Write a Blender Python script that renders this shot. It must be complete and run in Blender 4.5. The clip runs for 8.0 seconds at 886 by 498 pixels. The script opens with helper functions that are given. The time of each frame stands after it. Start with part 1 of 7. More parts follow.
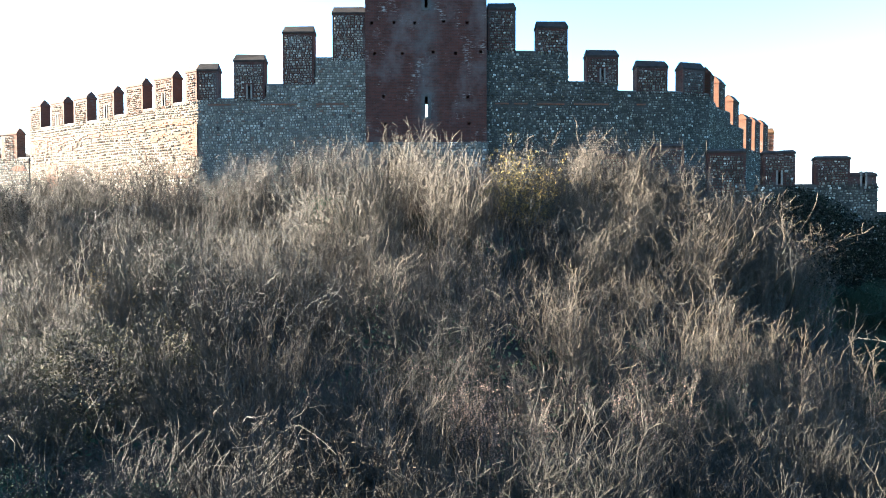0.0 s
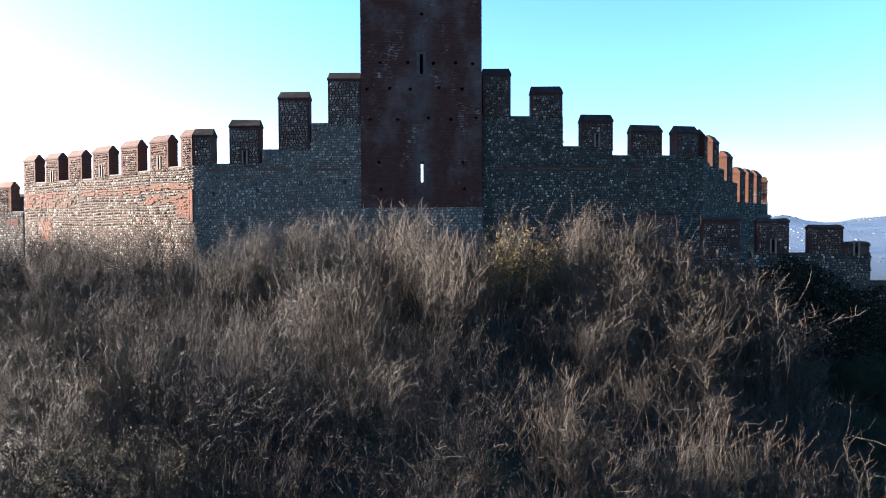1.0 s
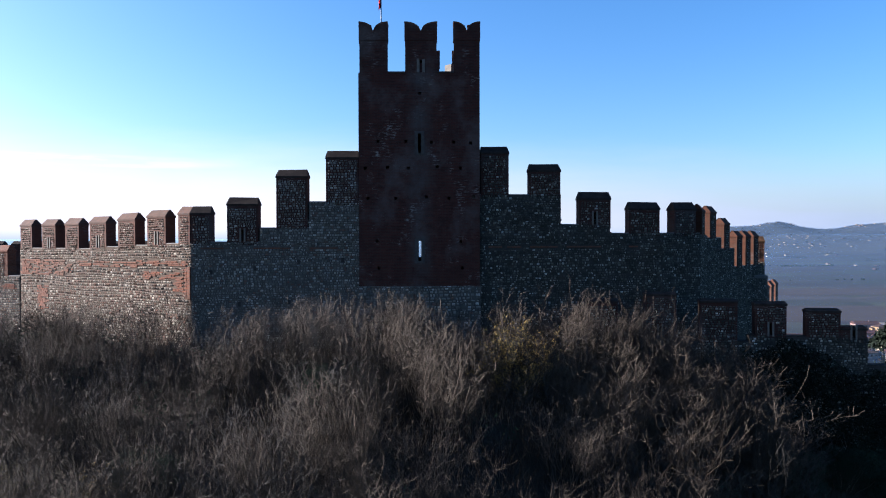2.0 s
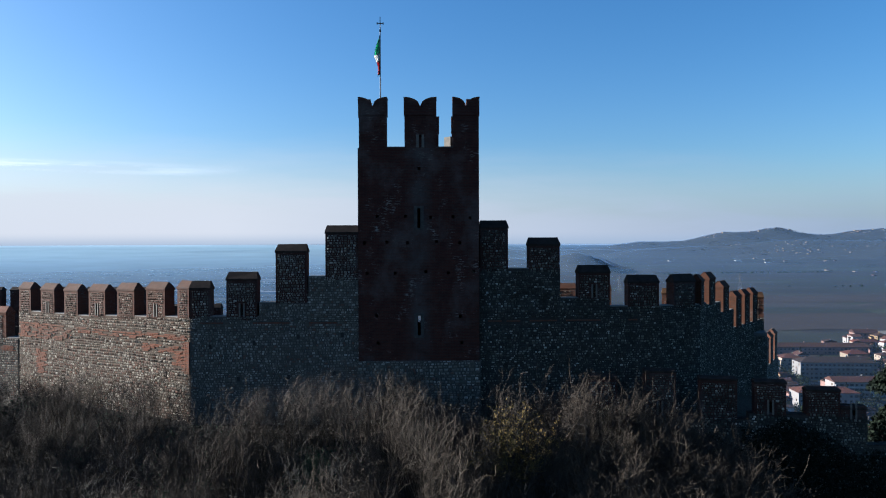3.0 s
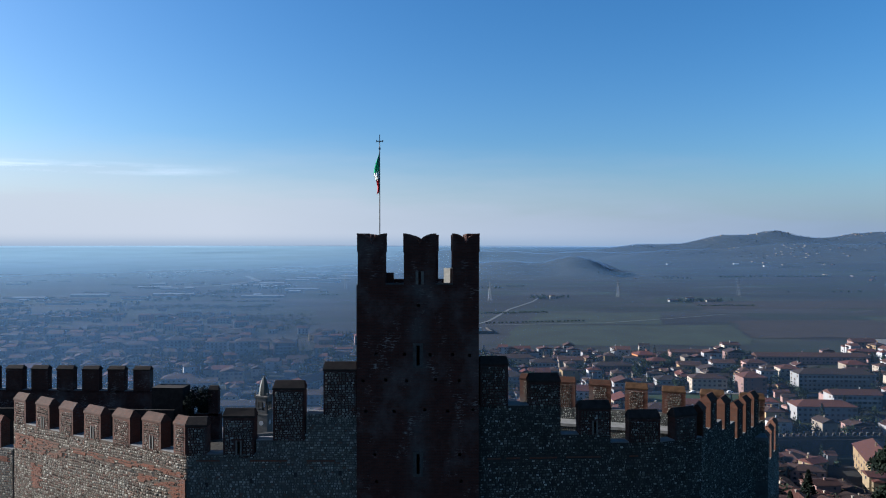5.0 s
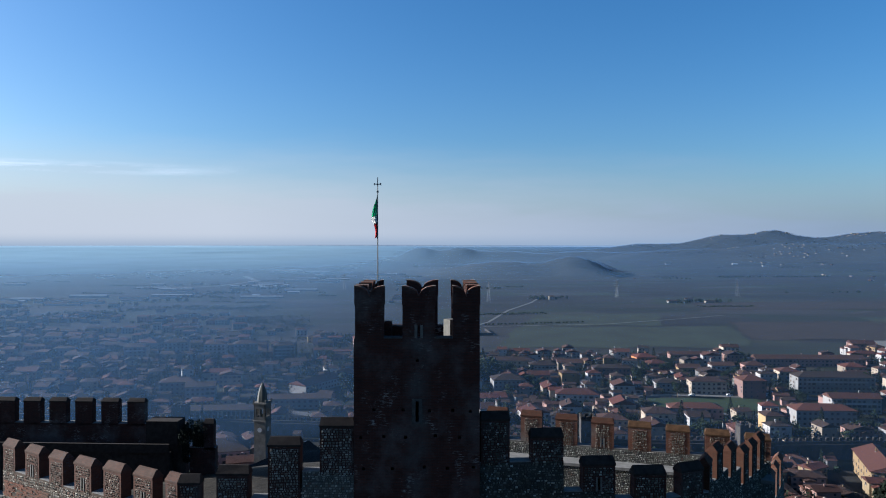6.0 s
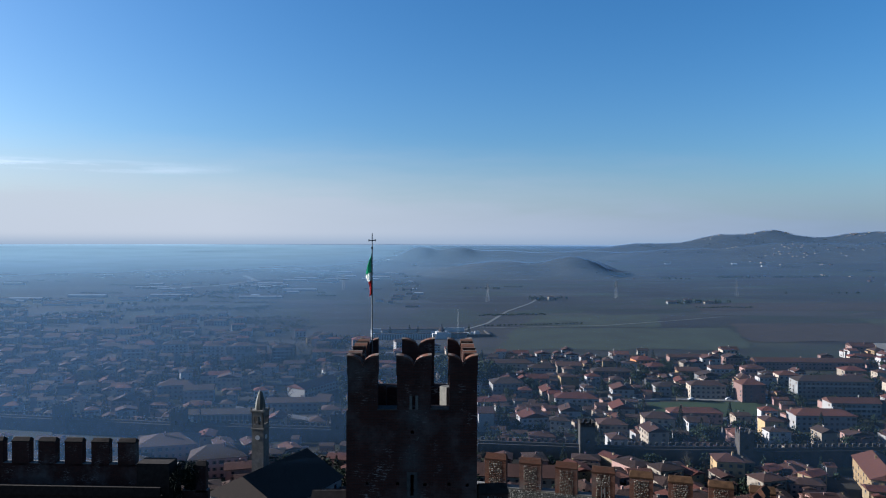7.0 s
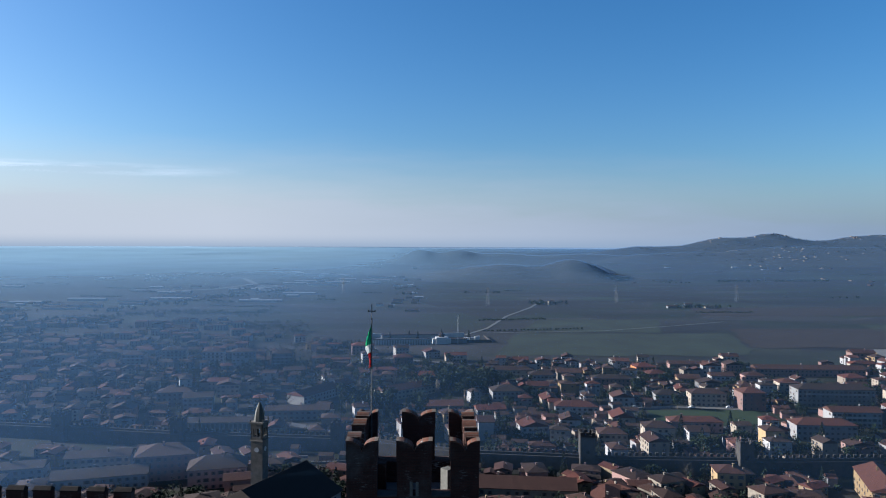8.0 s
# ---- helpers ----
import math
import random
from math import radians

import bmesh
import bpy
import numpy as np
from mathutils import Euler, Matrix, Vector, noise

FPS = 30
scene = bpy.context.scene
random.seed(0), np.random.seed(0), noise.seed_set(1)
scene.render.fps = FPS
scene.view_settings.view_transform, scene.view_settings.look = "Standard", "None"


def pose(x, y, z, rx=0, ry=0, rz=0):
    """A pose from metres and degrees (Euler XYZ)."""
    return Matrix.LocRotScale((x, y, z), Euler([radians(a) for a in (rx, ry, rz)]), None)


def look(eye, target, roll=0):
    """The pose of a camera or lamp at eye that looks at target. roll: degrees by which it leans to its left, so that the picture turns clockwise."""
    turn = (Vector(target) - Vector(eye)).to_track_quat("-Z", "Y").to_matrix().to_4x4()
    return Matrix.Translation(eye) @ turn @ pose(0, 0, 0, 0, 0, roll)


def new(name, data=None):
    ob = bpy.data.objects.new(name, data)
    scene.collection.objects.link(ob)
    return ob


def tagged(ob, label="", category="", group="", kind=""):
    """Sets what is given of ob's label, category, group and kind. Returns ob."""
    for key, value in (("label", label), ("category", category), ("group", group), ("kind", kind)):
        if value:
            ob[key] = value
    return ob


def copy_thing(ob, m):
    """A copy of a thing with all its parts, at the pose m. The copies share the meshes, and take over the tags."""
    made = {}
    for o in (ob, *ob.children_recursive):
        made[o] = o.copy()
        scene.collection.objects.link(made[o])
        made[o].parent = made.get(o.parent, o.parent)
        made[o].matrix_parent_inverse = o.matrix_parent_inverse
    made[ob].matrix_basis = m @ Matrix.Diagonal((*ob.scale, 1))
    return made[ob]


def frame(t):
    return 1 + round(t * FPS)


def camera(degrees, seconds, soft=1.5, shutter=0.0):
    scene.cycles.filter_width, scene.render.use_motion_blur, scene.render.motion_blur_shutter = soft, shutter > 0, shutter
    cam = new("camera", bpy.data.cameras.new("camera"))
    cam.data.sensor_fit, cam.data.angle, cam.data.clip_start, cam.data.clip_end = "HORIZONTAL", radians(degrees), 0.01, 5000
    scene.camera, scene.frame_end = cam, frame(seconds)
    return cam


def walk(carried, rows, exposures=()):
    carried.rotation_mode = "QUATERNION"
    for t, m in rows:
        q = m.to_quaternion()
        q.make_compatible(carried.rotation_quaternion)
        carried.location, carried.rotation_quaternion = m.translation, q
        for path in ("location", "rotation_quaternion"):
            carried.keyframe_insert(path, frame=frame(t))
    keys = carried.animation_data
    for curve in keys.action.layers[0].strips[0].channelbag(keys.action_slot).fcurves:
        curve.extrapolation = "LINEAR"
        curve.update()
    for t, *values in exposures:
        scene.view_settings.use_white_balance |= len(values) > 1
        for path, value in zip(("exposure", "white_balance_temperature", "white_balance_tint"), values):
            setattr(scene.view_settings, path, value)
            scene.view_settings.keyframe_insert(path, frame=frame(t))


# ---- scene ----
cam = camera(65.0, 8.0, soft=1.05)
PATH = [
    (0, (0.179, -0.303, -4.242), (0.164, 1.696, -4.305), -0.1),
    (0.5, (0.187, -0.258, -2.919), (0.182, 1.741, -2.974), -0.1),
    (1, (0.143, -0.267, -1.228), (0.143, 1.732, -1.277), -0.2),
    (1.5, (0.113, -0.215, 0.638), (0.12, 1.784, 0.595), -0.1),
    (3, (0.071, -0.129, 5.859), (0.084, 1.871, 5.842), -0.2),
    (3.5, (0.083, -0.091, 7.69), (0.096, 1.909, 7.673), -0.1),
    (4, (0.086, -0.128, 9.481), (0.1, 1.872, 9.466), -0.1),
    (4.5, (0.066, -0.022, 11.208), (0.081, 1.978, 11.193), -0.0),
    (6, (0.007, 1.277, 15.17), (0.027, 3.276, 15.153), 0.0),
    (6.5, (0.084, 1.87, 16.724), (0.104, 3.87, 16.705), 0.1),
    (7, (0.159, 2.511, 18.358), (0.181, 4.51, 18.337), 0.1),
    (7.5, (0.135, 3.071, 20.124), (0.157, 5.071, 20.103), 0.2),
    (8, (0.097, 3.3, 21.972), (0.119, 5.3, 21.957), 0.2),
]
walk(cam, [(t, look(eye, target, roll)) for t, eye, target, roll in PATH],
     exposures=[(0.0, 4.92, 6570, 5), (0.5, 4.5, 6520, 6), (1.0, 3.66, 6250, 16), (1.5, 3.03, 5980, 21), (3.0, 2.02, 5700, 9), (4.5, 1.86, 5500, 8), (6.0, 1.76, 5500, 8), (8.0, 1.73, 5500, 8)])

# ---------------------------------------------------------------- world and sun
SUN_EL, SUN_AZ = radians(18), radians(-80)          # azimuth clockwise from +y
to_sun = Vector((math.sin(SUN_AZ) * math.cos(SUN_EL), math.cos(SUN_AZ) * math.cos(SUN_EL), math.sin(SUN_EL)))
world = bpy.data.worlds.new("sky")
scene.world = world
world.use_nodes = True
wn = world.node_tree.nodes
sky = wn.new("ShaderNodeTexSky")
sky.sky_type, sky.sun_disc = "NISHITA", False
sky.sun_elevation, sky.sun_rotation = SUN_EL, SUN_AZ
sky.altitude, sky.air_density, sky.dust_density, sky.ozone_density = 100, 1.0, 1.6, 3.5
wn["Background"].inputs["Strength"].default_value = 0.0432
deep = wn.new("ShaderNodeHueSaturation")
deep.inputs["Saturation"].default_value = 1.22
world.node_tree.links.new(sky.outputs[0], deep.inputs["Color"])
world.node_tree.links.new(deep.outputs[0], wn["Background"].inputs["Color"])
sun_data = bpy.data.lights.new("sun", "SUN")
sun_data.energy, sun_data.angle, sun_data.color = 5.0, radians(0.5), (1.0, 0.90, 0.79)
sun_lamp = new("sun", sun_data)
sun_lamp.matrix_world = look((0, 0, 200), Vector((0, 0, 200)) - to_sun)


# ---------------------------------------------------------------- materials
def material(name, rough=0.9, spec=0.2):
    m = bpy.data.materials.new(name)
    m.use_nodes = True
    p = m.node_tree.nodes["Principled BSDF"]
    p.inputs["Roughness"].default_value = rough
    p.inputs["Specular IOR Level"].default_value = spec
    return m, m.node_tree, p


def node(t, kind, **values):
    n = t.nodes.new(kind)
    for key, value in values.items():
        n.inputs[key.replace("_", " ")].default_value = value
    return n


def link(t, a, b):
    t.links.new(a, b)


def coords(t, flat=False):
    """Object coordinates; flat: u along the wall and height, for upright faces of either heading."""
    tc = t.nodes.new("ShaderNodeTexCoord")
    if not flat:
        return tc.outputs["Object"]
    s = t.nodes.new("ShaderNodeSeparateXYZ")
    link(t, tc.outputs["Object"], s.inputs[0])
    a = t.nodes.new("ShaderNodeMath")
    link(t, s.outputs[0], a.inputs[0]), link(t, s.outputs[1], a.inputs[1])
    c = t.nodes.new("ShaderNodeCombineXYZ")
    link(t, a.outputs[0], c.inputs[0]), link(t, s.outputs[2], c.inputs[1])
    return c.outputs[0]


def ramp(t, fac, stops):
    r = t.nodes.new("ShaderNodeValToRGB")
    el = r.color_ramp.elements
    el[0].position, el[0].color = stops[0][0], (*stops[0][1], 1)
    el[1].position, el[1].color = stops[-1][0], (*stops[-1][1], 1)
    for pos, col in stops[1:-1]:
        el.new(pos).color = (*col, 1)
    link(t, fac, r.inputs[0])
    return r.outputs[0]


def mix(t, fac, a, b, how="MIX"):
    m = t.nodes.new("ShaderNodeMixRGB")
    m.blend_type = how
    for socket, v in ((m.inputs[0], fac), (m.inputs[1], a), (m.inputs[2], b)):
        if isinstance(v, (int, float)):
            socket.default_value = v
        elif isinstance(v, tuple):
            socket.default_value = (*v, 1)
        else:
            link(t, v, socket)
    return m.outputs[0]


def noise_of(t, vec, scale, detail=4, rough=0.6):
    n = node(t, "ShaderNodeTexNoise", Scale=scale, Detail=detail, Roughness=rough)
    if vec is not None:
        link(t, vec, n.inputs["Vector"])
    return n.outputs["Fac"]


def bump(t, p, height, strength=0.5, distance=0.02):
    b = node(t, "ShaderNodeBump", Strength=strength, Distance=distance)
    link(t, height, b.inputs["Height"])
    link(t, b.outputs[0], p.inputs["Normal"])


def brick_material(name, c1, c2, mortar, bright=0.5, width=0.26, height=0.075, streak=None, lichen=(0.10, 0.095, 0.09)):
    """Old brickwork with worn pale patches where the mortar shows, and grey lichen."""
    m, t, p = material(name, 0.93, 0.15)
    uv = coords(t, True)
    b = node(t, "ShaderNodeTexBrick", Scale=1.0, Mortar_Size=0.008, Mortar_Smooth=0.3, Bias=0.0, Brick_Width=width, Row_Height=height)
    link(t, uv, b.inputs["Vector"])
    b.inputs["Color1"].default_value, b.inputs["Color2"].default_value = (*c1, 1), (*c2, 1)
    b.inputs["Mortar"].default_value = (*mortar, 1)
    obj = coords(t)
    worn = ramp(t, noise_of(t, obj, 0.55, 5, 0.7), [(0.54, (0, 0, 0)), (0.68, (1, 1, 1))])
    flat = t.nodes.new("ShaderNodeMapping")
    flat.inputs["Scale"].default_value = (3.5, 14.0, 1.0)
    link(t, uv, flat.inputs[0])
    pick = ramp(t, noise_of(t, flat.outputs[0], 1.0, 2), [(0.52, (0, 0, 0)), (0.60, (1, 1, 1))])
    pale = mix(t, 1.0, worn, pick, "MULTIPLY")
    col = mix(t, pale, b.outputs["Color"], (0.36 * bright + 0.1, 0.33 * bright + 0.1, 0.28 * bright + 0.1))
    col = mix(t, ramp(t, noise_of(t, obj, 0.35, 6, 0.65), [(0.5, (0, 0, 0)), (0.75, (0.75, 0.75, 0.75))]), col, lichen)
    col = mix(t, 0.7, col, ramp(t, noise_of(t, obj, 2.3, 6, 0.7), [(0.2, (0.45, 0.45, 0.45)), (0.8, (1.3, 1.3, 1.3))]), "MULTIPLY")
    if streak is not None:
        sx = t.nodes.new("ShaderNodeSeparateXYZ")
        link(t, obj, sx.inputs[0])
        off = node(t, "ShaderNodeMath")
        off.operation = "SUBTRACT"
        link(t, sx.outputs[0], off.inputs[0])
        off.inputs[1].default_value = streak
        mag = node(t, "ShaderNodeMath")
        mag.operation = "ABSOLUTE"
        link(t, off.outputs[0], mag.inputs[0])
        band = ramp(t, mag.outputs[0], [(0.12, (1, 1, 1)), (0.75, (0, 0, 0))])
        runs = ramp(t, noise_of(t, obj, 0.9, 6, 0.7), [(0.36, (0, 0, 0)), (0.62, (0.6, 0.6, 0.6))])
        col = mix(t, mix(t, 1.0, band, runs, "MULTIPLY"), col, (0.062, 0.066, 0.064))
    link(t, col, p.inputs["Base Color"])
    h = mix(t, 0.5, b.outputs["Fac"], noise_of(t, obj, 14.0, 4))
    bump(t, p, h, -0.6, 0.02)
    return m


def island_material(name, stops, rough=0.92, grain=6.0, stain=0.5):
    """Loose pieces: a colour for each piece, stained and grained."""
    m, t, p = material(name, rough, 0.15)
    g = t.nodes.new("ShaderNodeNewGeometry")
    oi = t.nodes.new("ShaderNodeObjectInfo")
    add = t.nodes.new("ShaderNodeMath")
    link(t, g.outputs["Random Per Island"], add.inputs[0]), link(t, oi.outputs["Random"], add.inputs[1])
    frac = t.nodes.new("ShaderNodeMath")
    frac.operation = "FRACT"
    link(t, add.outputs[0], frac.inputs[0])
    col = ramp(t, frac.outputs[0], stops)
    obj = coords(t)
    col = mix(t, stain, col, ramp(t, noise_of(t, obj, 0.5, 6, 0.7), [(0.3, (0.5, 0.48, 0.45)), (0.7, (1.2, 1.2, 1.2))]), "MULTIPLY")
    col = mix(t, 0.6, col, ramp(t, noise_of(t, obj, grain, 4, 0.7), [(0.25, (0.6, 0.6, 0.6)), (0.75, (1.25, 1.25, 1.25))]), "MULTIPLY")
    link(t, col, p.inputs["Base Color"])
    bump(t, p, noise_of(t, obj, grain * 2.5, 4), 0.5, 0.02)
    return m


def plain_material(name, colour, rough=0.85, spec=0.2, scale=1.5, vary=0.3, metallic=0.0, each=0.0):
    m, t, p = material(name, rough, spec)
    obj = coords(t)
    lo, hi = tuple(c * (1 - vary) for c in colour), tuple(c * (1 + vary) for c in colour)
    col = ramp(t, noise_of(t, obj, scale, 6, 0.65), [(0.3, lo), (0.7, hi)])
    if each:
        oi = t.nodes.new("ShaderNodeObjectInfo")
        col = mix(t, 1.0, col, ramp(t, oi.outputs["Random"], [(0, (1 - each,) * 3), (1, (1 + each,) * 3)]), "MULTIPLY")
    link(t, col, p.inputs["Base Color"])
    p.inputs["Metallic"].default_value = metallic
    bump(t, p, noise_of(t, obj, scale * 8, 4), 0.3, 0.02)
    return m


BRICK = brick_material("old red brick", (0.0452, 0.0164, 0.0117), (0.0296, 0.0117, 0.00936), (0.0328, 0.0265, 0.0234), 0.25)
BRICK_TOWER = brick_material("old red brick with a grey weathered streak", (0.0484, 0.0164, 0.0117), (0.0312, 0.0117, 0.00936), (0.0343, 0.0265, 0.0234), 0.28, 0.26, 0.075, -0.9)
BRICK_PATCH = brick_material("faded red brick", (0.135, 0.046, 0.024), (0.085, 0.033, 0.019), (0.078, 0.058, 0.043), -0.05, lichen=(0.080, 0.060, 0.045))
BRICK_WARM = brick_material("orange brick", (0.104, 0.0395, 0.0215), (0.073, 0.027, 0.0155), (0.088, 0.066, 0.051), 0.35)
BRICK_EDGE = brick_material("brown red brick", (0.072, 0.0285, 0.0182), (0.050, 0.0212, 0.0138), (0.052, 0.036, 0.0275), -0.12, lichen=(0.052, 0.034, 0.024))
BRICK_COPING = brick_material("faded brick coping with lichen", (0.064, 0.0305, 0.0205), (0.044, 0.0238, 0.0168), (0.048, 0.036, 0.028), -0.14, lichen=(0.047, 0.033, 0.023))
MORTAR = plain_material("lime mortar", (0.062, 0.06, 0.054), 0.95, 0.1, 3.0, 0.35)
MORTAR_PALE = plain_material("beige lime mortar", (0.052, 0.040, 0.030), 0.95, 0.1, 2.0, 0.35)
# Mortar darkened to hold the shade of the walls right of the tower.
MORTAR_SHADED = plain_material("mortar darkened for shade", (0.032, 0.0304, 0.0272), 0.95, 0.1, 2.0, 0.4)
STONE = island_material("field stone", [(0.0, (0.0578, 0.0542, 0.046)), (0.05, (0.116, 0.0674, 0.0496)), (0.1, (0.074, 0.071, 0.0602)), (0.45, (0.125, 0.122, 0.104)), (0.8, (0.191, 0.188, 0.163)), (1.0, (0.312, 0.307, 0.269))])
# Warm copy of the field stone; some of the wall's sunlight is in its tone.
STONE_SUNLIT = island_material("beige field stone", [(0.0, (0.0554, 0.0472, 0.038)), (0.12, (0.118, 0.0681, 0.0476)), (0.45, (0.128, 0.111, 0.0894)), (0.8, (0.19, 0.171, 0.139)), (1.0, (0.308, 0.285, 0.235))])
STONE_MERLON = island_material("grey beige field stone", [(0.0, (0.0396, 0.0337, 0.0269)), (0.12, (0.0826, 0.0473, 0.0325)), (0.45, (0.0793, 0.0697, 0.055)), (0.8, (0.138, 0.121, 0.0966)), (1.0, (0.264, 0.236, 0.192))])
# Mossy stone, darkened: shade of the right and outer walls is in its colour.
STONE_SHADED = island_material("mossy field stone darkened for shade", [(0.0, (0.0243, 0.0246, 0.0206)), (0.35, (0.0487, 0.0502, 0.0402)), (0.7, (0.0904, 0.0914, 0.0753)), (0.9, (0.169, 0.172, 0.148)), (1.0, (0.365, 0.368, 0.322))], 0.92, 6.0, 0.8)
JAMB = plain_material("pale dressed jamb stone", (0.0972, 0.0922, 0.0806), 0.9, 0.2, 4.0, 0.25)
# Darker copy of the orange brick, with the bend merlons' shade in its colour.
BRICK_DIMMED = brick_material("dimmed rusty brown brick", (0.0496, 0.0171, 0.0085), (0.0344, 0.0122, 0.00646), (0.036, 0.0251, 0.0177), -0.1, lichen=(0.036, 0.0213, 0.0122))
DRESSED = plain_material("dressed pale stone", (0.2, 0.196, 0.182), 0.85, 0.2, 4.0, 0.25)
WALKWAY = plain_material("walkway slabs", (0.12, 0.116, 0.108), 0.9, 0.2, 2.0, 0.25)
# Weathered coping; also holds the deep shade of the far court wall.
COPING_SHADE = plain_material("weathered dark coping and wall shade", (0.021, 0.0168, 0.0144), 0.95, 0.1, 3.0, 0.45)

COPING_LICHEN = plain_material("brick coping with yellow lichen", (0.0449, 0.0245, 0.0125), 0.95, 0.1, 2.5, 0.5)
SLIT_STONE = plain_material("worn grey jamb stone", (0.0413, 0.0407, 0.0385), 0.9, 0.2, 4.0, 0.3)
HOLE_SHADE = plain_material("putlog hole shade", (0.03, 0.028, 0.026), 0.95, 0.05)
IRON = plain_material("painted steel", (0.09, 0.0945, 0.099), 0.5, 0.4, 5.0, 0.2, 0.6)


# ---------------------------------------------------------------- builders
def thing(name, label, category, group="", kind="", at=(0, 0, 0), turn=0.0):
    ob = new(name)
    ob.empty_display_size = 0.3
    ob.matrix_basis = pose(*at, 0, 0, turn)
    return tagged(ob, label, category, group, kind)


def mesh_of(name, bm, mats):
    me = bpy.data.meshes.new(name)
    bm.normal_update()
    bm.to_mesh(me)
    bm.free()
    for m in (mats if isinstance(mats, (list, tuple)) else [mats]):
        me.materials.append(m)
    return me


def part(name, bm, mats, parent, label="", kind="", at=None):
    me = bm if isinstance(bm, bpy.types.Mesh) else mesh_of(name, bm, mats)
    ob = new(name, me)
    ob.parent = parent
    if at is not None:
        ob.matrix_basis = at
    return tagged(ob, label, "", "", kind)


def solid(name, bm, mats, label, category, group="", kind="", at=None):
    ob = new(name, mesh_of(name, bm, mats))
    if at is not None:
        ob.matrix_basis = at
    return tagged(ob, label, category, group, kind)


def face(bm, pts, mat=0):
    f = bm.faces.new([bm.verts.new(p) for p in pts])
    f.material_index = mat
    return f


def box(bm, x0, x1, y0, y1, z0, z1, mat=0, skip=()):
    v = [bm.verts.new((x, y, z)) for z in (z0, z1) for y in (y0, y1) for x in (x0, x1)]
    for key, q in (("b", (0, 2, 3, 1)), ("t", (4, 5, 7, 6)), ("f", (0, 1, 5, 4)), ("k", (2, 6, 7, 3)), ("l", (0, 4, 6, 2)), ("r", (1, 3, 7, 5))):
        if key not in skip:
            bm.faces.new([v[i] for i in q]).material_index = mat


def extrude_profile(bm, pts, a, b, axis="y", mat=0):
    """A closed outline (across, up) swept from a to b along the axis."""
    def put(p, w):
        return (p[0], w, p[1]) if axis == "y" else (w, p[0], p[1])
    n = len(pts)
    va, vb = [bm.verts.new(put(p, a)) for p in pts], [bm.verts.new(put(p, b)) for p in pts]
    made = [bm.faces.new(va), bm.faces.new(vb[::-1])]
    for i in range(n):
        made.append(bm.faces.new((va[i], vb[i], vb[(i + 1) % n], va[(i + 1) % n])))
    for f in made:
        f.material_index = mat
    bmesh.ops.recalc_face_normals(bm, faces=made)


def plate(bm, us, zs, is_solid, v0, v1, mat=0):
    """An upright slab of thickness v0 to v1 in the (u, z) plane, solid where is_solid(u, z) holds for a cell's middle."""
    us, zs = sorted(set(us)), sorted(set(zs))
    nu, nz = len(us) - 1, len(zs) - 1
    s = [[is_solid((us[i] + us[i + 1]) / 2, (zs[j] + zs[j + 1]) / 2) for j in range(nz)] for i in range(nu)]

    def at(i, j):
        return 0 <= i < nu and 0 <= j < nz and s[i][j]
    for i in range(nu):
        for j in range(nz):
            if not s[i][j]:
                continue
            a, b, c, d = us[i], us[i + 1], zs[j], zs[j + 1]
            face(bm, [(a, v0, c), (b, v0, c), (b, v0, d), (a, v0, d)], mat)
            face(bm, [(b, v1, c), (a, v1, c), (a, v1, d), (b, v1, d)], mat)
            if not at(i - 1, j):
                face(bm, [(a, v1, c), (a, v0, c), (a, v0, d), (a, v1, d)], mat)
            if not at(i + 1, j):
                face(bm, [(b, v0, c), (b, v1, c), (b, v1, d), (b, v0, d)], mat)
            if not at(i, j - 1):
                face(bm, [(a, v1, c), (b, v1, c), (b, v0, c), (a, v0, c)], mat)
            if not at(i, j + 1):
                face(bm, [(a, v0, d), (b, v0, d), (b, v1, d), (a, v1, d)], mat)


def smooth_max(a, b, k):
    h = max(0.0, min(1.0, 0.5 + 0.5 * (a - b) / k))
    return b + (a - b) * h + k * h * (1 - h)


def ground_z(x, y):
    """Castle mound, its long foot towards the town, and the plain that lifts a little with distance."""
    dx, dy = x + 4.0, y - 46.0
    e = math.hypot(dx / 22.0, dy / 14.5)
    d = math.hypot(dx, dy)
    out = d * (1 - 1 / e) if e > 1 else 0.0
    hill = -3.2 - 0.42 * out
    if out > 100:
        hill = -45.2 - 26 * (1 - math.exp(-(out - 100) / 62.0)) - 0.12 * (out - 100)
    if y < 34:
        hill -= 0.012 * min(abs(x + 1.0), 22.0) ** 2 * min(1.0, (34 - y) / 8)
    r = math.hypot(x, y)
    far = max(0.0, (r - 800.0) / 4000.0)
    plain = -91.0 + 77.0 * far * far
    return smooth_max(hill, plain, 10.0)


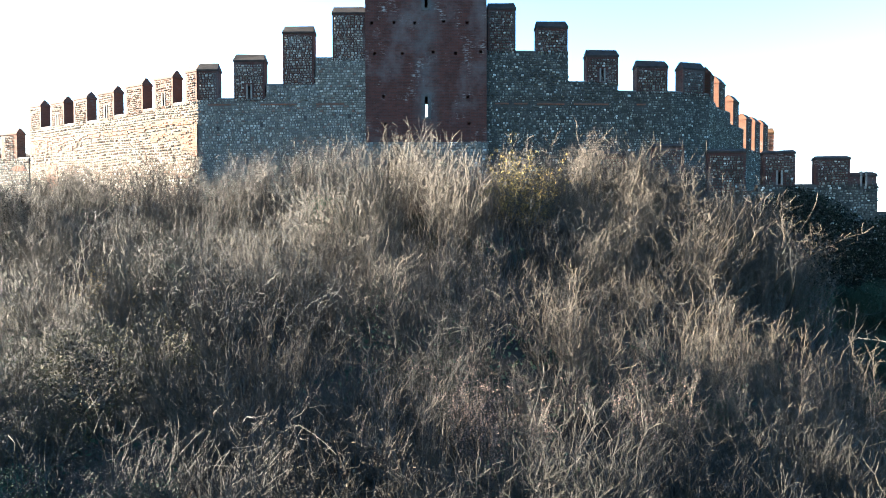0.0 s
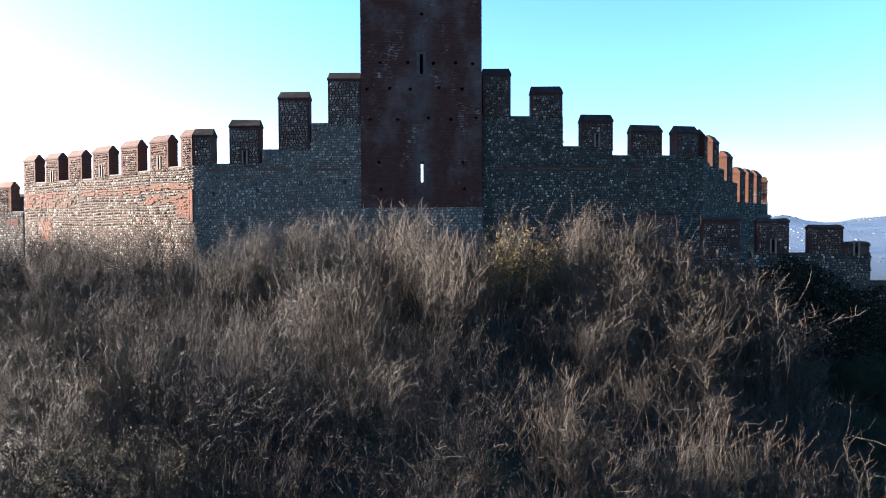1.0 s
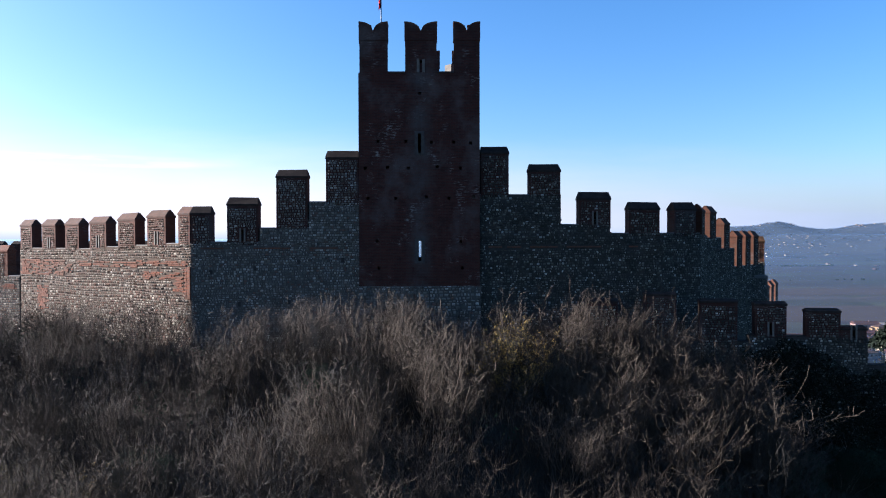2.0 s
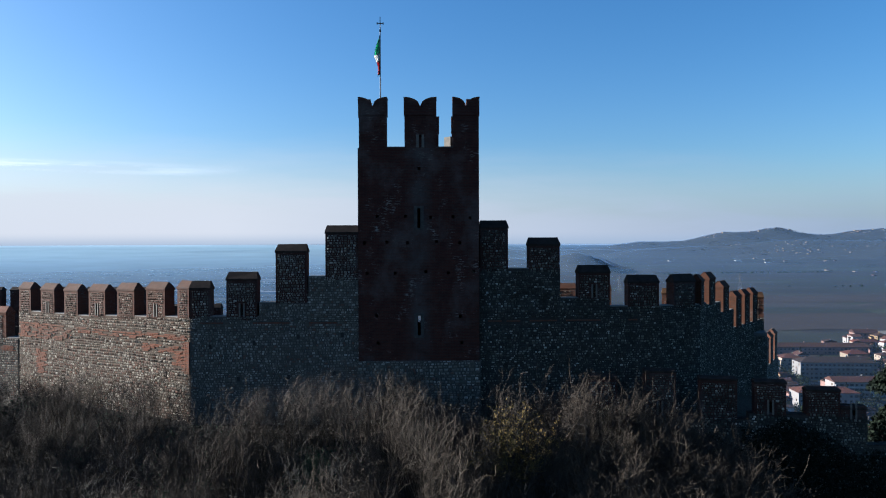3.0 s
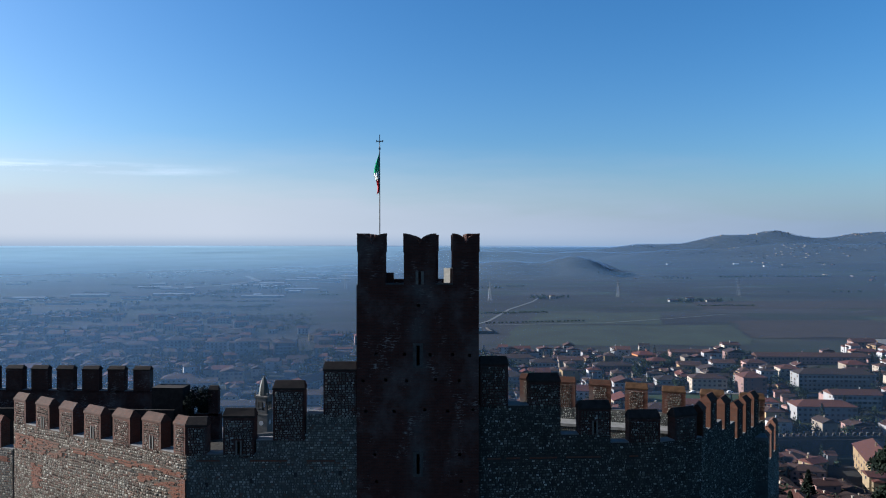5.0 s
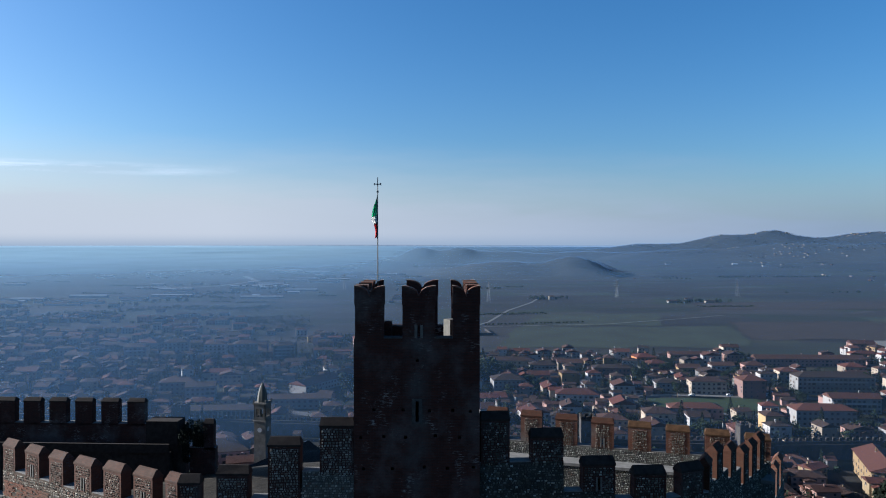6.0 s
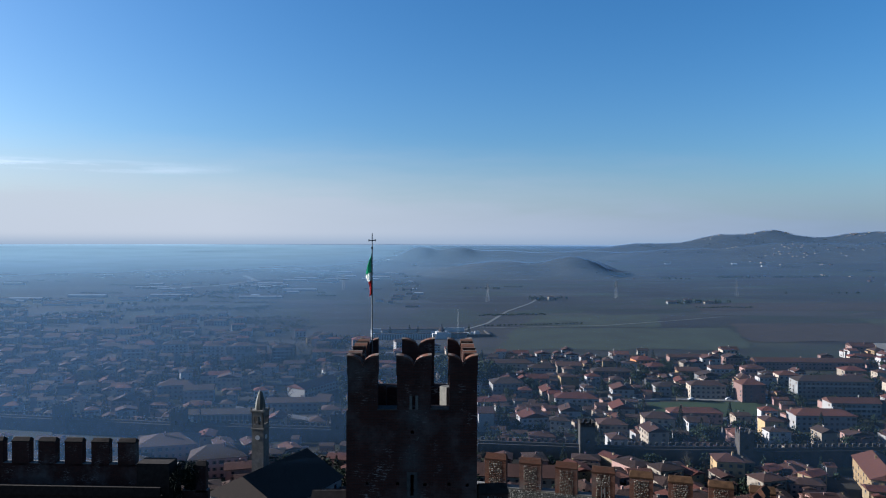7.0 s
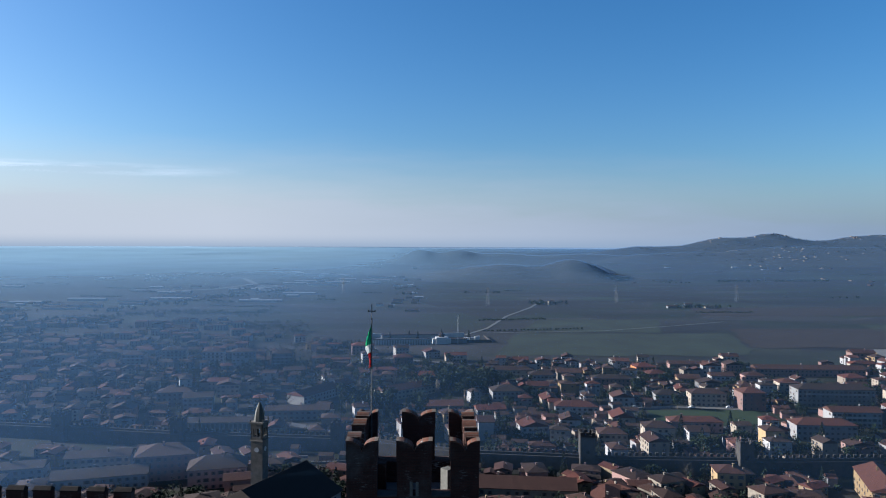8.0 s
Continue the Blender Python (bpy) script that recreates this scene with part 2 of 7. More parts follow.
# ---------------------------------------------------------------- ground
def ground_material():
    m, t, p = material("land", 0.85, 0.15)
    obj = coords(t)
    vor = node(t, "ShaderNodeTexVoronoi", Scale=0.008)
    mp = t.nodes.new("ShaderNodeMapping")
    mp.inputs["Rotation"].default_value, mp.inputs["Scale"].default_value = (0, 0, 0.35), (1.0, 2.4, 1.0)
    link(t, obj, mp.inputs[0])
    link(t, mp.outputs[0], vor.inputs["Vector"])
    # Fields lean blue: part of the distance haze is in their colours.
    fields = ramp(t, vor.outputs["Color"], [(0.0, (0.00973, 0.0103, 0.0114)), (0.35, (0.0173, 0.017, 0.0182)), (0.5, (0.0235, 0.0221, 0.023)), (0.62, (0.0104, 0.015, 0.0114)), (0.8, (0.0156, 0.0206, 0.0144)), (1.0, (0.0201, 0.017, 0.0178))])
    fields = mix(t, 0.6, fields, ramp(t, noise_of(t, obj, 0.12, 5, 0.75), [(0.3, (0.5, 0.5, 0.5)), (0.7, (1.4, 1.4, 1.4))]), "MULTIPLY")
    rows = node(t, "ShaderNodeTexWave", Scale=0.35, Distortion=0.6, Detail=2)
    link(t, mp.outputs[0], rows.inputs["Vector"])
    fields = mix(t, 0.35, fields, ramp(t, rows.outputs["Fac"], [(0.2, (0.6, 0.6, 0.6)), (0.8, (1.2, 1.2, 1.2))]), "MULTIPLY")
    blocks = node(t, "ShaderNodeTexVoronoi", Scale=0.0045)
    mq = t.nodes.new("ShaderNodeMapping")
    mq.inputs["Rotation"].default_value, mq.inputs["Scale"].default_value = (0, 0, 0.12), (0.8, 2.6, 1.0)
    link(t, obj, mq.inputs[0])
    link(t, mq.outputs[0], blocks.inputs["Vector"])
    fields = mix(t, 0.85, fields, ramp(t, blocks.outputs["Color"], [(0.15, (0.5, 0.5, 0.55)), (0.4, (1.0, 1.05, 0.95)), (0.6, (0.75, 0.72, 0.75)), (0.85, (1.45, 1.4, 1.35))]), "MULTIPLY")
    s = t.nodes.new("ShaderNodeSeparateXYZ")
    link(t, obj, s.inputs[0])
    ln = t.nodes.new("ShaderNodeVectorMath")
    ln.operation = "LENGTH"
    link(t, obj, ln.inputs[0])
    near = t.nodes.new("ShaderNodeMapRange")
    near.inputs["From Min"].default_value, near.inputs["From Max"].default_value = 60, 160
    link(t, ln.outputs["Value"], near.inputs["Value"])
    soil = ramp(t, noise_of(t, obj, 0.8, 6, 0.7), [(0.3, (0.0108, 0.009, 0.006)), (0.6, (0.0252, 0.0198, 0.0132)), (0.8, (0.018, 0.0204, 0.0096))])
    plots = node(t, "ShaderNodeTexVoronoi", Scale=0.075)
    link(t, obj, plots.inputs["Vector"])
    yards = ramp(t, plots.outputs["Color"], [(0.0, (0.00557, 0.00871, 0.00372)), (0.4, (0.0109, 0.0139, 0.00621)), (0.6, (0.0155, 0.0139, 0.0117)), (0.8, (0.0233, 0.0223, 0.0217)), (1.0, (0.0341, 0.0325, 0.031))])
    yards = mix(t, 0.7, yards, ramp(t, noise_of(t, obj, 0.25, 5, 0.7), [(0.3, (0.4, 0.4, 0.4)), (0.7, (1.3, 1.3, 1.3))]), "MULTIPLY")
    leave = t.nodes.new("ShaderNodeMapRange")
    leave.inputs["From Min"].default_value, leave.inputs["From Max"].default_value = 680, 760
    link(t, ln.outputs["Value"], leave.inputs["Value"])
    col = mix(t, near.outputs["Result"], soil, mix(t, leave.outputs["Result"], yards, fields))
    link(t, mix(t, 0.5, col, ramp(t, noise_of(t, obj, 0.012, 6, 0.6), [(0.3, (0.6, 0.62, 0.65)), (0.7, (1.3, 1.3, 1.25))]), "MULTIPLY"), p.inputs["Base Color"])
    bump(t, p, noise_of(t, obj, 2.0, 5), 0.6, 0.15)
    return m


LAND = ground_material()
me = bpy.data.meshes.new("ground")
radii = [0.0]
while radii[-1] < 4850:
    radii.append(radii[-1] + max(1.1, radii[-1] * 0.055))
radii[-1] = 4850.0
NA = 144
verts, faces = [(0, 20, ground_z(0, 20))], []
for r in radii[1:]:
    for k in range(NA):
        a = 2 * math.pi * k / NA
        x, y = r * math.cos(a), 20 + r * math.sin(a)
        rough = 0.35 * noise.noise((x * 0.25, y * 0.25, 0)) * max(0.0, 1 - r / 90)
        verts.append((x, y, ground_z(x, y) + rough))
for k in range(NA):
    faces.append((0, 1 + k, 1 + (k + 1) % NA))
for i in range(len(radii) - 2):
    a, b = 1 + i * NA, 1 + (i + 1) * NA
    for k in range(NA):
        faces.append((a + k, b + k, b + (k + 1) % NA, a + (k + 1) % NA))
me.from_pydata(verts, [], faces)
me.polygons.foreach_set("use_smooth", [True] * len(me.polygons))
me.materials.append(LAND)
tagged(new("ground", me), "grassy castle mound and brown winter plain of vineyards", "ground", "", "structure")


# ---------------------------------------------------------------- far hills and haze
def hill_material(name, low, high):
    m, t, p = material(name, 0.95, 0.3)
    obj = coords(t)
    col = ramp(t, noise_of(t, obj, 0.009, 7, 0.7), [(0.44, low), (0.56, high)])
    link(t, mix(t, 0.5, col, ramp(t, noise_of(t, obj, 0.04, 5, 0.7), [(0.3, (0.6, 0.6, 0.6)), (0.7, (1.3, 1.3, 1.3))]), "MULTIPLY"), p.inputs["Base Color"])
    bump(t, p, noise_of(t, obj, 0.05, 5), 0.35, 5.0)
    return m


HILLS = []


def mound_height(x, y, mounds):
    h = sum(a * math.exp(-((x - mx) / rx) ** 2 - ((y - my) / ry) ** 2) for mx, my, rx, ry, a in mounds)
    return h * (1 + 0.10 * noise.noise((x * 0.004, y * 0.004, 3)) + 0.05 * noise.noise((x * 0.015, y * 0.015, 5)))


def land_z(x, y):
    """The ground with its hills."""
    z = ground_z(x, y)
    for mounds, base in HILLS:
        z = max(z, ground_z(x, y) + base + mound_height(x, y, mounds))
    return z


def hill(name, label, mounds, x0, x1, y0, y1, mat, base=-12.0, step=40.0, terrace=0.0):
    """A stretch of hills: the sum of round mounds (x, y, radius x, radius y, height) over the land."""
    HILLS.append((mounds, base))
    nx, ny = int((x1 - x0) / step) + 1, int((y1 - y0) / step) + 1
    pts = []
    for j in range(ny + 1):
        for i in range(nx + 1):
            x, y = x0 + (x1 - x0) * i / nx, y0 + (y1 - y0) * j / ny
            h = mound_height(x, y, mounds)
            h += terrace * math.sin(h * 0.75) * min(1.0, max(0.0, h - 8) / 10)
            pts.append((x, y, ground_z(x, y) + base + h))
    fs = [(j * (nx + 1) + i, j * (nx + 1) + i + 1, (j + 1) * (nx + 1) + i + 1, (j + 1) * (nx + 1) + i) for j in range(ny) for i in range(nx)]
    me = bpy.data.meshes.new(name)
    me.from_pydata(pts, [], fs)
    me.polygons.foreach_set("use_smooth", [True] * len(fs))
    me.materials.append(mat)
    return tagged(new(name, me), label, "hill", "", "structure")


# Bluish tone puts a little of the far haze into the slopes.
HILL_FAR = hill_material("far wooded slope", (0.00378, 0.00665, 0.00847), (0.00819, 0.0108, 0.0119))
HILL_NEAR = hill_material("terraced vineyard slope", (0.006, 0.0085, 0.0095), (0.0155, 0.0165, 0.0155))
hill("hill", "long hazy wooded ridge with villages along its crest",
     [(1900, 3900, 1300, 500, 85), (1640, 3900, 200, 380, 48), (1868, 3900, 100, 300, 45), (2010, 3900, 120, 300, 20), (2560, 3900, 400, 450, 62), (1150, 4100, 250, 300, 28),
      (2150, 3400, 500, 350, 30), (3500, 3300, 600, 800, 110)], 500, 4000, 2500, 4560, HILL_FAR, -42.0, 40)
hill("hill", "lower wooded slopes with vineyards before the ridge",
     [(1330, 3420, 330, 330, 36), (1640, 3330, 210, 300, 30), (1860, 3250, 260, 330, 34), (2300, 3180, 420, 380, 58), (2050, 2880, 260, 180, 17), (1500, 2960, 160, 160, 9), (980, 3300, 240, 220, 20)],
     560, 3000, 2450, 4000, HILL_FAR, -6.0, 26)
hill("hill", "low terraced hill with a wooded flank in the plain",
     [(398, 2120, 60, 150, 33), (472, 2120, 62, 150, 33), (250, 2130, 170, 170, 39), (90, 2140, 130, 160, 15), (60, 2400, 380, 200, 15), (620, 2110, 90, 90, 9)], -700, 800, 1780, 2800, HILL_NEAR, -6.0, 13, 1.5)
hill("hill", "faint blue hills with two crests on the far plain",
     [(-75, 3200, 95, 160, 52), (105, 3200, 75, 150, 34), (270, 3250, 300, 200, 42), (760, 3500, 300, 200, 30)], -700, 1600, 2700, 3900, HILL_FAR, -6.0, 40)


# ---------------------------------------------------------------- masonry
def stones(bm, u0, u1, z0, z1, keep=None, rng=random, out=-1.0, v=0.0, size=1.0, pieces=None):
    """Rough courses of rounded field stones on the face v; out: the way they stand proud."""
    z = z0
    while z < z1 - 0.05:
        h = min(rng.uniform(0.085, 0.14) * size, z1 - z)
        u = u0 - rng.uniform(0, 0.2)
        while u < u1:
            w = rng.uniform(0.09, 0.215) * size
            a, b = max(u, u0), min(u + w, u1)
            u += w
            if b - a < 0.06 or (keep and not keep((a + b) / 2, z + h / 2)):
                continue
            g, proud = 0.017 * size, rng.uniform(0.015, 0.06)
            if pieces and pieces[0] < a and b < pieces[1] and pieces[2] < z and z + h < pieces[3] and len(pieces[4]) < 300:
                pieces[4].append((a + g, b - g, z + g, z + h - g, proud))
                continue
            c = min(0.045, (b - a) * 0.28, h * 0.33)
            j = [rng.uniform(-0.012, 0.012) for _ in range(8)]
            dz = 0.035 * math.sin(u * 0.9 + z * 2.3) + rng.uniform(-0.014, 0.014)
            k0, k1 = rng.uniform(0, 0.03), rng.uniform(0, 0.03)
            o = [(a + g + k0, z + g + dz), (b - g - k1, z + g + dz), (b - g - k0, z + h - g + dz), (a + g + k1, z + h - g + dz)]
            q = [(a + g + c + j[0], z + g + c + j[1] + dz), (b - g - c + j[2], z + g + c + j[3] + dz), (b - g - c + j[4], z + h - g - c + j[5] + dz), (a + g + c + j[6], z + h - g - c + j[7] + dz)]
            ob = [bm.verts.new((s[0], v, s[1])) for s in o]
            oq = [bm.verts.new((s[0], v + out * proud, s[1])) for s in q]
            made = [bm.faces.new(oq if out < 0 else oq[::-1])]
            for i in range(4):
                k = (i + 1) % 4
                made.append(bm.faces.new((ob[i], ob[k], oq[k], oq[i]) if out < 0 else (ob[k], ob[i], oq[i], oq[k])))
        z += h


def merlon(wall, u0, u1, z0, z1, v0=0.0, v1=0.6, infill=True, slit=False, cap=0.42, brick=None, rng=random, face_out=-1.0, coping=None, margin=None, stone=None):
    """A merlon: a brick-edged block with a gabled brick coping and field stone between the brick edges."""
    warm = brick in (BRICK_WARM, BRICK_DIMMED)
    coping = coping or (brick if warm else COPING_SHADE)
    margin = margin or (0.27 if warm else 0.07)
    brick = brick or BRICK
    bm = bmesh.new()
    zc = z1 - cap
    mid = (u0 + u1) / 2
    holes = (lambda u, z: not (slit and abs(u - mid) < 0.07 and z0 + 0.05 < z < z0 + 0.62))
    plate(bm, [u0, mid - 0.07, mid + 0.07, u1] if slit else [u0, u1], [z0 - 0.15, z0 + 0.05, z0 + 0.62, zc] if slit else [z0 - 0.15, zc], holes, v0, v1)
    body = part("merlon", bm, brick, wall)
    bm = bmesh.new()
    vm, e = (v0 + v1) / 2, 0.03
    a, b = [], []
    ridge = 0.035
    lo = [(u0 - e, v0 - e), (u1 + e, v0 - e), (u1 + e, v1 + e), (u0 - e, v1 + e)]
    bot = [bm.verts.new((*p, zc)) for p in lo]
    top = [bm.verts.new((u0 + ridge + rng.uniform(0, 0.04), vm - 0.05, z1 + rng.uniform(-0.03, 0.03))), bm.verts.new((u1 - ridge - rng.uniform(0, 0.04), vm - 0.05, z1 + rng.uniform(-0.03, 0.03))),
           bm.verts.new((u1 - ridge, vm + 0.05, z1)), bm.verts.new((u0 + ridge, vm + 0.05, z1))]
    up = [bm.verts.new((*p, zc + 0.09)) for p in lo]
    for i in range(4):
        k = (i + 1) % 4
        bm.faces.new((bot[i], bot[k], up[k], up[i]))
        bm.faces.new((up[i], up[k], top[k], top[i]))
    bm.faces.new(top), bm.faces.new(bot[::-1])
    part("coping", bm, coping, body, "gabled brick coping")
    if infill:
        bm = bmesh.new()
        m = margin
        keep = (lambda u, z: not (slit and abs(u - mid) < 0.27 and z < z0 + 0.76))
        stones(bm, u0 + m, u1 - m, z0 - 0.1, zc - 0.08, keep, rng, -1.0, v0)
        if face_out > 0:
            stones(bm, u0 + m, u1 - m, z0 - 0.1, zc - 0.08, keep, rng, 1.0, v1)
        part("stone_infill", bm, stone or STONE, body, "field stone infill between brick edges", "stuff")
    if slit:
        bm = bmesh.new()
        box(bm, mid - 0.15, mid - 0.07, v0 - 0.03, v0 + 0.05, z0, z0 + 0.7)
        box(bm, mid + 0.07, mid + 0.15, v0 - 0.03, v0 + 0.05, z0, z0 + 0.7)
        part("slit_frame", bm, JAMB, body, "pale stone jambs of an arrow slit")
    return body


def wall_thing(label, start, end, kind="structure"):
    dx, dy = end[0] - start[0], end[1] - start[1]
    w = thing("castle_wall", label, "castle wall", "castle walls", kind, (start[0], start[1], 0), math.degrees(math.atan2(dy, dx)))
    return w, math.hypot(dx, dy)


def masonry(wall, length, z_low, tops, thick=0.6, putlogs=(), rng=random, bands=(), zones=(), pieces=None, stone=None, size=1.0, gaps=(0.2, 0.5, 1.3), sill=None, core=None, facing=True):
    """The wall's body, whose top follows tops = [(from u, z)], with dark plates as putlog holes, faced with stones."""
    us = [0.0, length] + [u for u, _ in tops if 0 < u < length]
    zs = [z_low] + [z for _, z in tops]

    def top_at(u):
        z = tops[0][1]
        for a, b in tops:
            if u >= a:
                z = b
        return z

    bm = bmesh.new()
    plate(bm, us, zs, lambda u, z: z < top_at(u), 0.0, thick)
    part("core", bm, core or MORTAR, wall)
    hole = (lambda u, z: any(abs(u - a) < 0.10 and abs(z - b) < 0.12 for a, b in putlogs))
    runs = []
    for a, b in bands:
        u = rng.uniform(0, 0.5)
        while u < length - 0.5:
            run = rng.uniform(0.5, 2.4)
            for course in range(max(1, int((b - a) / 0.085))):
                s0, s1 = u + rng.uniform(0, 0.3), min(length, u + run) - rng.uniform(0, 0.3)
                if s1 > s0 + 0.2:
                    runs.append((s0, s1, a + 0.085 * course))
            u += run + rng.choice(gaps)
    for u0, u1, z0, z1 in zones:
        for course in range(int((z1 - z0) / 0.085)):
            u, end = u0 + rng.uniform(0, 0.35), u1 - rng.uniform(0, 0.35)
            while u < end - 0.3:
                run = rng.uniform(0.35, 1.3)
                runs.append((u, min(u + run, end), z0 + 0.085 * course))
                u += run + rng.choice((0.03, 0.2, 0.4, 0.8))
    in_run = (lambda u, z: any(s0 - 0.04 < u < s1 + 0.04 and zc - 0.06 < z < zc + 0.13 for s0, s1, zc in runs))
    if facing:
        bm = bmesh.new()
        stones(bm, 0.0, length, z_low, max(zs), lambda u, z: z < top_at(u) - 0.05 and not hole(u, z) and not in_run(u, z), rng, size=size, pieces=pieces)
        part("stone_facing", bm, stone or STONE, wall, "rough courses of field stone", "stuff")
    if runs:
        bm = bmesh.new()
        for s0, s1, zc in runs:
            u = s0
            while u < s1 - 0.08:
                if not hole(u + 0.11, zc + 0.04):
                    box(bm, u, min(u + 0.22, s1), -0.025 - rng.uniform(0, 0.02), 0.0, zc, zc + 0.072, 0, ("k",))
                u += 0.235
        part("brick_patches", bm, BRICK_PATCH, wall, "patches of faded red brick in the stonework", "stuff")
    # Flat dark plates stand in for the shade inside the holes.
    if putlogs:
        bm = bmesh.new()
        for a, b in putlogs:
            box(bm, a - 0.075, a + 0.075, -0.012, 0.01, b - 0.11, b + 0.11)
        part("putlog_holes", bm, HOLE_SHADE, wall, "row of dark plates for shaded putlog holes")
    cop = bmesh.new()
    edges = [u for u, _ in tops if u < length] + [length]
    for (a, z), b in zip(tops, edges[1:]):
        box(cop, a + 0.003, b - 0.003, 0.02, thick + 0.04, z - 0.005, z + 0.04)
    part("sill", cop, sill or WALKWAY, wall, "worn sills between merlons" if sill else "pale stone sills between merlons")


rng = random.Random(11)
single = (5.9, 8.45, 1.4, 4.1, [])
# wall stepping down from the tower to the corner
w, n = wall_thing("grey field stone castle wall stepping up to the tower", (-12.35, 34.66), (-3.86, 34.56))
masonry(w, n, -5.5, [(0.0, 2.2), (3.45, 2.9), (5.93, 4.2)], putlogs=[(1.0, 0.7), (3.2, 0.9), (5.4, 1.2), (7.6, 1.3), (2.4, -0.9), (4.9, -0.8), (7.2, -0.6)], rng=rng, pieces=single, bands=[(1.86, 2.0)])
first_wall = w
merlon(w, 0.0, 1.0, 2.2, 4.0, rng=rng)
merlon(w, 1.82, 3.36, 2.2, 4.45, slit=True, rng=rng)
merlon(w, 4.29, 5.84, 2.9, 5.83, rng=rng)
merlon(w, 6.78, 8.4, 4.2, 6.76, rng=rng)
# wall from the tower down to the bend, its shade put into darker stone
w, n = wall_thing("grey field stone castle wall stepping down from the tower", (2.10, 34.72), (11.45, 35.24))
masonry(w, n, -6.0, [(0.0, 4.55), (4.12, 3.05), (6.66, 2.6)], putlogs=[(1.2, 2.0), (3.4, 1.6), (5.7, 1.2), (2.2, -0.4), (4.8, -0.5), (7.6, 0.4)], rng=rng, bands=[(1.9, 2.0)], stone=STONE_SHADED, core=MORTAR_SHADED)
merlon(w, 0.06, 1.47, 4.55, 7.0, rng=rng, stone=STONE_SHADED)
merlon(w, 2.52, 4.10, 4.55, 6.13, rng=rng, stone=STONE_SHADED)
merlon(w, 5.06, 6.68, 3.05, 4.72, slit=True, rng=rng, stone=STONE_SHADED)
merlon(w, 7.62, 9.22, 2.6, 4.2, rng=rng, stone=STONE_SHADED)
# the bend, in short facets
bend = [(11.45, 35.24), (13.7, 36.05), (14.9, 38.3), (16.6, 40.5), (18.3, 42.7)]
tops = [2.6, 2.5, 2.35, 1.7]
for k in range(4):
    w, n = wall_thing("grey field stone castle wall round the bend", bend[k], bend[k + 1])
    masonry(w, n, -7.5, [(0.0, tops[k])], rng=rng, stone=STONE_SHADED, core=MORTAR_SHADED)
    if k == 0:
        merlon(w, 0.75, 2.1, tops[k], 4.2, rng=rng, stone=STONE_SHADED)
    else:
        merlon(w, 0.55, 1.75, tops[k], (4.15, 4.16, 3.54)[k - 1], rng=rng, brick=BRICK_DIMMED, stone=STONE_SHADED)
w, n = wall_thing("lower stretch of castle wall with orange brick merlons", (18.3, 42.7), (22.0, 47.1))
masonry(w, n, -8.5, [(0.0, 0.55)], rng=rng, stone=STONE_SHADED, core=MORTAR_SHADED)
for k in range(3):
    merlon(w, 0.5 + 1.75 * k, 1.6 + 1.75 * k, 0.55, 2.8, rng=rng, brick=BRICK_DIMMED, stone=STONE_SHADED)
w, n = wall_thing("low far stretch of castle wall below the bend", (22.0, 47.15), (27.0, 54.8))
masonry(w, n, -12, [(0.0, -3.2)], rng=rng)
for k in range(4):
    merlon(w, 0.6 + 2.2 * k, 1.9 + 2.2 * k, -3.2, -0.9, rng=rng, brick=BRICK_WARM)
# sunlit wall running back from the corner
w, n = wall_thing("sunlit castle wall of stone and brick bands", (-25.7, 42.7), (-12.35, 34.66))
masonry(w, n, -8, [(0.0, 1.82), (8.0, 1.94), (10.5, 2.03), (13.0, 2.13)], rng=rng, stone=STONE_SUNLIT, size=1.2, core=MORTAR_PALE,
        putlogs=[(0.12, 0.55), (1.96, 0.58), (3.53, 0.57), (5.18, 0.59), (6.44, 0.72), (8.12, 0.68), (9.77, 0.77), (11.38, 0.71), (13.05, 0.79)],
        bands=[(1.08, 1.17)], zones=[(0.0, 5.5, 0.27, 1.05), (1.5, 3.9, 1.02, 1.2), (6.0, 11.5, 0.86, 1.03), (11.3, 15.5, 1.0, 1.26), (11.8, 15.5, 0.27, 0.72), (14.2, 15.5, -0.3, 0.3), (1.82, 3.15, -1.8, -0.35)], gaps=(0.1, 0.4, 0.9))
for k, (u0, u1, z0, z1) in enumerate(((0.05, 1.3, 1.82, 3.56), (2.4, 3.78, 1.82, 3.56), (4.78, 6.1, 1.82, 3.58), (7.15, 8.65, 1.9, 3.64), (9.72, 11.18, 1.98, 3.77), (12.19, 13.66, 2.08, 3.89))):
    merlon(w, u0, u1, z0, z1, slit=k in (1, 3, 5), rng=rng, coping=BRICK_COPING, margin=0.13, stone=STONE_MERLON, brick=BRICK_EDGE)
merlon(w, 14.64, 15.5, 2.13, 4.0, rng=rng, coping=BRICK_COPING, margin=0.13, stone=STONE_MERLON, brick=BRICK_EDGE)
bm = bmesh.new()
for k in range(17):
    z = -0.65 + 0.095 * k
    reach = (0.28, 0.52, 0.36, 0.6)[k % 4] + rng.uniform(-0.06, 0.06)
    u = n - 0.005
    while u > n - reach:
        box(bm, max(u - 0.22, n - reach - 0.05), u - 0.012, -0.07 - rng.uniform(0, 0.012), 0.0, z, z + 0.08, 0, ("k",))
        u -= 0.235
part("brick_quoin", bm, BRICK_PATCH, w, "worn red brick quoin at the corner", "stuff")
w, n = wall_thing("lower castle wall beyond the end of the sunlit wall", (-37.0, 47.0), (-25.75, 42.7))
masonry(w, n, -9, [(0.0, 0.1)], rng=rng, bands=[(-0.7, -0.3)], stone=STONE_SUNLIT, size=1.2)
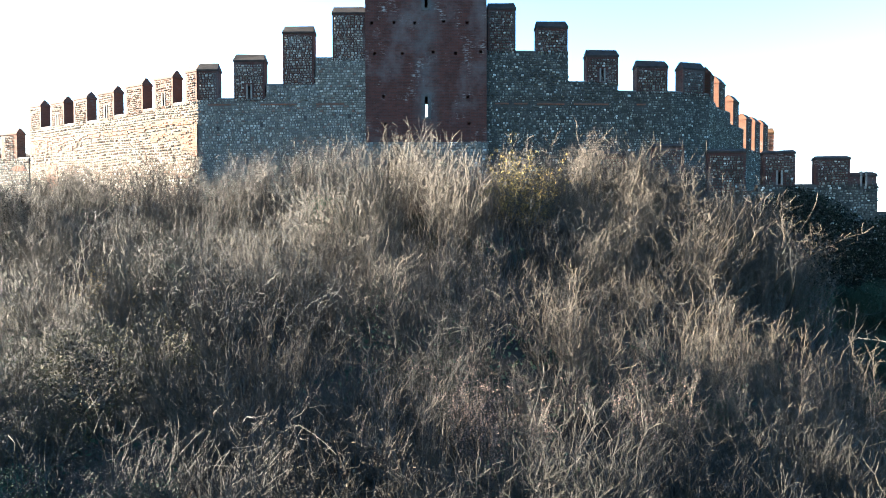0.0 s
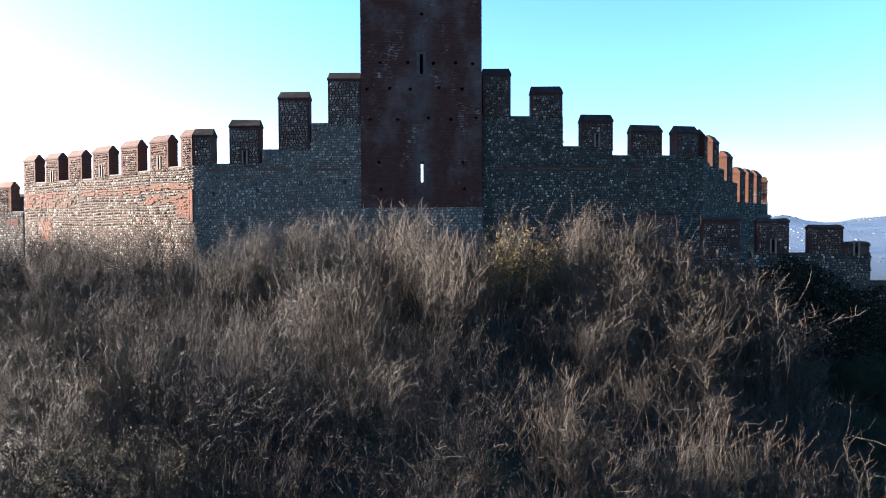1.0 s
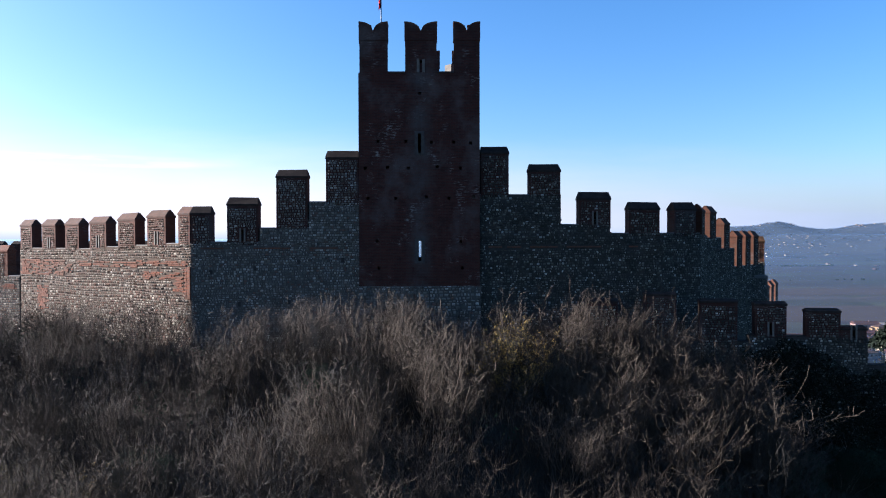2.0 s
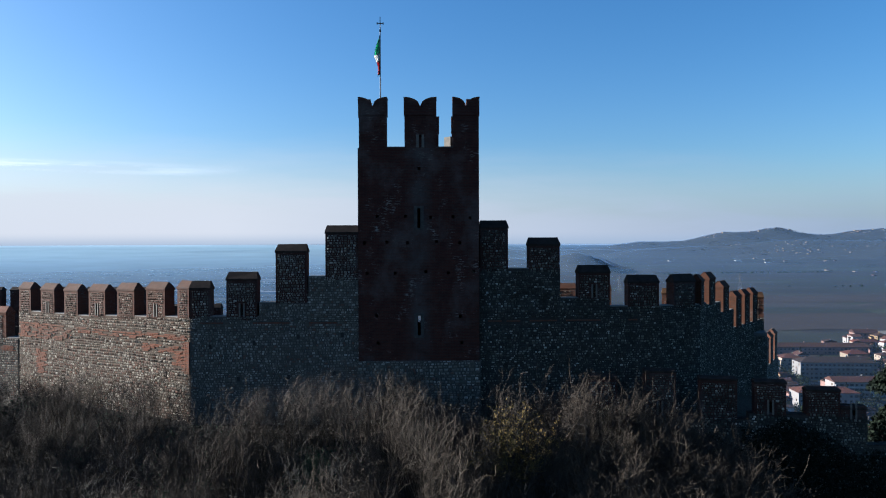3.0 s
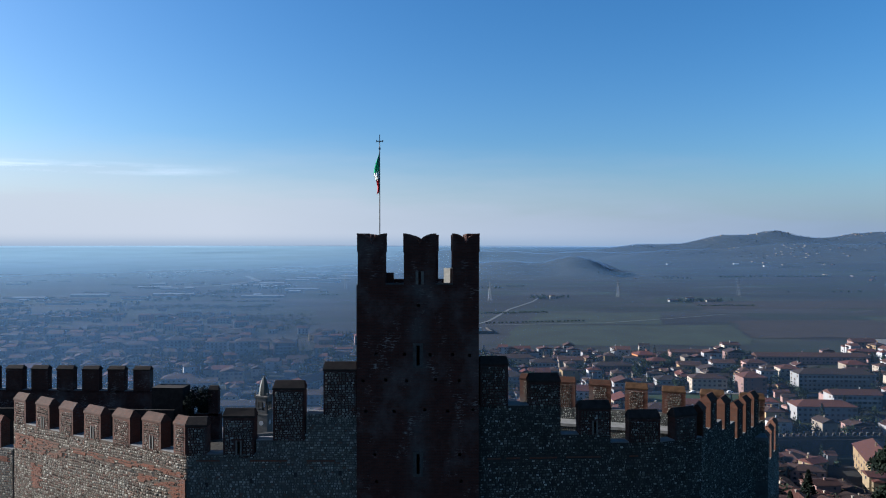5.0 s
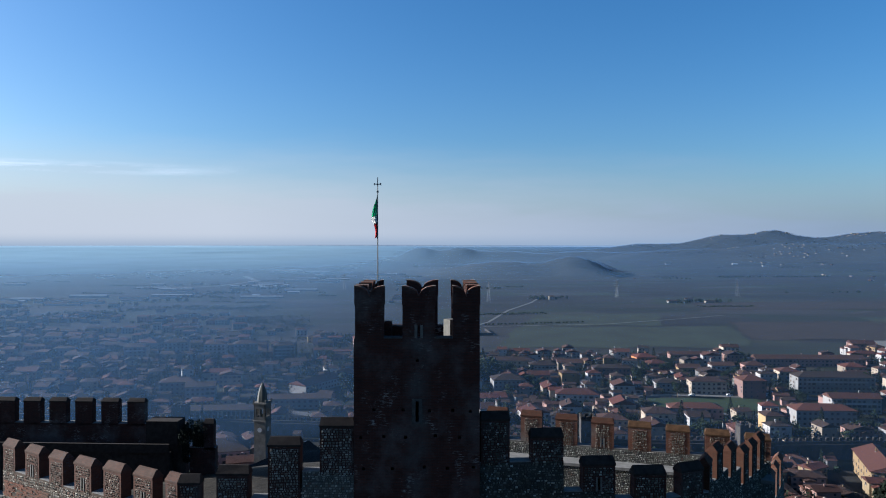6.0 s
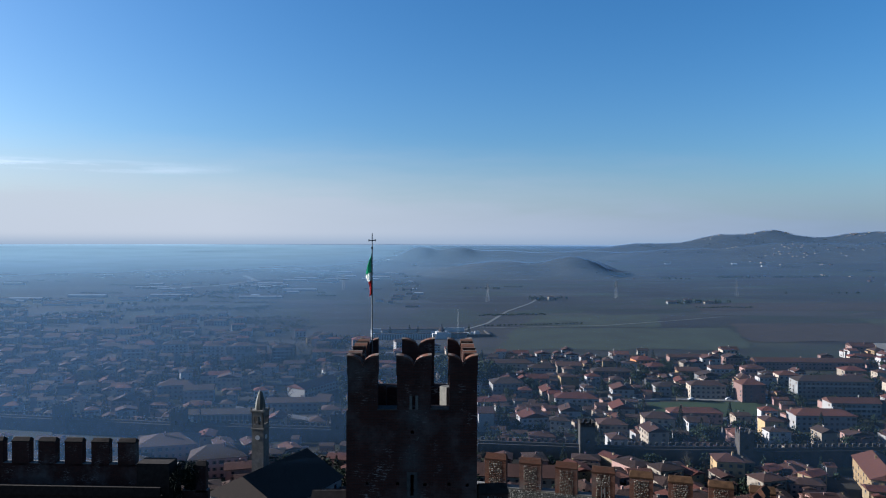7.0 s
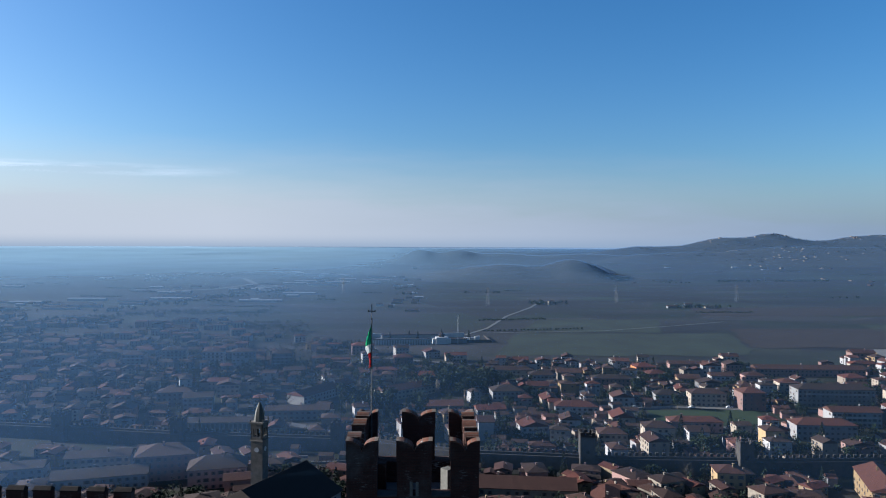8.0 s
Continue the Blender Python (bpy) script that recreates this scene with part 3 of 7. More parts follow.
for k in range(5):
    merlon(w, 0.6 + 2.25 * k, 2.0 + 2.25 * k, 0.1, 2.0, rng=rng, brick=BRICK_WARM)
# rear wall of the court, seen from inside
w, n = wall_thing("rear castle wall with brick-edged merlons and a pale wall walk", (2.0, 53.2), (22.2, 47.0))
masonry(w, n, -8, [(0.0, 0.72)], thick=0.6, rng=rng)
for k in range(8):
    merlon(w, 1.85 + 2.53 * k, min(n, 3.4 + 2.53 * k), 0.72, 3.04 - 0.085 * k, rng=rng, brick=BRICK_WARM, slit=k == 3, coping=COPING_LICHEN if k > 3 else BRICK_DIMMED, stone=STONE_MERLON)
bm = bmesh.new()
box(bm, 0.0, n, -1.4, -0.045, -0.35, -0.15)
part("wall_walk", bm, WALKWAY, w, "pale paved wall walk")
bm = bmesh.new()
box(bm, 0.0, n, -1.3, -0.05, -8, -0.35)
part("inner_face", bm, MORTAR, w)
bm = bmesh.new()
stones(bm, 0.0, n, -3.0, -0.35, None, rng, -1.0, -1.3)
part("stone_facing", bm, STONE, w, "rough courses of grey field stone", "stuff")

# far corner of the court: tall merlons; deep shade put into dark, unfaced walls
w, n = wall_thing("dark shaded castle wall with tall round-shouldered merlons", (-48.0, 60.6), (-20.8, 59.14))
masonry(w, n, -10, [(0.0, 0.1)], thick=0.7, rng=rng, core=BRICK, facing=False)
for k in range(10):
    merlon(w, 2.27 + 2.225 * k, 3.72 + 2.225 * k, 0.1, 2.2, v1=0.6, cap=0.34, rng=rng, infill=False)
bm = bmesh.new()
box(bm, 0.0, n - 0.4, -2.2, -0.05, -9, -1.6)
part("inner_wall", bm, COPING_SHADE, w)
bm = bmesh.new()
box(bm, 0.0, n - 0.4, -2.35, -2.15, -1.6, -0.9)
part("parapet", bm, COPING_SHADE, w, "low parapet along the wall walk")
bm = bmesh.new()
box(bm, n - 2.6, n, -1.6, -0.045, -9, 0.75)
part("corner_block", bm, COPING_SHADE, w, "plain brick corner block")
# Left unfaced in dark brick for the same shade.
w, n = wall_thing("short wall end with one slim merlon", (-19.9, 57.6), (-17.85, 57.6))
masonry(w, n, -9, [(0.0, -1.4)], rng=rng, core=BRICK, facing=False)
merlon(w, 1.1, 1.9, -1.4, 0.9, rng=rng, infill=False)

# outer lower wall on the mound
w, n = wall_thing("low outer castle wall with blocky brick merlons", (6.6, 34.0), (20.6, 31.8))
masonry(w, n, -10.5, [(0.0, -2.5), (5.6, -2.6), (8.3, -2.3), (13.5, -3.6)], rng=rng, thick=0.55, sill=COPING_SHADE, stone=STONE_SHADED, core=MORTAR_SHADED)
for a, b, z0, z1 in ((0.75, 2.2, -2.5, -0.6), (3.45, 4.95, -2.5, -0.25), (6.05, 7.75, -2.8, -0.55), (8.55, 9.95, -2.3, -0.65), (10.85, 12.32, -2.3, -0.95), (12.34, 13.45, -2.4, -1.75)):
    merlon(w, a, b, z0, z1, v1=0.55, cap=0.2, rng=rng, slit=a in (3.45, 8.55, 12.34), stone=STONE_SHADED)
w, n = wall_thing("low outer castle wall running down the slope", (20.6, 31.8), (34.0, 33.5))
masonry(w, n, -14, [(0.0, -3.6), (3.0, -4.2), (7.0, -5.2), (10.0, -6.0)], rng=rng, thick=0.55, sill=COPING_SHADE, stone=STONE_SHADED, core=MORTAR_SHADED)


# ---------------------------------------------------------------- tower
def swallowtail(u0, u1, z0, z1, notch, steps=7):
    """Outline of a forked merlon: two lobes that curve down to a notch between them."""
    mid, half = (u0 + u1) / 2, (u1 - u0) / 2
    pts = [(u0, z0), (u1, z0), (u1, z1)]
    for k in range(1, steps + 1):
        s = k / steps
        pts.append((u1 - half * s, z1 - notch * (1 - math.sqrt(max(0.0, 1 - s * s)))))
    for k in range(steps - 1, 0, -1):
        s = k / steps
        pts.append((u0 + half * s, z1 - notch * (1 - math.sqrt(max(0.0, 1 - s * s)))))
    pts.append((u0, z1))
    return pts


X0, X1, Y0, Y1 = -3.93, 2.10, 34.51, 40.45
SILL, TOP = 10.6, 13.06
tower = thing("tower", "square red brick castle keep with swallowtail merlons", "tower", "", "", (0, 0, 0))
SLITS = [(-0.90, 6.62, 7.60), (-0.90, 1.25, 2.25)]


def tower_side(name, u0, u1, slits, holes, at, z0=0.0, z1=SILL, half=0.075):
    def in_slit(u, z):
        return any(abs(u - a) < half and b < z < c for a, b, c in slits)

    def in_hole(u, z):
        return any(abs(u - a) < 0.075 and abs(z - b) < 0.08 for a, b in holes)
    us = [u0, u1] + [a + s * half for a, *_ in slits for s in (-1, 1)] + [a + s * 0.075 for a, _ in holes for s in (-1, 1)]
    zs = [z0, z1] + [z for _, b, c in slits for z in (b, c)] + [b + s * 0.08 for _, b in holes for s in (-1, 1)]
    bm = bmesh.new()
    plate(bm, us, zs, lambda u, z: not in_slit(u, z) and not in_hole(u, z), 0.0, 0.3)
    plate(bm, us, zs, lambda u, z: not in_slit(u, z), 0.303, 0.9)
    return part(name, bm, BRICK_TOWER if name == "front_wall" else BRICK, tower, "", "", at)


trng = random.Random(5)
holes = []
for z, xs in ((9.55, (-0.9,)), (7.15, (-3.0, -1.6, -0.25, 0.75, 1.6)), (5.9, (-3.6, -2.5, -1.4, 0.0, 1.1)), (4.4, (-3.5, -2.1, -0.5, 0.6, 1.75)), (2.2, (-3.0, 1.15)), (0.85, (-2.9, 1.2))):
    holes += [(x + trng.uniform(-0.06, 0.06), z + trng.uniform(-0.05, 0.05)) for x in xs]
front = tower_side("front_wall", X0, X1, SLITS, holes, pose(0, Y0, 0))
tower_side("rear_wall", -X1, -X0, [(1.05, 1.3, 2.9)], [], pose(0, Y1, 0, 0, 0, 180), half=0.32)
tower_side("side_wall", -(Y1 - 0.9), -(Y0 + 0.9), [], [], pose(X0, 0, 0, 0, 0, -90))
tower_side("side_wall", Y0 + 0.9, Y1 - 0.9, [], [], pose(X1, 0, 0, 0, 0, 90))
for a, b, c in SLITS:
    bm = bmesh.new()
    plate(bm, [a - 0.24, a - 0.075, a + 0.075, a + 0.24], [b - 0.12, b, c, c + 0.12], lambda u, z: not (abs(u - a) < 0.075 and b < z < c), -0.03, 0.06)
    part("slit_frame", bm, SLIT_STONE, front, "pale dressed stone frame of an arrow slit", "", pose(0, -0.001, 0))
bm = bmesh.new()
box(bm, X0 + 0.9, X1 - 0.9, Y0 + 0.9, Y1 - 0.9, 9.35, 9.5)
part("roof_terrace", bm, WALKWAY, tower, "pale roof terrace")
# stone plinth under the brick
bm = bmesh.new()
box(bm, X0 - 0.10, X1 + 0.06, Y0 - 0.05, Y1 + 0.05, -6.5, -0.003)
plinth = part("plinth", bm, MORTAR, tower)
bm = bmesh.new()
stones(bm, X0 - 0.1, X1 + 0.06, -5.0, 0.0, None, trng, -1.0, Y0 - 0.05, 1.25)
part("stone_facing", bm, STONE, plinth, "squared grey stone blocks", "stuff")


def forked_merlon(u0, u1, at, slit=False, thick=0.55, left=0.03, right=0.03):
    bm = bmesh.new()
    mid = (u0 + u1) / 2
    zb = TOP - 0.85
    gap = (lambda u, z: not (slit and abs(u - mid) < 0.07 and SILL + 0.02 < z < SILL + 0.62))
    plate(bm, [u0, mid - 0.07, mid + 0.07, u1] if slit else [u0, u1], [SILL, SILL + 0.02, SILL + 0.62, zb] if slit else [SILL, zb], gap, 0.0, thick)
    extrude_profile(bm, swallowtail(u0 - left, u1 + right, zb + 0.002, TOP, 0.46), -0.03, thick + 0.03)
    ob = part("merlon", bm, BRICK, tower, "", "", at)
    bm = bmesh.new()
    prof = swallowtail(u0 - left - 0.01, u1 + right + 0.01, zb, TOP, 0.46)[2:]
    ring = [[bm.verts.new((x, yy, z + dz)) for yy, dz in ((-0.05, 0.004), (-0.05, 0.07), (thick + 0.05, 0.07), (thick + 0.05, 0.004))] for x, z in prof]
    for va, vb in zip(ring, ring[1:]):
        for i in range(4):
            bm.faces.new((va[i], vb[i], vb[(i + 1) % 4], va[(i + 1) % 4]))
    bm.faces.new(ring[0]), bm.faces.new(ring[-1][::-1])
    bmesh.ops.recalc_face_normals(bm, faces=bm.faces)
    part("coping", bm, BRICK_WARM, ob, "curved brick-on-edge coping")
    if slit:
        bm = bmesh.new()
        box(bm, mid - 0.2, mid - 0.07, -0.025, 0.05, SILL + 0.02, SILL + 0.66)
        box(bm, mid + 0.07, mid + 0.2, -0.025, 0.05, SILL + 0.02, SILL + 0.66)
        part("slit_frame", bm, JAMB, ob, "pale stone jambs")
    return ob


ML = ((X0 + 0.06, -2.50, False), (-1.60, -0.04, True), (0.82, X1, False))
for a, b, s in ML:
    forked_merlon(a, b, pose(0, Y0, 0), s)
for a, b in ((X0 + 0.06, -2.95), (-1.60, 0.10), (0.86, X1)):
    forked_merlon(-b, -a, pose(0, Y1, 0, 0, 0, 180), False)
for y0, y1 in ((Y0 + 0.58, Y0 + 1.45), (Y0 + 2.25, Y0 + 3.75), (Y1 - 1.45, Y1 - 0.58)):
    forked_merlon(-(y1 + 0.2 if y0 == Y0 + 2.25 else y1), -(y0 + 0.55 if y0 == Y0 + 2.25 else y0), pose(X0, 0, 0, 0, 0, -90))
    forked_merlon(y0, y1, pose(X1, 0, 0, 0, 0, 90))
for a, b in ((-2.50, -1.60), (-0.04, 0.82)):
    bm = bmesh.new()
    box(bm, a + 0.004, b - 0.004, Y0 - 0.05, Y0 + 0.62, SILL + 0.002, SILL + 0.06)
    part("sill", bm, SLIT_STONE, tower, "grey stone sill between merlons")
bm = bmesh.new()
box(bm, -0.24, 0.24, -0.24, 0.24, 9.5, 11.36)
bmesh.ops.transform(bm, matrix=pose(0.72, Y0 + 1.62, 0, 0, 0, -48), verts=bm.verts)
part("stair_hood", bm, JAMB, tower, "pale stone pier on the terrace")
bm = bmesh.new()
# Place and height fitted to the camera's view over the sill.
box(bm, -2.84, -2.32, Y0 + 3.2, Y0 + 3.7, 9.5, 5.86 + (SILL - 5.86) * 1.095)
part("brick_stub", bm, BRICK, tower, "short brick stub on the terrace")


# ---------------------------------------------------------------- flag on the tower
bm = bmesh.new()
bmesh.ops.create_cone(bm, cap_ends=True, segments=8, radius1=0.045, radius2=0.025, depth=8.9, matrix=Matrix.Translation((0, 0, 4.45)))
flagpole = thing("flagpole", "slim steel flagpole with a cross, standing on the tower terrace", "flagpole", "", "", (-3.22, 39.75, 9.5))
part("pole", bm, IRON, flagpole)
bm = bmesh.new()
box(bm, -0.02, 0.02, -0.02, 0.02, 8.85, 9.3)
box(bm, -0.17, 0.17, -0.02, 0.02, 8.90, 8.95)
for s in (-1, 1):
    box(bm, s * 0.17 - 0.03, s * 0.17 + 0.03, -0.025, 0.025, 8.87, 8.98)
part("cross", bm, IRON, flagpole, "small steel cross at the tip")
bm = bmesh.new()
box(bm, -0.05, 0.05, -0.05, 0.05, 8.46, 8.56)
part("collar", bm, IRON, flagpole)
# Cloth colours are lightened in place of sun shining through them.
GREEN_CLOTH = plain_material("green cloth", (0.15, 0.50, 0.31), 0.8, 0.2, 4.0, 0.15)
WHITE_CLOTH = plain_material("white cloth", (0.75, 0.75, 0.72), 0.8, 0.2, 4.0, 0.08)
RED_CLOTH = plain_material("red cloth", (0.5, 0.07, 0.07), 0.8, 0.2, 4.0, 0.15)
flag = thing("flag", "green white and red striped cloth flag hanging limp from its pole", "flag", "", "", (-3.22, 39.75, 0))
for name, (s0, s1), mat in (("green_stripe", (0.0, 0.48), GREEN_CLOTH), ("white_stripe", (0.48, 0.66), WHITE_CLOTH), ("red_stripe", (0.66, 1.0), RED_CLOTH)):
    bm = bmesh.new()
    NU, NV = 12, 10
    grid = {}
    for i in range(NU + 1):
        for j in range(NV + 1):
            a, s = i / NU, s0 + (s1 - s0) * j / NV
            reach = 0.3 * math.sin(min(1.0, s / 0.55) * math.pi * 0.5) if s < 0.55 else 0.3 - 0.16 * ((s - 0.55) / 0.45) ** 0.8
            x = -0.03 - reach * a + (0.10 * math.sin((s - 0.55) * 7) if s > 0.55 else 0) * a
            y = 0.10 * math.sin(a * 9 + s * 5) * a + 0.05 * math.sin(a * 17)
            z = 17.82 - 2.3 * s - 0.12 * a
            grid[i, j] = bm.verts.new((x, y, z))
    for i in range(NU):
        for j in range(NV):
            bm.faces.new((grid[i, j], grid[i + 1, j], grid[i + 1, j + 1], grid[i, j + 1]))
    for f in bm.faces:
        f.smooth = True
    bmesh.ops.solidify(bm, geom=bm.faces[:], thickness=0.006)
    part(name, bm, mat, flag)


# ---------------------------------------------------------------- plants
def twig_material(name, stops, rough=0.8):
    m, t, p = material(name, rough, 0.2)
    g = t.nodes.new("ShaderNodeNewGeometry")
    oi = t.nodes.new("ShaderNodeObjectInfo")
    col = ramp(t, g.outputs["Random Per Island"], stops)
    col = mix(t, 1.0, col, ramp(t, oi.outputs["Random"], [(0.0, (0.74, 0.73, 0.73)), (0.5, (1.0, 0.96, 0.93)), (1.0, (1.12, 1.11, 1.10))]), "MULTIPLY")
    link(t, mix(t, 0.6, col, ramp(t, noise_of(t, coords(t), 3.0, 3), [(0.3, (0.55, 0.55, 0.55)), (0.7, (1.3, 1.3, 1.3))]), "MULTIPLY"), p.inputs["Base Color"])
    return m


def leaf_material(name, stops, rough=0.6):
    m, t, p = material(name, rough, 0.12)
    g = t.nodes.new("ShaderNodeNewGeometry")
    oi = t.nodes.new("ShaderNodeObjectInfo")
    col = ramp(t, g.outputs["Random Per Island"], stops)
    link(t, mix(t, 1.0, col, ramp(t, oi.outputs["Random"], [(0.0, (0.7, 0.75, 0.75)), (1.0, (1.25, 1.2, 1.15))]), "MULTIPLY"), p.inputs["Base Color"])
    return m


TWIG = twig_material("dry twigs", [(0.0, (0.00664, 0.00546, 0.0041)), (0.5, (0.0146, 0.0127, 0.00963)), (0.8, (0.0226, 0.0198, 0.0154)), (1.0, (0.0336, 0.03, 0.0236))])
# Brighter copy for upper shrubs: the sunlight there is put into the colour.
TWIG_SUNLIT = twig_material("sunlit grey brown winter twigs", [(0.0, (0.0195, 0.0154, 0.0112)), (0.4, (0.0329, 0.0263, 0.0194)), (0.75, (0.0452, 0.0367, 0.0275)), (1.0, (0.0654, 0.0546, 0.0415))])
TWIG_PALE = twig_material("pale bare branches", [(0.0, (0.00928, 0.00872, 0.00766)), (0.5, (0.0194, 0.0186, 0.0166)), (0.8, (0.032, 0.0311, 0.028)), (1.0, (0.0506, 0.0494, 0.0448))])
BARK = plain_material("dark bark", (0.08, 0.06, 0.045), 0.9, 0.15, 6.0, 0.4)
LEAF_IVY = leaf_material("dark evergreen leaves", [(0.0, (0.00606, 0.0147, 0.0086)), (0.6, (0.0141, 0.0294, 0.0172)), (1.0, (0.0282, 0.0459, 0.028))], 0.85)
LEAF_YELLOW = leaf_material("yellowed leaves", [(0.0, (0.0763, 0.0528, 0.0139)), (0.6, (0.139, 0.0954, 0.0278)), (1.0, (0.208, 0.149, 0.0521))], 0.75)
LEAF_OLIVE = leaf_material("sparse olive leaves", [(0.0, (0.026, 0.022, 0.0095)), (0.6, (0.045, 0.038, 0.0155)), (1.0, (0.073, 0.061, 0.026))], 0.8)
LEAF_DRY = leaf_material("dry leaves and grass", [(0.0, (0.00854, 0.00614, 0.00409)), (0.6, (0.0188, 0.0143, 0.00924)), (1.0, (0.051, 0.041, 0.0273))], 0.85)
LEAF_DARK = leaf_material("cypress foliage", [(0.0, (0.0025, 0.005, 0.0035)), (0.6, (0.005, 0.009, 0.0055)), (1.0, (0.009, 0.014, 0.008))], 0.9)
BERRY = leaf_material("pinkish seed heads", [(0.0, (0.062, 0.041, 0.034)), (1.0, (0.115, 0.083, 0.072))], 0.8)


class Sheet:
    """Collects points and faces for one mesh."""
    def __init__(self):
        self.p, self.f, self.m = [], [], []

    def tube(self, pts, radii, mat=0, sides=3):
        base = len(self.p)
        for k, (c, r) in enumerate(zip(pts, radii)):
            d = (pts[min(k + 1, len(pts) - 1)] - pts[max(k - 1, 0)]).normalized()
            a = d.cross(Vector((0.31, 0.87, 0.2))).normalized()
            b = d.cross(a)
            for s in range(sides):
                w = 2 * math.pi * s / sides
                self.p.append(c + a * (r * math.cos(w)) + b * (r * math.sin(w)))
        for k in range(len(pts) - 1):
            for s in range(sides):
                i, j = base + k * sides + s, base + k * sides + (s + 1) % sides
                self.f.append((i, j, j + sides, i + sides))
                self.m.append(mat)

    def leaf(self, c, size, rng, mat=0, flat=0.0):
        a = Vector((rng.gauss(0, 1), rng.gauss(0, 1), rng.gauss(0, 1) * (1 - flat))).normalized()
        b = a.cross(Vector((rng.gauss(0, 1), rng.gauss(0, 1), rng.gauss(0, 1)))).normalized()
        a, b = a * size, b * size * 0.55
        base = len(self.p)
        self.p += [c - a, c - a * 0.2 + b, c + a, c - a * 0.2 - b]
        self.f.append((base, base + 1, base + 2, base + 3))
        self.m.append(mat)

    def mesh(self, name, mats, smooth=False):
        me = bpy.data.meshes.new(name)
        me.from_pydata([tuple(v) for v in self.p], [], self.f)
        me.polygons.foreach_set("material_index", self.m)
        if smooth:
            me.polygons.foreach_set("use_smooth", [True] * len(self.f))
        for m in (mats if isinstance(mats, (list, tuple)) else [mats]):
            me.materials.append(m)
        return me


def grow(sheet, rng, start, way, length, r0, r1, segs, wander, rise, mat=0):
    """One twig: a wandering, tapering tube. Returns its points."""
    pts, d = [start], way.normalized()
    for k in range(segs):
        d = (d + Vector((rng.gauss(0, wander), rng.gauss(0, wander), rng.gauss(0, wander) + rise))).normalized()
        pts.append(pts[-1] + d * (length / segs))
    sheet.tube(pts, [r0 + (r1 - r0) * k / segs for k in range(segs + 1)], mat)
    return pts


def shrub_mesh(name, seed, stems=30, height=2.8, lean=0.45, side=6, fine=7, wander=0.13, rise=0.06, thick=0.017, mat=None, leaves=0, leaf_mat=None, leaf_size=0.05, reach=(0.16, 0.36)):
    rng, sheet, fringe = random.Random(seed), Sheet(), Sheet()
    for _ in range(stems):
        a, s = rng.uniform(0, 2 * math.pi), rng.random() ** 0.6
        start = Vector((0.55 * s * math.cos(a), 0.55 * s * math.sin(a), -0.25))
        way = Vector((lean * s * math.cos(a) + rng.gauss(0, 0.1), lean * s * math.sin(a) + rng.gauss(0, 0.1), 1))
        h = height * rng.uniform(0.55, 1.08)
        main = grow(sheet, rng, start, way, h, thick, 0.005, 6, wander, rise)
        tips = main[4:]
        for _ in range(side):
            k = rng.randint(2, 5)
            f = rng.random()
            p = main[k].lerp(main[k + 1], f)
            d = (main[k + 1] - main[k]).normalized() + Vector((rng.gauss(0, 0.7), rng.gauss(0, 0.7), rng.gauss(0.1, 0.3)))
            q = grow(fringe, rng, p, d, h * rng.uniform(*reach), thick * 0.5, 0.004, 4 if reach[1] > 0.4 else 3, wander * 1.7, rise)
            tips = tips + q[1:]
        for _ in range(fine):
            p = rng.choice(tips)
            d = Vector((rng.gauss(0, 0.6), rng.gauss(0, 0.6), 0.7 + rng.gauss(0, 0.4)))
            grow(fringe, rng, p, d, rng.uniform(0.16, 0.42), 0.0058, 0.0032, 2, 0.12, 0.05)
        for _ in range(leaves):
            p = rng.choice(tips)
            fringe.leaf(p + Vector((rng.gauss(0, 0.06), rng.gauss(0, 0.06), rng.gauss(0, 0.06))), leaf_size * rng.uniform(0.6, 1.3), rng, 1)
    return sheet.mesh("stems", [mat or TWIG]), fringe.mesh("twigs", [mat or TWIG] + ([leaf_mat] if leaf_mat else []))


def shrub(meshes, label, m):
    ob = tagged(new("shrub", meshes[0]), label, "shrub", "shrubs on the slope")
    ob.matrix_basis = m
    part("branchwork", meshes[1], None, ob, "", "stuff")
    return ob


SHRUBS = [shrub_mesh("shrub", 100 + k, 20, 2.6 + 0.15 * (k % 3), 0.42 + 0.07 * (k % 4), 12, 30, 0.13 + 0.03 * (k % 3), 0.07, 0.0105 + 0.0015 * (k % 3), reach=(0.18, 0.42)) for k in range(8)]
UPPER = [shrub_mesh("shrub", 140 + k, 21, 2.7 + 0.15 * (k % 3), 0.42 + 0.08 * (k % 3), 13, 34, 0.12 + 0.02 * (k % 3), 0.08, 0.0095, TWIG_SUNLIT, reach=(0.18, 0.42)) for k in range(6)]
ARCHED = [shrub_mesh("arching_shrub", 200 + k, 18, 2.7, 0.75, 10, 16, 0.24, -0.03, 0.014, TWIG_PALE) for k in range(4)]
LEAFY = [shrub_mesh("leafy_shrub", 300 + k, 22, 2.4, 0.5, 7, 10, 0.13, 0.05, 0.012, TWIG, 22, LEAF_DRY, 0.045) for k in range(2)]


def mound_limit(x):
    """How far up the slope shrubs stand, in front of the walls."""
    if x < -12.35:
        return 33.6 + (-12.35 - x) * 0.6
    if x < 6:
        return 33.4
    return 32.9 - (x - 6) * 0.16


brng = random.Random(77)
spots = []
tries = 0
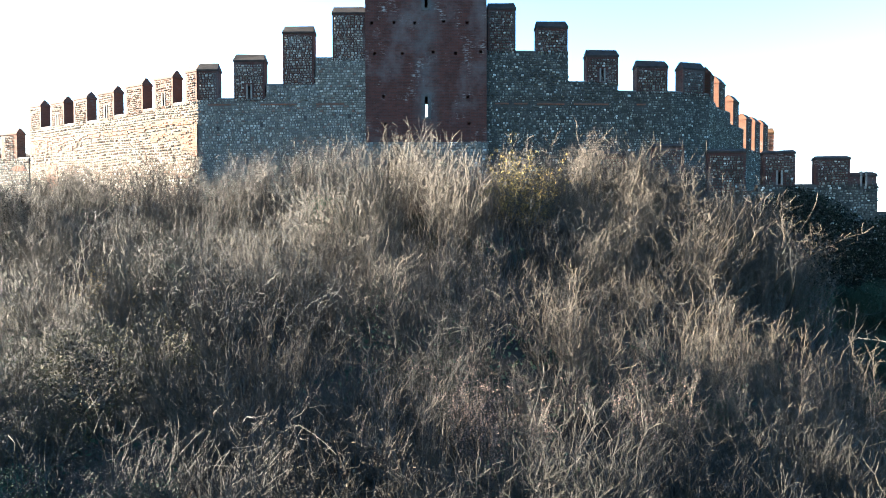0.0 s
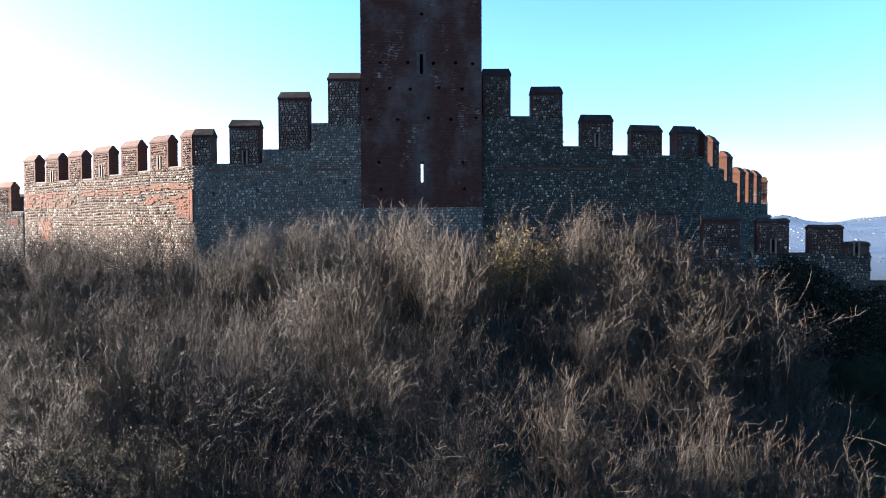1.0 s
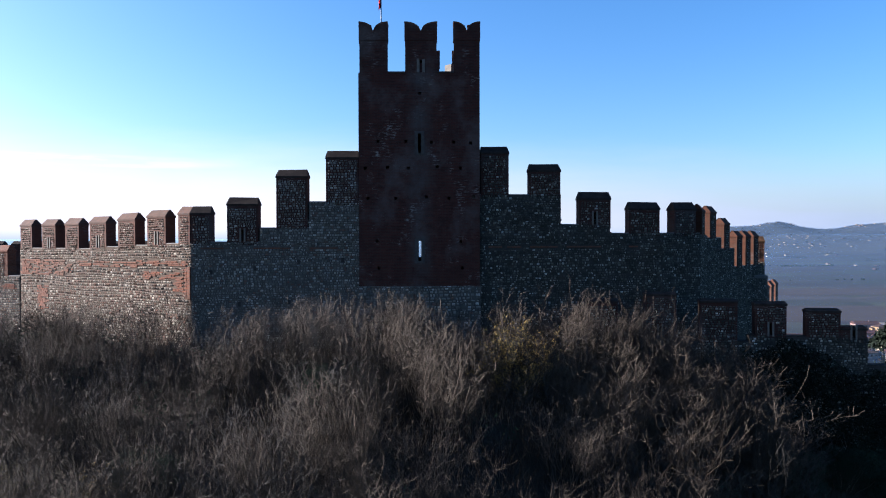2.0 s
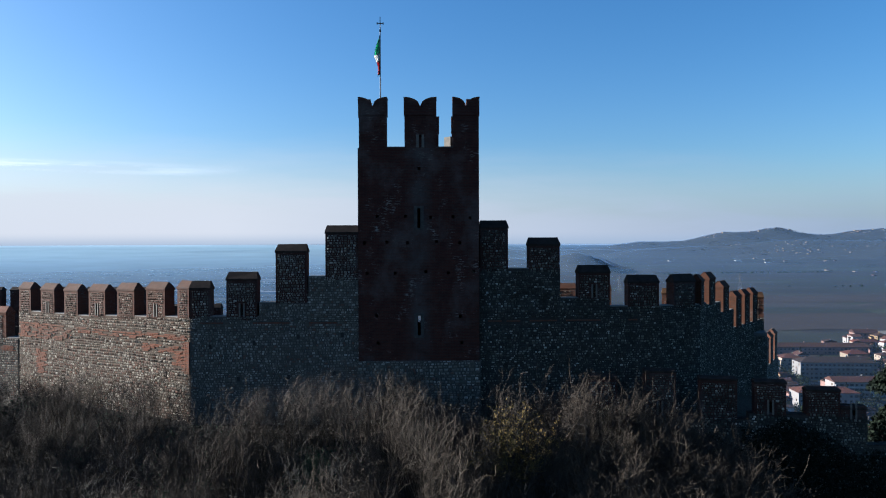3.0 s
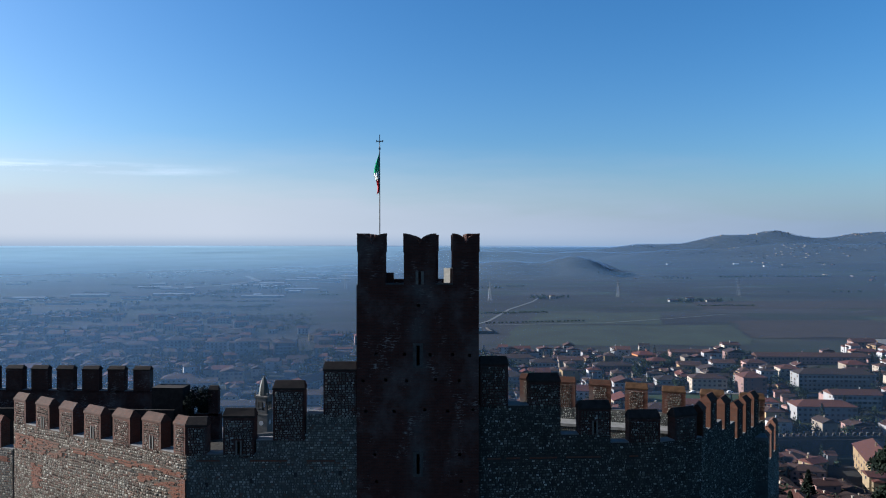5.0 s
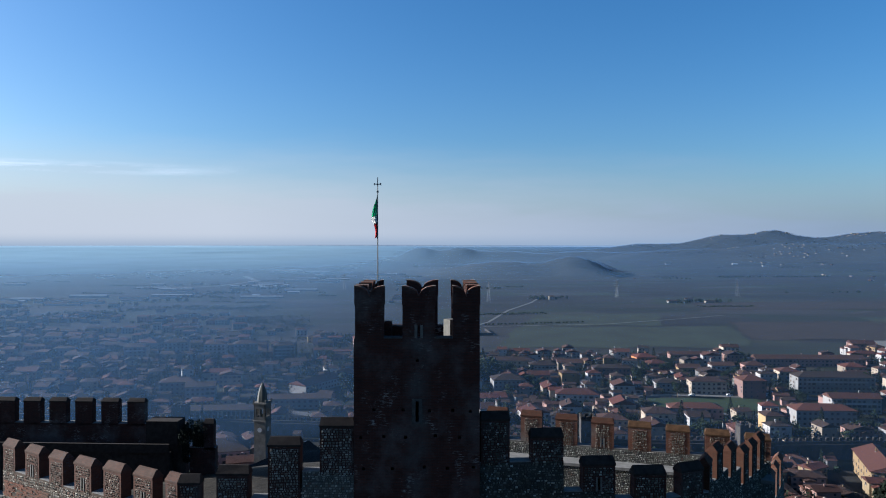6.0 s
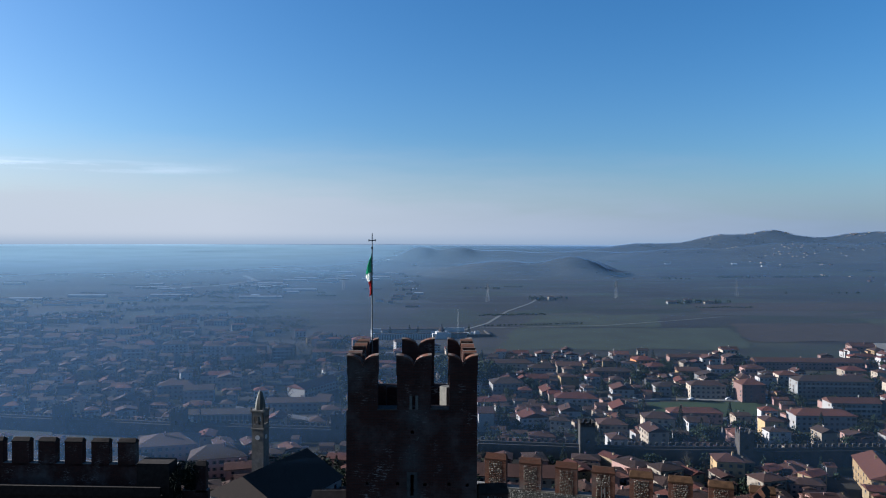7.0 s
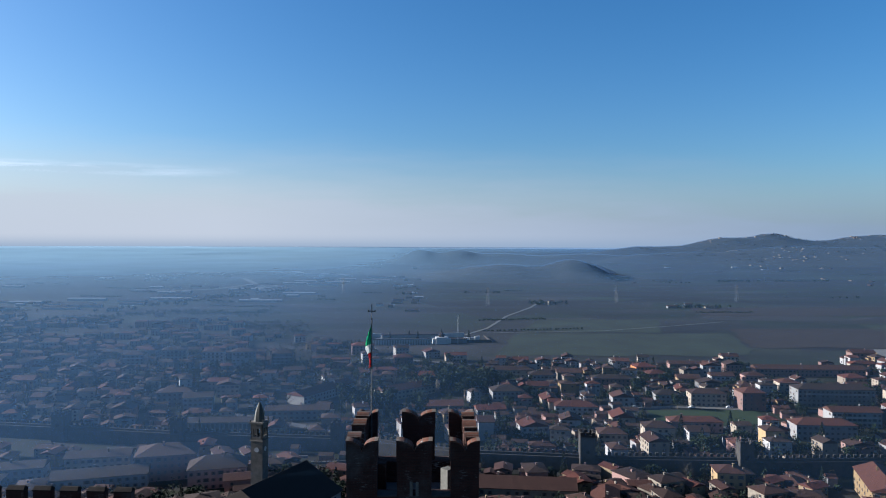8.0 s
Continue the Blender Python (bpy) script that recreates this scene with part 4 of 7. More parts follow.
while len(spots) < 268 and tries < 30000:
    tries += 1
    y = brng.uniform(7.5, 40)
    x = brng.uniform(-27, 21)
    if y > mound_limit(x) - brng.uniform(0.2, 0.8) or abs(x) > 0.68 * (y + 1.5) + 1.5:
        continue
    if (x > 13.5 and y > 19 or x > 17) and brng.random() < 0.8:
        continue
    if noise.noise((x * 0.33, y * 0.33, 21)) < -0.42 and y < mound_limit(x) - 2.5:
        continue
    near = 1.25
    if any((x - a) ** 2 + (y - b) ** 2 < near for a, b in spots):
        continue
    spots.append((x, y))
for k in range(27):
    x = 6.4 + 0.9 * (k % 9)
    spots.append((x + brng.uniform(-0.3, 0.3), mound_limit(x) - (0.7, 1.9, 3.2)[k // 9] + brng.uniform(-0.3, 0.3)))
for x, y in spots:
    edge = mound_limit(x) - y
    size = (1.0 + 0.36 * noise.noise((x * 0.33, y * 0.33, 21))) * brng.uniform(0.85, 1.2) * (1.16 if -6 < x < 13 and y > 25 else 0.92)
    if x > 13:
        size *= 0.8
    if 6 < x < 15 and edge < 4.2:
        size = brng.uniform(1.2, 1.42)
    elif edge < 1.6:
        size = min(size, 1.0)
    kind = brng.random() * (0.6 if x > 8.5 else 1.0)
    m = pose(x, y, ground_z(x, y) - 0.1, brng.uniform(-9, 4), brng.uniform(-7, 7), brng.uniform(0, 360)) @ Matrix.Diagonal((size * brng.uniform(0.9, 1.15), size, size * brng.uniform(0.85, 1.15), 1))
    # Upper slope takes the brighter twigs, lower slope the darker, as light falls.
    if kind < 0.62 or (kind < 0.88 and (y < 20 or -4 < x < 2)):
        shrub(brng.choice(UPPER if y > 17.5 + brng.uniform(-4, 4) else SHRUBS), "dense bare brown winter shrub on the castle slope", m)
    elif kind < 0.88:
        shrub(brng.choice(ARCHED), "pale grey arching bare bramble on the castle slope", m)
    else:
        shrub(brng.choice(LEAFY), "brown shrub with withered leaves on the castle slope", m)
YELLOW = shrub_mesh("yellow_shrub", 400, 24, 3.0, 0.42, 6, 6, 0.12, 0.05, 0.012, TWIG, 150, LEAF_YELLOW, 0.034)
for x, y, s in ((2.7, 29.2, 1.22), (3.8, 29.6, 1.0), (-11.5, 24.3, 0.8)):
    shrub(YELLOW, "slender shrub with yellow autumn leaves", pose(x, y, ground_z(x, y) - 0.1, 0, 0, 40 * x) @ Matrix.Diagonal((s, s, s, 1)))
for k, (x, y, s) in enumerate(((-6.9, 23.4, 1.15), (-5.3, 22.7, 1.05), (-8.2, 22.6, 1.0), (7.4, 24.6, 0.9))):
    shrub(ARCHED[k], "pale grey arching bare bramble on the castle slope", pose(x, y, ground_z(x, y) + 0.1, -8, 0, 55 * k) @ Matrix.Diagonal((s * 1.2, s, s, 1)))
for k, (x, y, s) in enumerate(((12.6, 24.6, 1.15), (13.4, 23.6, 0.95))):
    shrub(ARCHED[k + 1], "pale bare shrub with crooked branches", pose(x, y, ground_z(x, y) + 0.3, 0, 8, 80 * k) @ Matrix.Diagonal((s, s, s * 1.2, 1)))
OLIVE = shrub_mesh("olive_shrub", 420, 22, 2.7, 0.5, 8, 12, 0.14, 0.05, 0.011, TWIG, 130, LEAF_OLIVE, 0.03)
for x, y, s in ((-9.0, 18.2, 1.15), (-7.6, 19.4, 0.95), (-11.4, 20.2, 1.05), (-10.2, 16.8, 0.95), (-16.5, 27.0, 0.9)):
    shrub(OLIVE, "shrub with sparse olive yellow leaves on the castle slope", pose(x, y, ground_z(x, y) - 0.1, 0, 0, 50 * x) @ Matrix.Diagonal((s * 1.15, s, s, 1)))
SEEDY = shrub_mesh("seedy_shrub", 410, 16, 2.9, 0.4, 8, 12, 0.09, 0.05, 0.007, TWIG, 170, BERRY, 0.02)
for x, y, s in ((0.9, 15.6, 0.95), (1.6, 15.0, 0.9), (4.8, 16.0, 0.95)):
    shrub(SEEDY, "tall weed shrub with pale fluffy seed heads", pose(x, y, ground_z(x, y) - 0.1, 0, 0, 70 * x) @ Matrix.Diagonal((s, s, s, 1)))


def evergreen_mesh(name, seed, r, h, n, size, mat):
    rng, sheet = random.Random(seed), Sheet()
    lobes = [(Vector((rng.uniform(-0.7, 0.7) * r, rng.uniform(-0.7, 0.7) * r, rng.uniform(0.25, 0.8) * h)), rng.uniform(0.3, 0.55) * r) for _ in range(11)]
    for _ in range(n):
        c, w = rng.choice(lobes)
        d = Vector((rng.gauss(0, 1), rng.gauss(0, 1), rng.gauss(0, 1))).normalized() * (w * rng.uniform(0.75, 1.1))
        sheet.leaf(c + d, size * rng.uniform(0.6, 1.3), rng)
    stems = Sheet()
    for c, _ in lobes:
        grow(stems, rng, Vector((rng.uniform(-0.2, 0.2), rng.uniform(-0.2, 0.2), -0.2)), c, c.length, 0.03, 0.01, 4, 0.1, 0.05)
    return stems.mesh("stems", [BARK]), sheet.mesh("foliage", [mat])


def evergreen(name, meshes, label, category, group, m):
    ob = tagged(new(name, meshes[0]), label, category, group)
    ob.matrix_basis = m
    part("foliage", meshes[1], None, ob)


IVY = evergreen_mesh("evergreen_bush", 500, 1.5, 1.9, 24000, 0.022, LEAF_IVY)
# Dark bushes on the right slope also stand in for its shade.
for x, y, s in ((-6.9, 12.6, 1.2), (-8.6, 13.6, 1.25), (-5.4, 12.0, 0.8), (4.3, 12.4, 0.9), (5.6, 12.8, 0.8), (-10.4, 25.2, 0.9), (7.5, 19.0, 0.55), (-5.4, 29.0, 0.8),
                (15.2, 28.6, 1.2), (17.4, 27.6, 1.3), (19.6, 28.4, 1.3), (16.4, 25.2, 1.0), (18.6, 24.2, 1.1), (21.6, 26.6, 1.3), (15.4, 22.2, 0.8), (14.6, 31.0, 0.9), (18.0, 30.4, 1.1), (21.0, 30.2, 1.2), (17.0, 20.6, 0.9), (19.4, 21.2, 1.0)):
    evergreen("evergreen_bush", IVY, "dark evergreen bush on the castle slope", "bush", "evergreen bushes", pose(x, y, ground_z(x, y) - 0.15, 0, 0, 57 * x) @ Matrix.Diagonal((s, s, s, 1)))


def bare_tree(name, seed, height, mat, leaves=0, leaf_mat=None, label="", at=(0, 0), depth=3, lean=0.0, thick=0.07):
    rng, trunk, crown = random.Random(seed), Sheet(), Sheet()

    def limb(p, d, length, r, level):
        sheet = trunk if level == 0 else crown
        pts = grow(sheet, rng, p, d, length, r, r * 0.55, 4, 0.16, 0.05)
        if level == depth:
            for _ in range(leaves):
                q = rng.choice(pts)
                crown.leaf(q + Vector((rng.gauss(0, 0.1), rng.gauss(0, 0.1), rng.gauss(0, 0.1))), 0.05 * rng.uniform(0.7, 1.4), rng, 1)
            return
        for _ in range(4 if level else 5):
            k = rng.randint(1 if level else 2, 4)
            dd = (pts[k] - pts[k - 1]).normalized() + Vector((rng.gauss(0, 0.6), rng.gauss(0, 0.6), rng.gauss(0.15, 0.3)))
            limb(pts[k], dd, length * rng.uniform(0.5, 0.75), max(r * 0.5, 0.006), level + 1)
    limb(Vector((0, 0, -0.2)), Vector((lean, 0, 1)), height * 0.45, thick, 0)
    x, y = at
    tree = thing("small_tree", label, "tree", "", "", (x, y, ground_z(x, y)))
    part("trunk", trunk.mesh("trunk", mat), None, tree)
    part("crown", crown.mesh("crown", [mat] + ([leaf_mat] if leaf_mat else [])), None, tree, "spreading thin branches")


bare_tree("small_tree", 601, 3.4, BARK, 12, LEAF_DRY, "small dark-stemmed tree with sparse withered leaves on the slope", (-9.0, 17.2), 3)
bare_tree("small_tree", 602, 6.0, TWIG_PALE, 0, None, "small pale bare tree on the slope below the outer wall", (12.9, 25.6), 3, 0.1, 0.05)
bare_tree("small_tree", 603, 3.0, TWIG_PALE, 0, None, "pale bare branching tree among brown shrubs", (-6.4, 20.2), 3, -0.2, 0.05)
bare_tree("small_tree", 604, 3.0, TWIG_PALE, 0, None, "pale bare branching sapling among brown shrubs", (7.2, 14.8), 3, 0.2, 0.045)

# ivy over the outer wall, in near-black leaves that hold the wall's shade
sheet, vrng = Sheet(), random.Random(38)
for _ in range(52000):
    u = vrng.uniform(2.5, 20.0)
    x, y = 6.6 + u * 0.988, 34.0 - u * 0.155
    if u > 14.0:
        x, y = 20.4 + (u - 14.0) * 0.99, 31.8 + (u - 14.0) * 0.13
    crest = -2.75 - 0.9 * min(1.5, max(0.0, u - 11.6)) + 1.0 * noise.noise((u * 0.55, 3.0, 5.0)) - 1.4 * max(0.0, 1 - (u - 2.5) / 4)
    z = crest - 6.5 * vrng.random() ** 0.9
    if noise.noise((u * 0.6, z * 0.6, 2)) + 0.1 * (u - 5) - 0.12 * (z + 4) < -0.02:
        continue
    out = 0.1 + abs(vrng.gauss(0, 0.3)) + 0.12 * max(0.0, -4 - z) + 0.35 * max(0.0, noise.noise((u * 0.8, z * 0.8, 8)))
    sheet.leaf(Vector((x - 0.155 * out, y - 0.988 * out, z)), vrng.uniform(0.04, 0.085), vrng)
ob = new("ivy", sheet.mesh("ivy", [LEAF_DARK]))
tagged(ob, "dark green ivy hanging over the low outer wall", "ivy", "", "stuff")

# leaf litter, dead grass and low ivy over the slope
sheet, lrng = Sheet(), random.Random(31)
for _ in range(60000):
    y = lrng.uniform(5, 40)
    x = lrng.uniform(-28, 24)
    if y > mound_limit(x) or abs(x) > 0.7 * (y + 2) + 2:
        continue
    z = ground_z(x, y)
    if noise.noise((x * 0.22, y * 0.22, 9)) > 0.12:
        sheet.leaf(Vector((x, y, z + lrng.uniform(0.05, 0.55))), lrng.uniform(0.05, 0.11), lrng, 1)
    else:
        d = Vector((lrng.gauss(0, 0.35), lrng.gauss(0, 0.35), 1)).normalized() * lrng.uniform(0.5, 1.5)
        b, s = len(sheet.p), Vector((lrng.gauss(0, 1), lrng.gauss(0, 1), 0)).normalized() * 0.012
        p = Vector((x, y, z))
        sheet.p += [p - s, p + s, p + d * 0.6 + s * 0.7, p + d + Vector((0, 0, -0.05))]
        sheet.f.append((b, b + 1, b + 2, b + 3))
        sheet.m.append(0)
ob = new("undergrowth", sheet.mesh("undergrowth", [LEAF_DRY, LEAF_IVY]))
tagged(ob, "dead grass, leaf litter and low ivy over the slope", "undergrowth", "", "stuff")


def cypress(seed, height, radius, at, n=5200, label="tall dark green columnar cypress tree", big=1.0):
    rng, crown = random.Random(seed), Sheet()
    for _ in range(n):
        s = rng.random()
        r = radius * (math.sin(min(1.0, s * 1.15 + 0.12) * math.pi) ** 0.6 if s < 0.8 else 0.75 * (1 - s) / 0.2 + 0.04) * rng.uniform(0.72, 1.08)
        a = rng.uniform(0, 2 * math.pi)
        r *= 1 + 0.22 * noise.noise((math.cos(a) * 2, math.sin(a) * 2, s * 9 + seed))
        crown.leaf(Vector((r * math.cos(a), r * math.sin(a), 0.4 + s * height)), rng.uniform(0.06, 0.13) * big, rng)
    trunk = Sheet()
    grow(trunk, rng, Vector((0, 0, -0.5)), Vector((0, 0, 1)), height * 0.9, 0.2, 0.04, 5, 0.02, 0.1)
    tree = thing("cypress_tree", label, "tree", "cypress trees", "", at)
    part("trunk", trunk.mesh("trunk", BARK), None, tree)
    part("crown", crown.mesh("crown", LEAF_DARK), None, tree)


cypress(1, 17.5, 3.3, (41.3, 61.5, -22.0), 24000, "broad dark green cypress tree beside the castle", 2.0)
cypress(2, 10.0, 0.75, (33.2, 62.0, -18.0), 4500, big=1.4)
cypress(3, 8.0, 0.65, (31.6, 62.0, -17.9), 4000, big=1.4)
evergreen("ivy_bush", evergreen_mesh("ivy_bush", 510, 1.5, 3.4, 9000, 0.07, LEAF_DARK), "dark ivy bush growing beside the castle wall", "bush", "", pose(-19.6, 58.2, -3.4) @ Matrix.Diagonal((0.8, 0.9, 1.3, 1)))


# ---------------------------------------------------------------- town: materials
def tile_material(name, c1, c2):
    m, t, p = material(name, 0.85, 0.2)
    obj = coords(t)
    wave = node(t, "ShaderNodeTexWave", Scale=1.6, Distortion=1.5, Detail=3)
    link(t, obj, wave.inputs["Vector"])
    col = ramp(t, noise_of(t, obj, 0.7, 6, 0.7), [(0.3, c1), (0.7, c2)])
    oi = t.nodes.new("ShaderNodeObjectInfo")
    col = mix(t, 1.0, col, ramp(t, oi.outputs["Random"], [(0.0, (0.6, 0.62, 0.66)), (0.6, (1.0, 1.0, 1.0)), (1.0, (1.35, 1.2, 1.1))]), "MULTIPLY")
    link(t, mix(t, 0.4, col, ramp(t, wave.outputs["Fac"], [(0.2, (0.55, 0.55, 0.55)), (0.8, (1.2, 1.2, 1.2))]), "MULTIPLY"), p.inputs["Base Color"])
    bump(t, p, wave.outputs["Fac"], 0.5, 0.08)
    return m


ROOFS = [tile_material("terracotta tiles", (0.0353, 0.015, 0.0108), (0.0538, 0.0223, 0.0155)), tile_material("weathered brown tiles", (0.0218, 0.0118, 0.00907), (0.0344, 0.0181, 0.0134)),
         tile_material("new red tiles", (0.0487, 0.0155, 0.0105), (0.0689, 0.022, 0.0143)), tile_material("grey brown tiles", (0.0172, 0.0113, 0.00941), (0.0269, 0.0172, 0.0136))]
PLASTERS = [plain_material("white render", (0.196, 0.188, 0.184), 0.9, 0.2, 0.6, 0.15, 0, 0.4), plain_material("cream render", (0.196, 0.162, 0.126), 0.9, 0.2, 0.6, 0.15, 0, 0.4),
            plain_material("pink render", (0.184, 0.114, 0.0984), 0.9, 0.2, 0.6, 0.15, 0, 0.4), plain_material("ochre render", (0.184, 0.126, 0.064), 0.9, 0.2, 0.6, 0.15, 0, 0.4),
            plain_material("grey render", (0.136, 0.134, 0.132), 0.9, 0.2, 0.6, 0.15, 0, 0.4), plain_material("orange render", (0.298, 0.126, 0.0499), 0.9, 0.2, 0.6, 0.15),
            plain_material("old beige render", (0.109, 0.0927, 0.0727), 0.9, 0.2, 0.5, 0.3, 0, 0.35), plain_material("faded ochre render", (0.131, 0.0984, 0.0575), 0.9, 0.2, 0.5, 0.3, 0, 0.35)]
m, t, p = material("window glass", 0.12, 0.5)
p.inputs["Base Color"].default_value = (0.02, 0.024, 0.03, 1)
PANE = m
SHUTTER = plain_material("brown shutter", (0.10, 0.07, 0.05), 0.7, 0.2, 3.0, 0.2)
ASPHALT = plain_material("asphalt", (0.0562, 0.0562, 0.06), 0.85, 0.3, 0.5, 0.2)
GRAVEL = plain_material("pale gravel", (0.0975, 0.0938, 0.0863), 0.9, 0.2, 0.4, 0.25)
TURF = plain_material("mown turf", (0.0135, 0.0248, 0.0081), 0.9, 0.2, 0.08, 0.3)
MEADOW = plain_material("winter meadow", (0.0140, 0.0192, 0.0116), 0.9, 0.2, 0.025, 0.4)
PLOUGHED = plain_material("ploughed soil", (0.0191, 0.0154, 0.0149), 0.95, 0.15, 0.05, 0.25)
OLD_WALL = plain_material("old town wall stone", (0.0345, 0.0311, 0.0285), 0.95, 0.15, 0.35, 0.35)
MARBLE = plain_material("white marble and render", (0.33, 0.325, 0.315), 0.7, 0.3, 0.5, 0.12)
BELL_STONE = plain_material("weathered brown bell tower stone", (0.109, 0.098, 0.084), 0.9, 0.2, 0.6, 0.3)
GREENHOUSE = plain_material("pale greenhouse film", (0.195, 0.203, 0.21), 0.6, 0.4, 0.05, 0.2)
COPPER = plain_material("lichened spire tiles", (0.05, 0.05, 0.042), 0.7, 0.3, 1.0, 0.3)


def window_shape(bm, w, h, shutters=True):
    box(bm, -w / 2, w / 2, -0.02, 0.05, 0, h, 0)
    if shutters:
        for s in (-1, 1):
            box(bm, s * (w / 2 + 0.22) - 0.2, s * (w / 2 + 0.22) + 0.2, -0.07, 0.0, -0.03, h + 0.03, 1)
    box(bm, -w / 2 - 0.1, w / 2 + 0.1, -0.12, 0.0, -0.12, -0.035, 2)


def window_mesh(w, h):
    bm = bmesh.new()
    window_shape(bm, w, h)
    return mesh_of("window", bm, [PANE, SHUTTER, DRESSED])


WINDOW = window_mesh(0.9, 1.3)
WIDE = window_mesh(1.9, 1.5)


def roof_mesh(w, d, z, style, rise, over=0.6):
    """A tiled roof with eaves: hip, gable (ridge along the width) or cross gable (ridge along the depth)."""
    bm = bmesh.new()
    a, b = w / 2 + over, d / 2 + over
    if style == "hip":
        k = max(0.3, a - b)
        top = [(-k, 0), (k, 0)] if a >= b else [(0, -(b - a) - 0.3), (0, b - a + 0.3)]
    elif style == "gable":
        top = [(-a, 0), (a, 0)]
    else:
        top = [(0, -b), (0, b)]
    for dz in (0.0,):
        lo = [bm.verts.new((x, y, z - 0.16)) for x, y in ((-a, -b), (a, -b), (a, b), (-a, b))]
        eave = [bm.verts.new((x, y, z)) for x, y in ((-a, -b), (a, -b), (a, b), (-a, b))]
        t0, t1 = bm.verts.new((*top[0], z + rise)), bm.verts.new((*top[1], z + rise))
        bm.faces.new(lo[::-1])
        for i in range(4):
            bm.faces.new((lo[i], lo[(i + 1) % 4], eave[(i + 1) % 4], eave[i]))
        if top[0][1] == 0 and top[1][1] == 0:
            bm.faces.new((eave[0], eave[1], t1, t0)), bm.faces.new((eave[2], eave[3], t0, t1))
            bm.faces.new((eave[1], eave[2], t1)), bm.faces.new((eave[3], eave[0], t0))
        else:
            bm.faces.new((eave[1], eave[2], t1, t0)), bm.faces.new((eave[3], eave[0], t0, t1))
            bm.faces.new((eave[0], eave[1], t0)), bm.faces.new((eave[2], eave[3], t1))
    return bm


def house(label, w, d, storeys, style, plaster, roof, at=(0, 0), turn=0.0, rise=None, gap=3.4, name="house", category="house", group="town houses", wing=None, balcony=False, seed=0, chimney=True, win=None, joined=False):
    hrng = random.Random(seed + int(w * 7 + d * 3))
    x, y = at
    h = 2.95 * storeys + 0.5
    ob = thing(name, label, category, group, "", (x, y, ground_z(x, y)), turn)
    bm = bmesh.new()
    box(bm, -w / 2, w / 2, -d / 2, d / 2, -2.0, h)
    part("wall", bm, PLASTERS[plaster], ob)
    rise = rise or min(w, d) * 0.21
    r = part("roof", roof_mesh(w, d, h + 0.17, style, rise), ROOFS[roof], ob)
    if chimney:
        bm = bmesh.new()
        cx, cy = hrng.uniform(-0.25, 0.25) * w, hrng.uniform(-0.2, 0.2) * d
        box(bm, cx - 0.35, cx + 0.35, cy - 0.35, cy + 0.35, h + 0.3, h + rise + 1.0)
        box(bm, cx - 0.45, cx + 0.45, cy - 0.45, cy + 0.45, h + rise + 1.0, h + rise + 1.15)
        part("chimney", bm, PLASTERS[plaster], r)
    if wing:
        side, ww, wd, ws = wing
        bm = bmesh.new()
        x0 = side * (w / 2 + ww / 2 - 0.5)
        hh = 2.95 * ws + 0.4
        box(bm, x0 - ww / 2, x0 + ww / 2, -wd / 2 - 1.5, wd / 2 - 1.5, -2.0, hh)
        part("wing", bm, PLASTERS[plaster], ob, "lower side wing")
        bm = roof_mesh(ww, wd, hh + 0.17, "cross", wd * 0.2, 0.5)
        bmesh.ops.translate(bm, verts=bm.verts, vec=(x0, -1.5, 0))
        part("wing_roof", bm, ROOFS[roof], ob)
        m = pose(x0, -wd / 2 - 1.5, 1.0)
        part("window", WIDE, None, ob, "", "", m)
    if joined and hrng.random() < 0.7:
        px, pw = hrng.uniform(-0.25, 0.25) * w, hrng.uniform(3.0, 5.0)
        bm = bmesh.new()
        box(bm, px - pw / 2, px + pw / 2, -d / 2 - 2.2, -d / 2 + 0.5, -1.5, h - 1.6)
        part("bay", bm, PLASTERS[plaster], ob, "projecting front bay")
        bm = roof_mesh(pw, 2.7, h - 1.45, "cross", pw * 0.2, 0.45)
        bmesh.ops.translate(bm, verts=bm.verts, vec=(px, -d / 2 - 0.85, 0))
        part("bay_roof", bm, ROOFS[roof], ob)
    wm = win or WINDOW
    grid = bmesh.new()
    for side, length, off, rot in (("front", w, d / 2, 0), ("left", d, w / 2, -90), ("right", d, w / 2, 90)):
        n = max(1, int(length / (gap if side == "front" else 4.6)))
        for s in range(storeys):
            for k in range(n):
                if hrng.random() < (0.12 if side == "front" else 0.4):
                    continue
                u = (k + 0.5) / n * length - length / 2
                wide = side == "front" and hrng.random() < 0.15
                m = pose(0, 0, 0, 0, 0, rot) @ pose(u, -off, 1.0 + 2.95 * s)
                if joined:
                    first = len(grid.verts)
                    window_shape(grid, 1.7 if wide else 1.0, 1.4, hrng.random() < 0.6)
                    grid.verts.ensure_lookup_table()
                    bmesh.ops.transform(grid, matrix=m, verts=grid.verts[first:])
                else:
                    part("window", WIDE if wide else wm, None, ob, "", "", m)
    if joined:
        part("windows", grid, [PANE, SHUTTER, DRESSED], ob, "dark windows with brown shutters and pale sills", "stuff")
    else:
        grid.free()
    if balcony:
        for s in range(1, storeys):
            bm = bmesh.new()
            box(bm, -w * 0.4, w * 0.4, -d / 2 - 1.3, -d / 2, 2.95 * s - 0.1, 2.95 * s + 0.06)
            box(bm, -w * 0.4, w * 0.4, -d / 2 - 1.3, -d / 2 - 1.2, 2.95 * s + 0.06, 2.95 * s + 1.0)
            part("balcony", bm, PLASTERS[0], ob, "white balcony with a solid parapet")
    return ob


taken = []


def claim(x, y, r):
    taken.append((x, y, r))


def is_free(x, y, r):
    return all((x - a) ** 2 + (y - b) ** 2 > (r + c) ** 2 for a, b, c in taken)


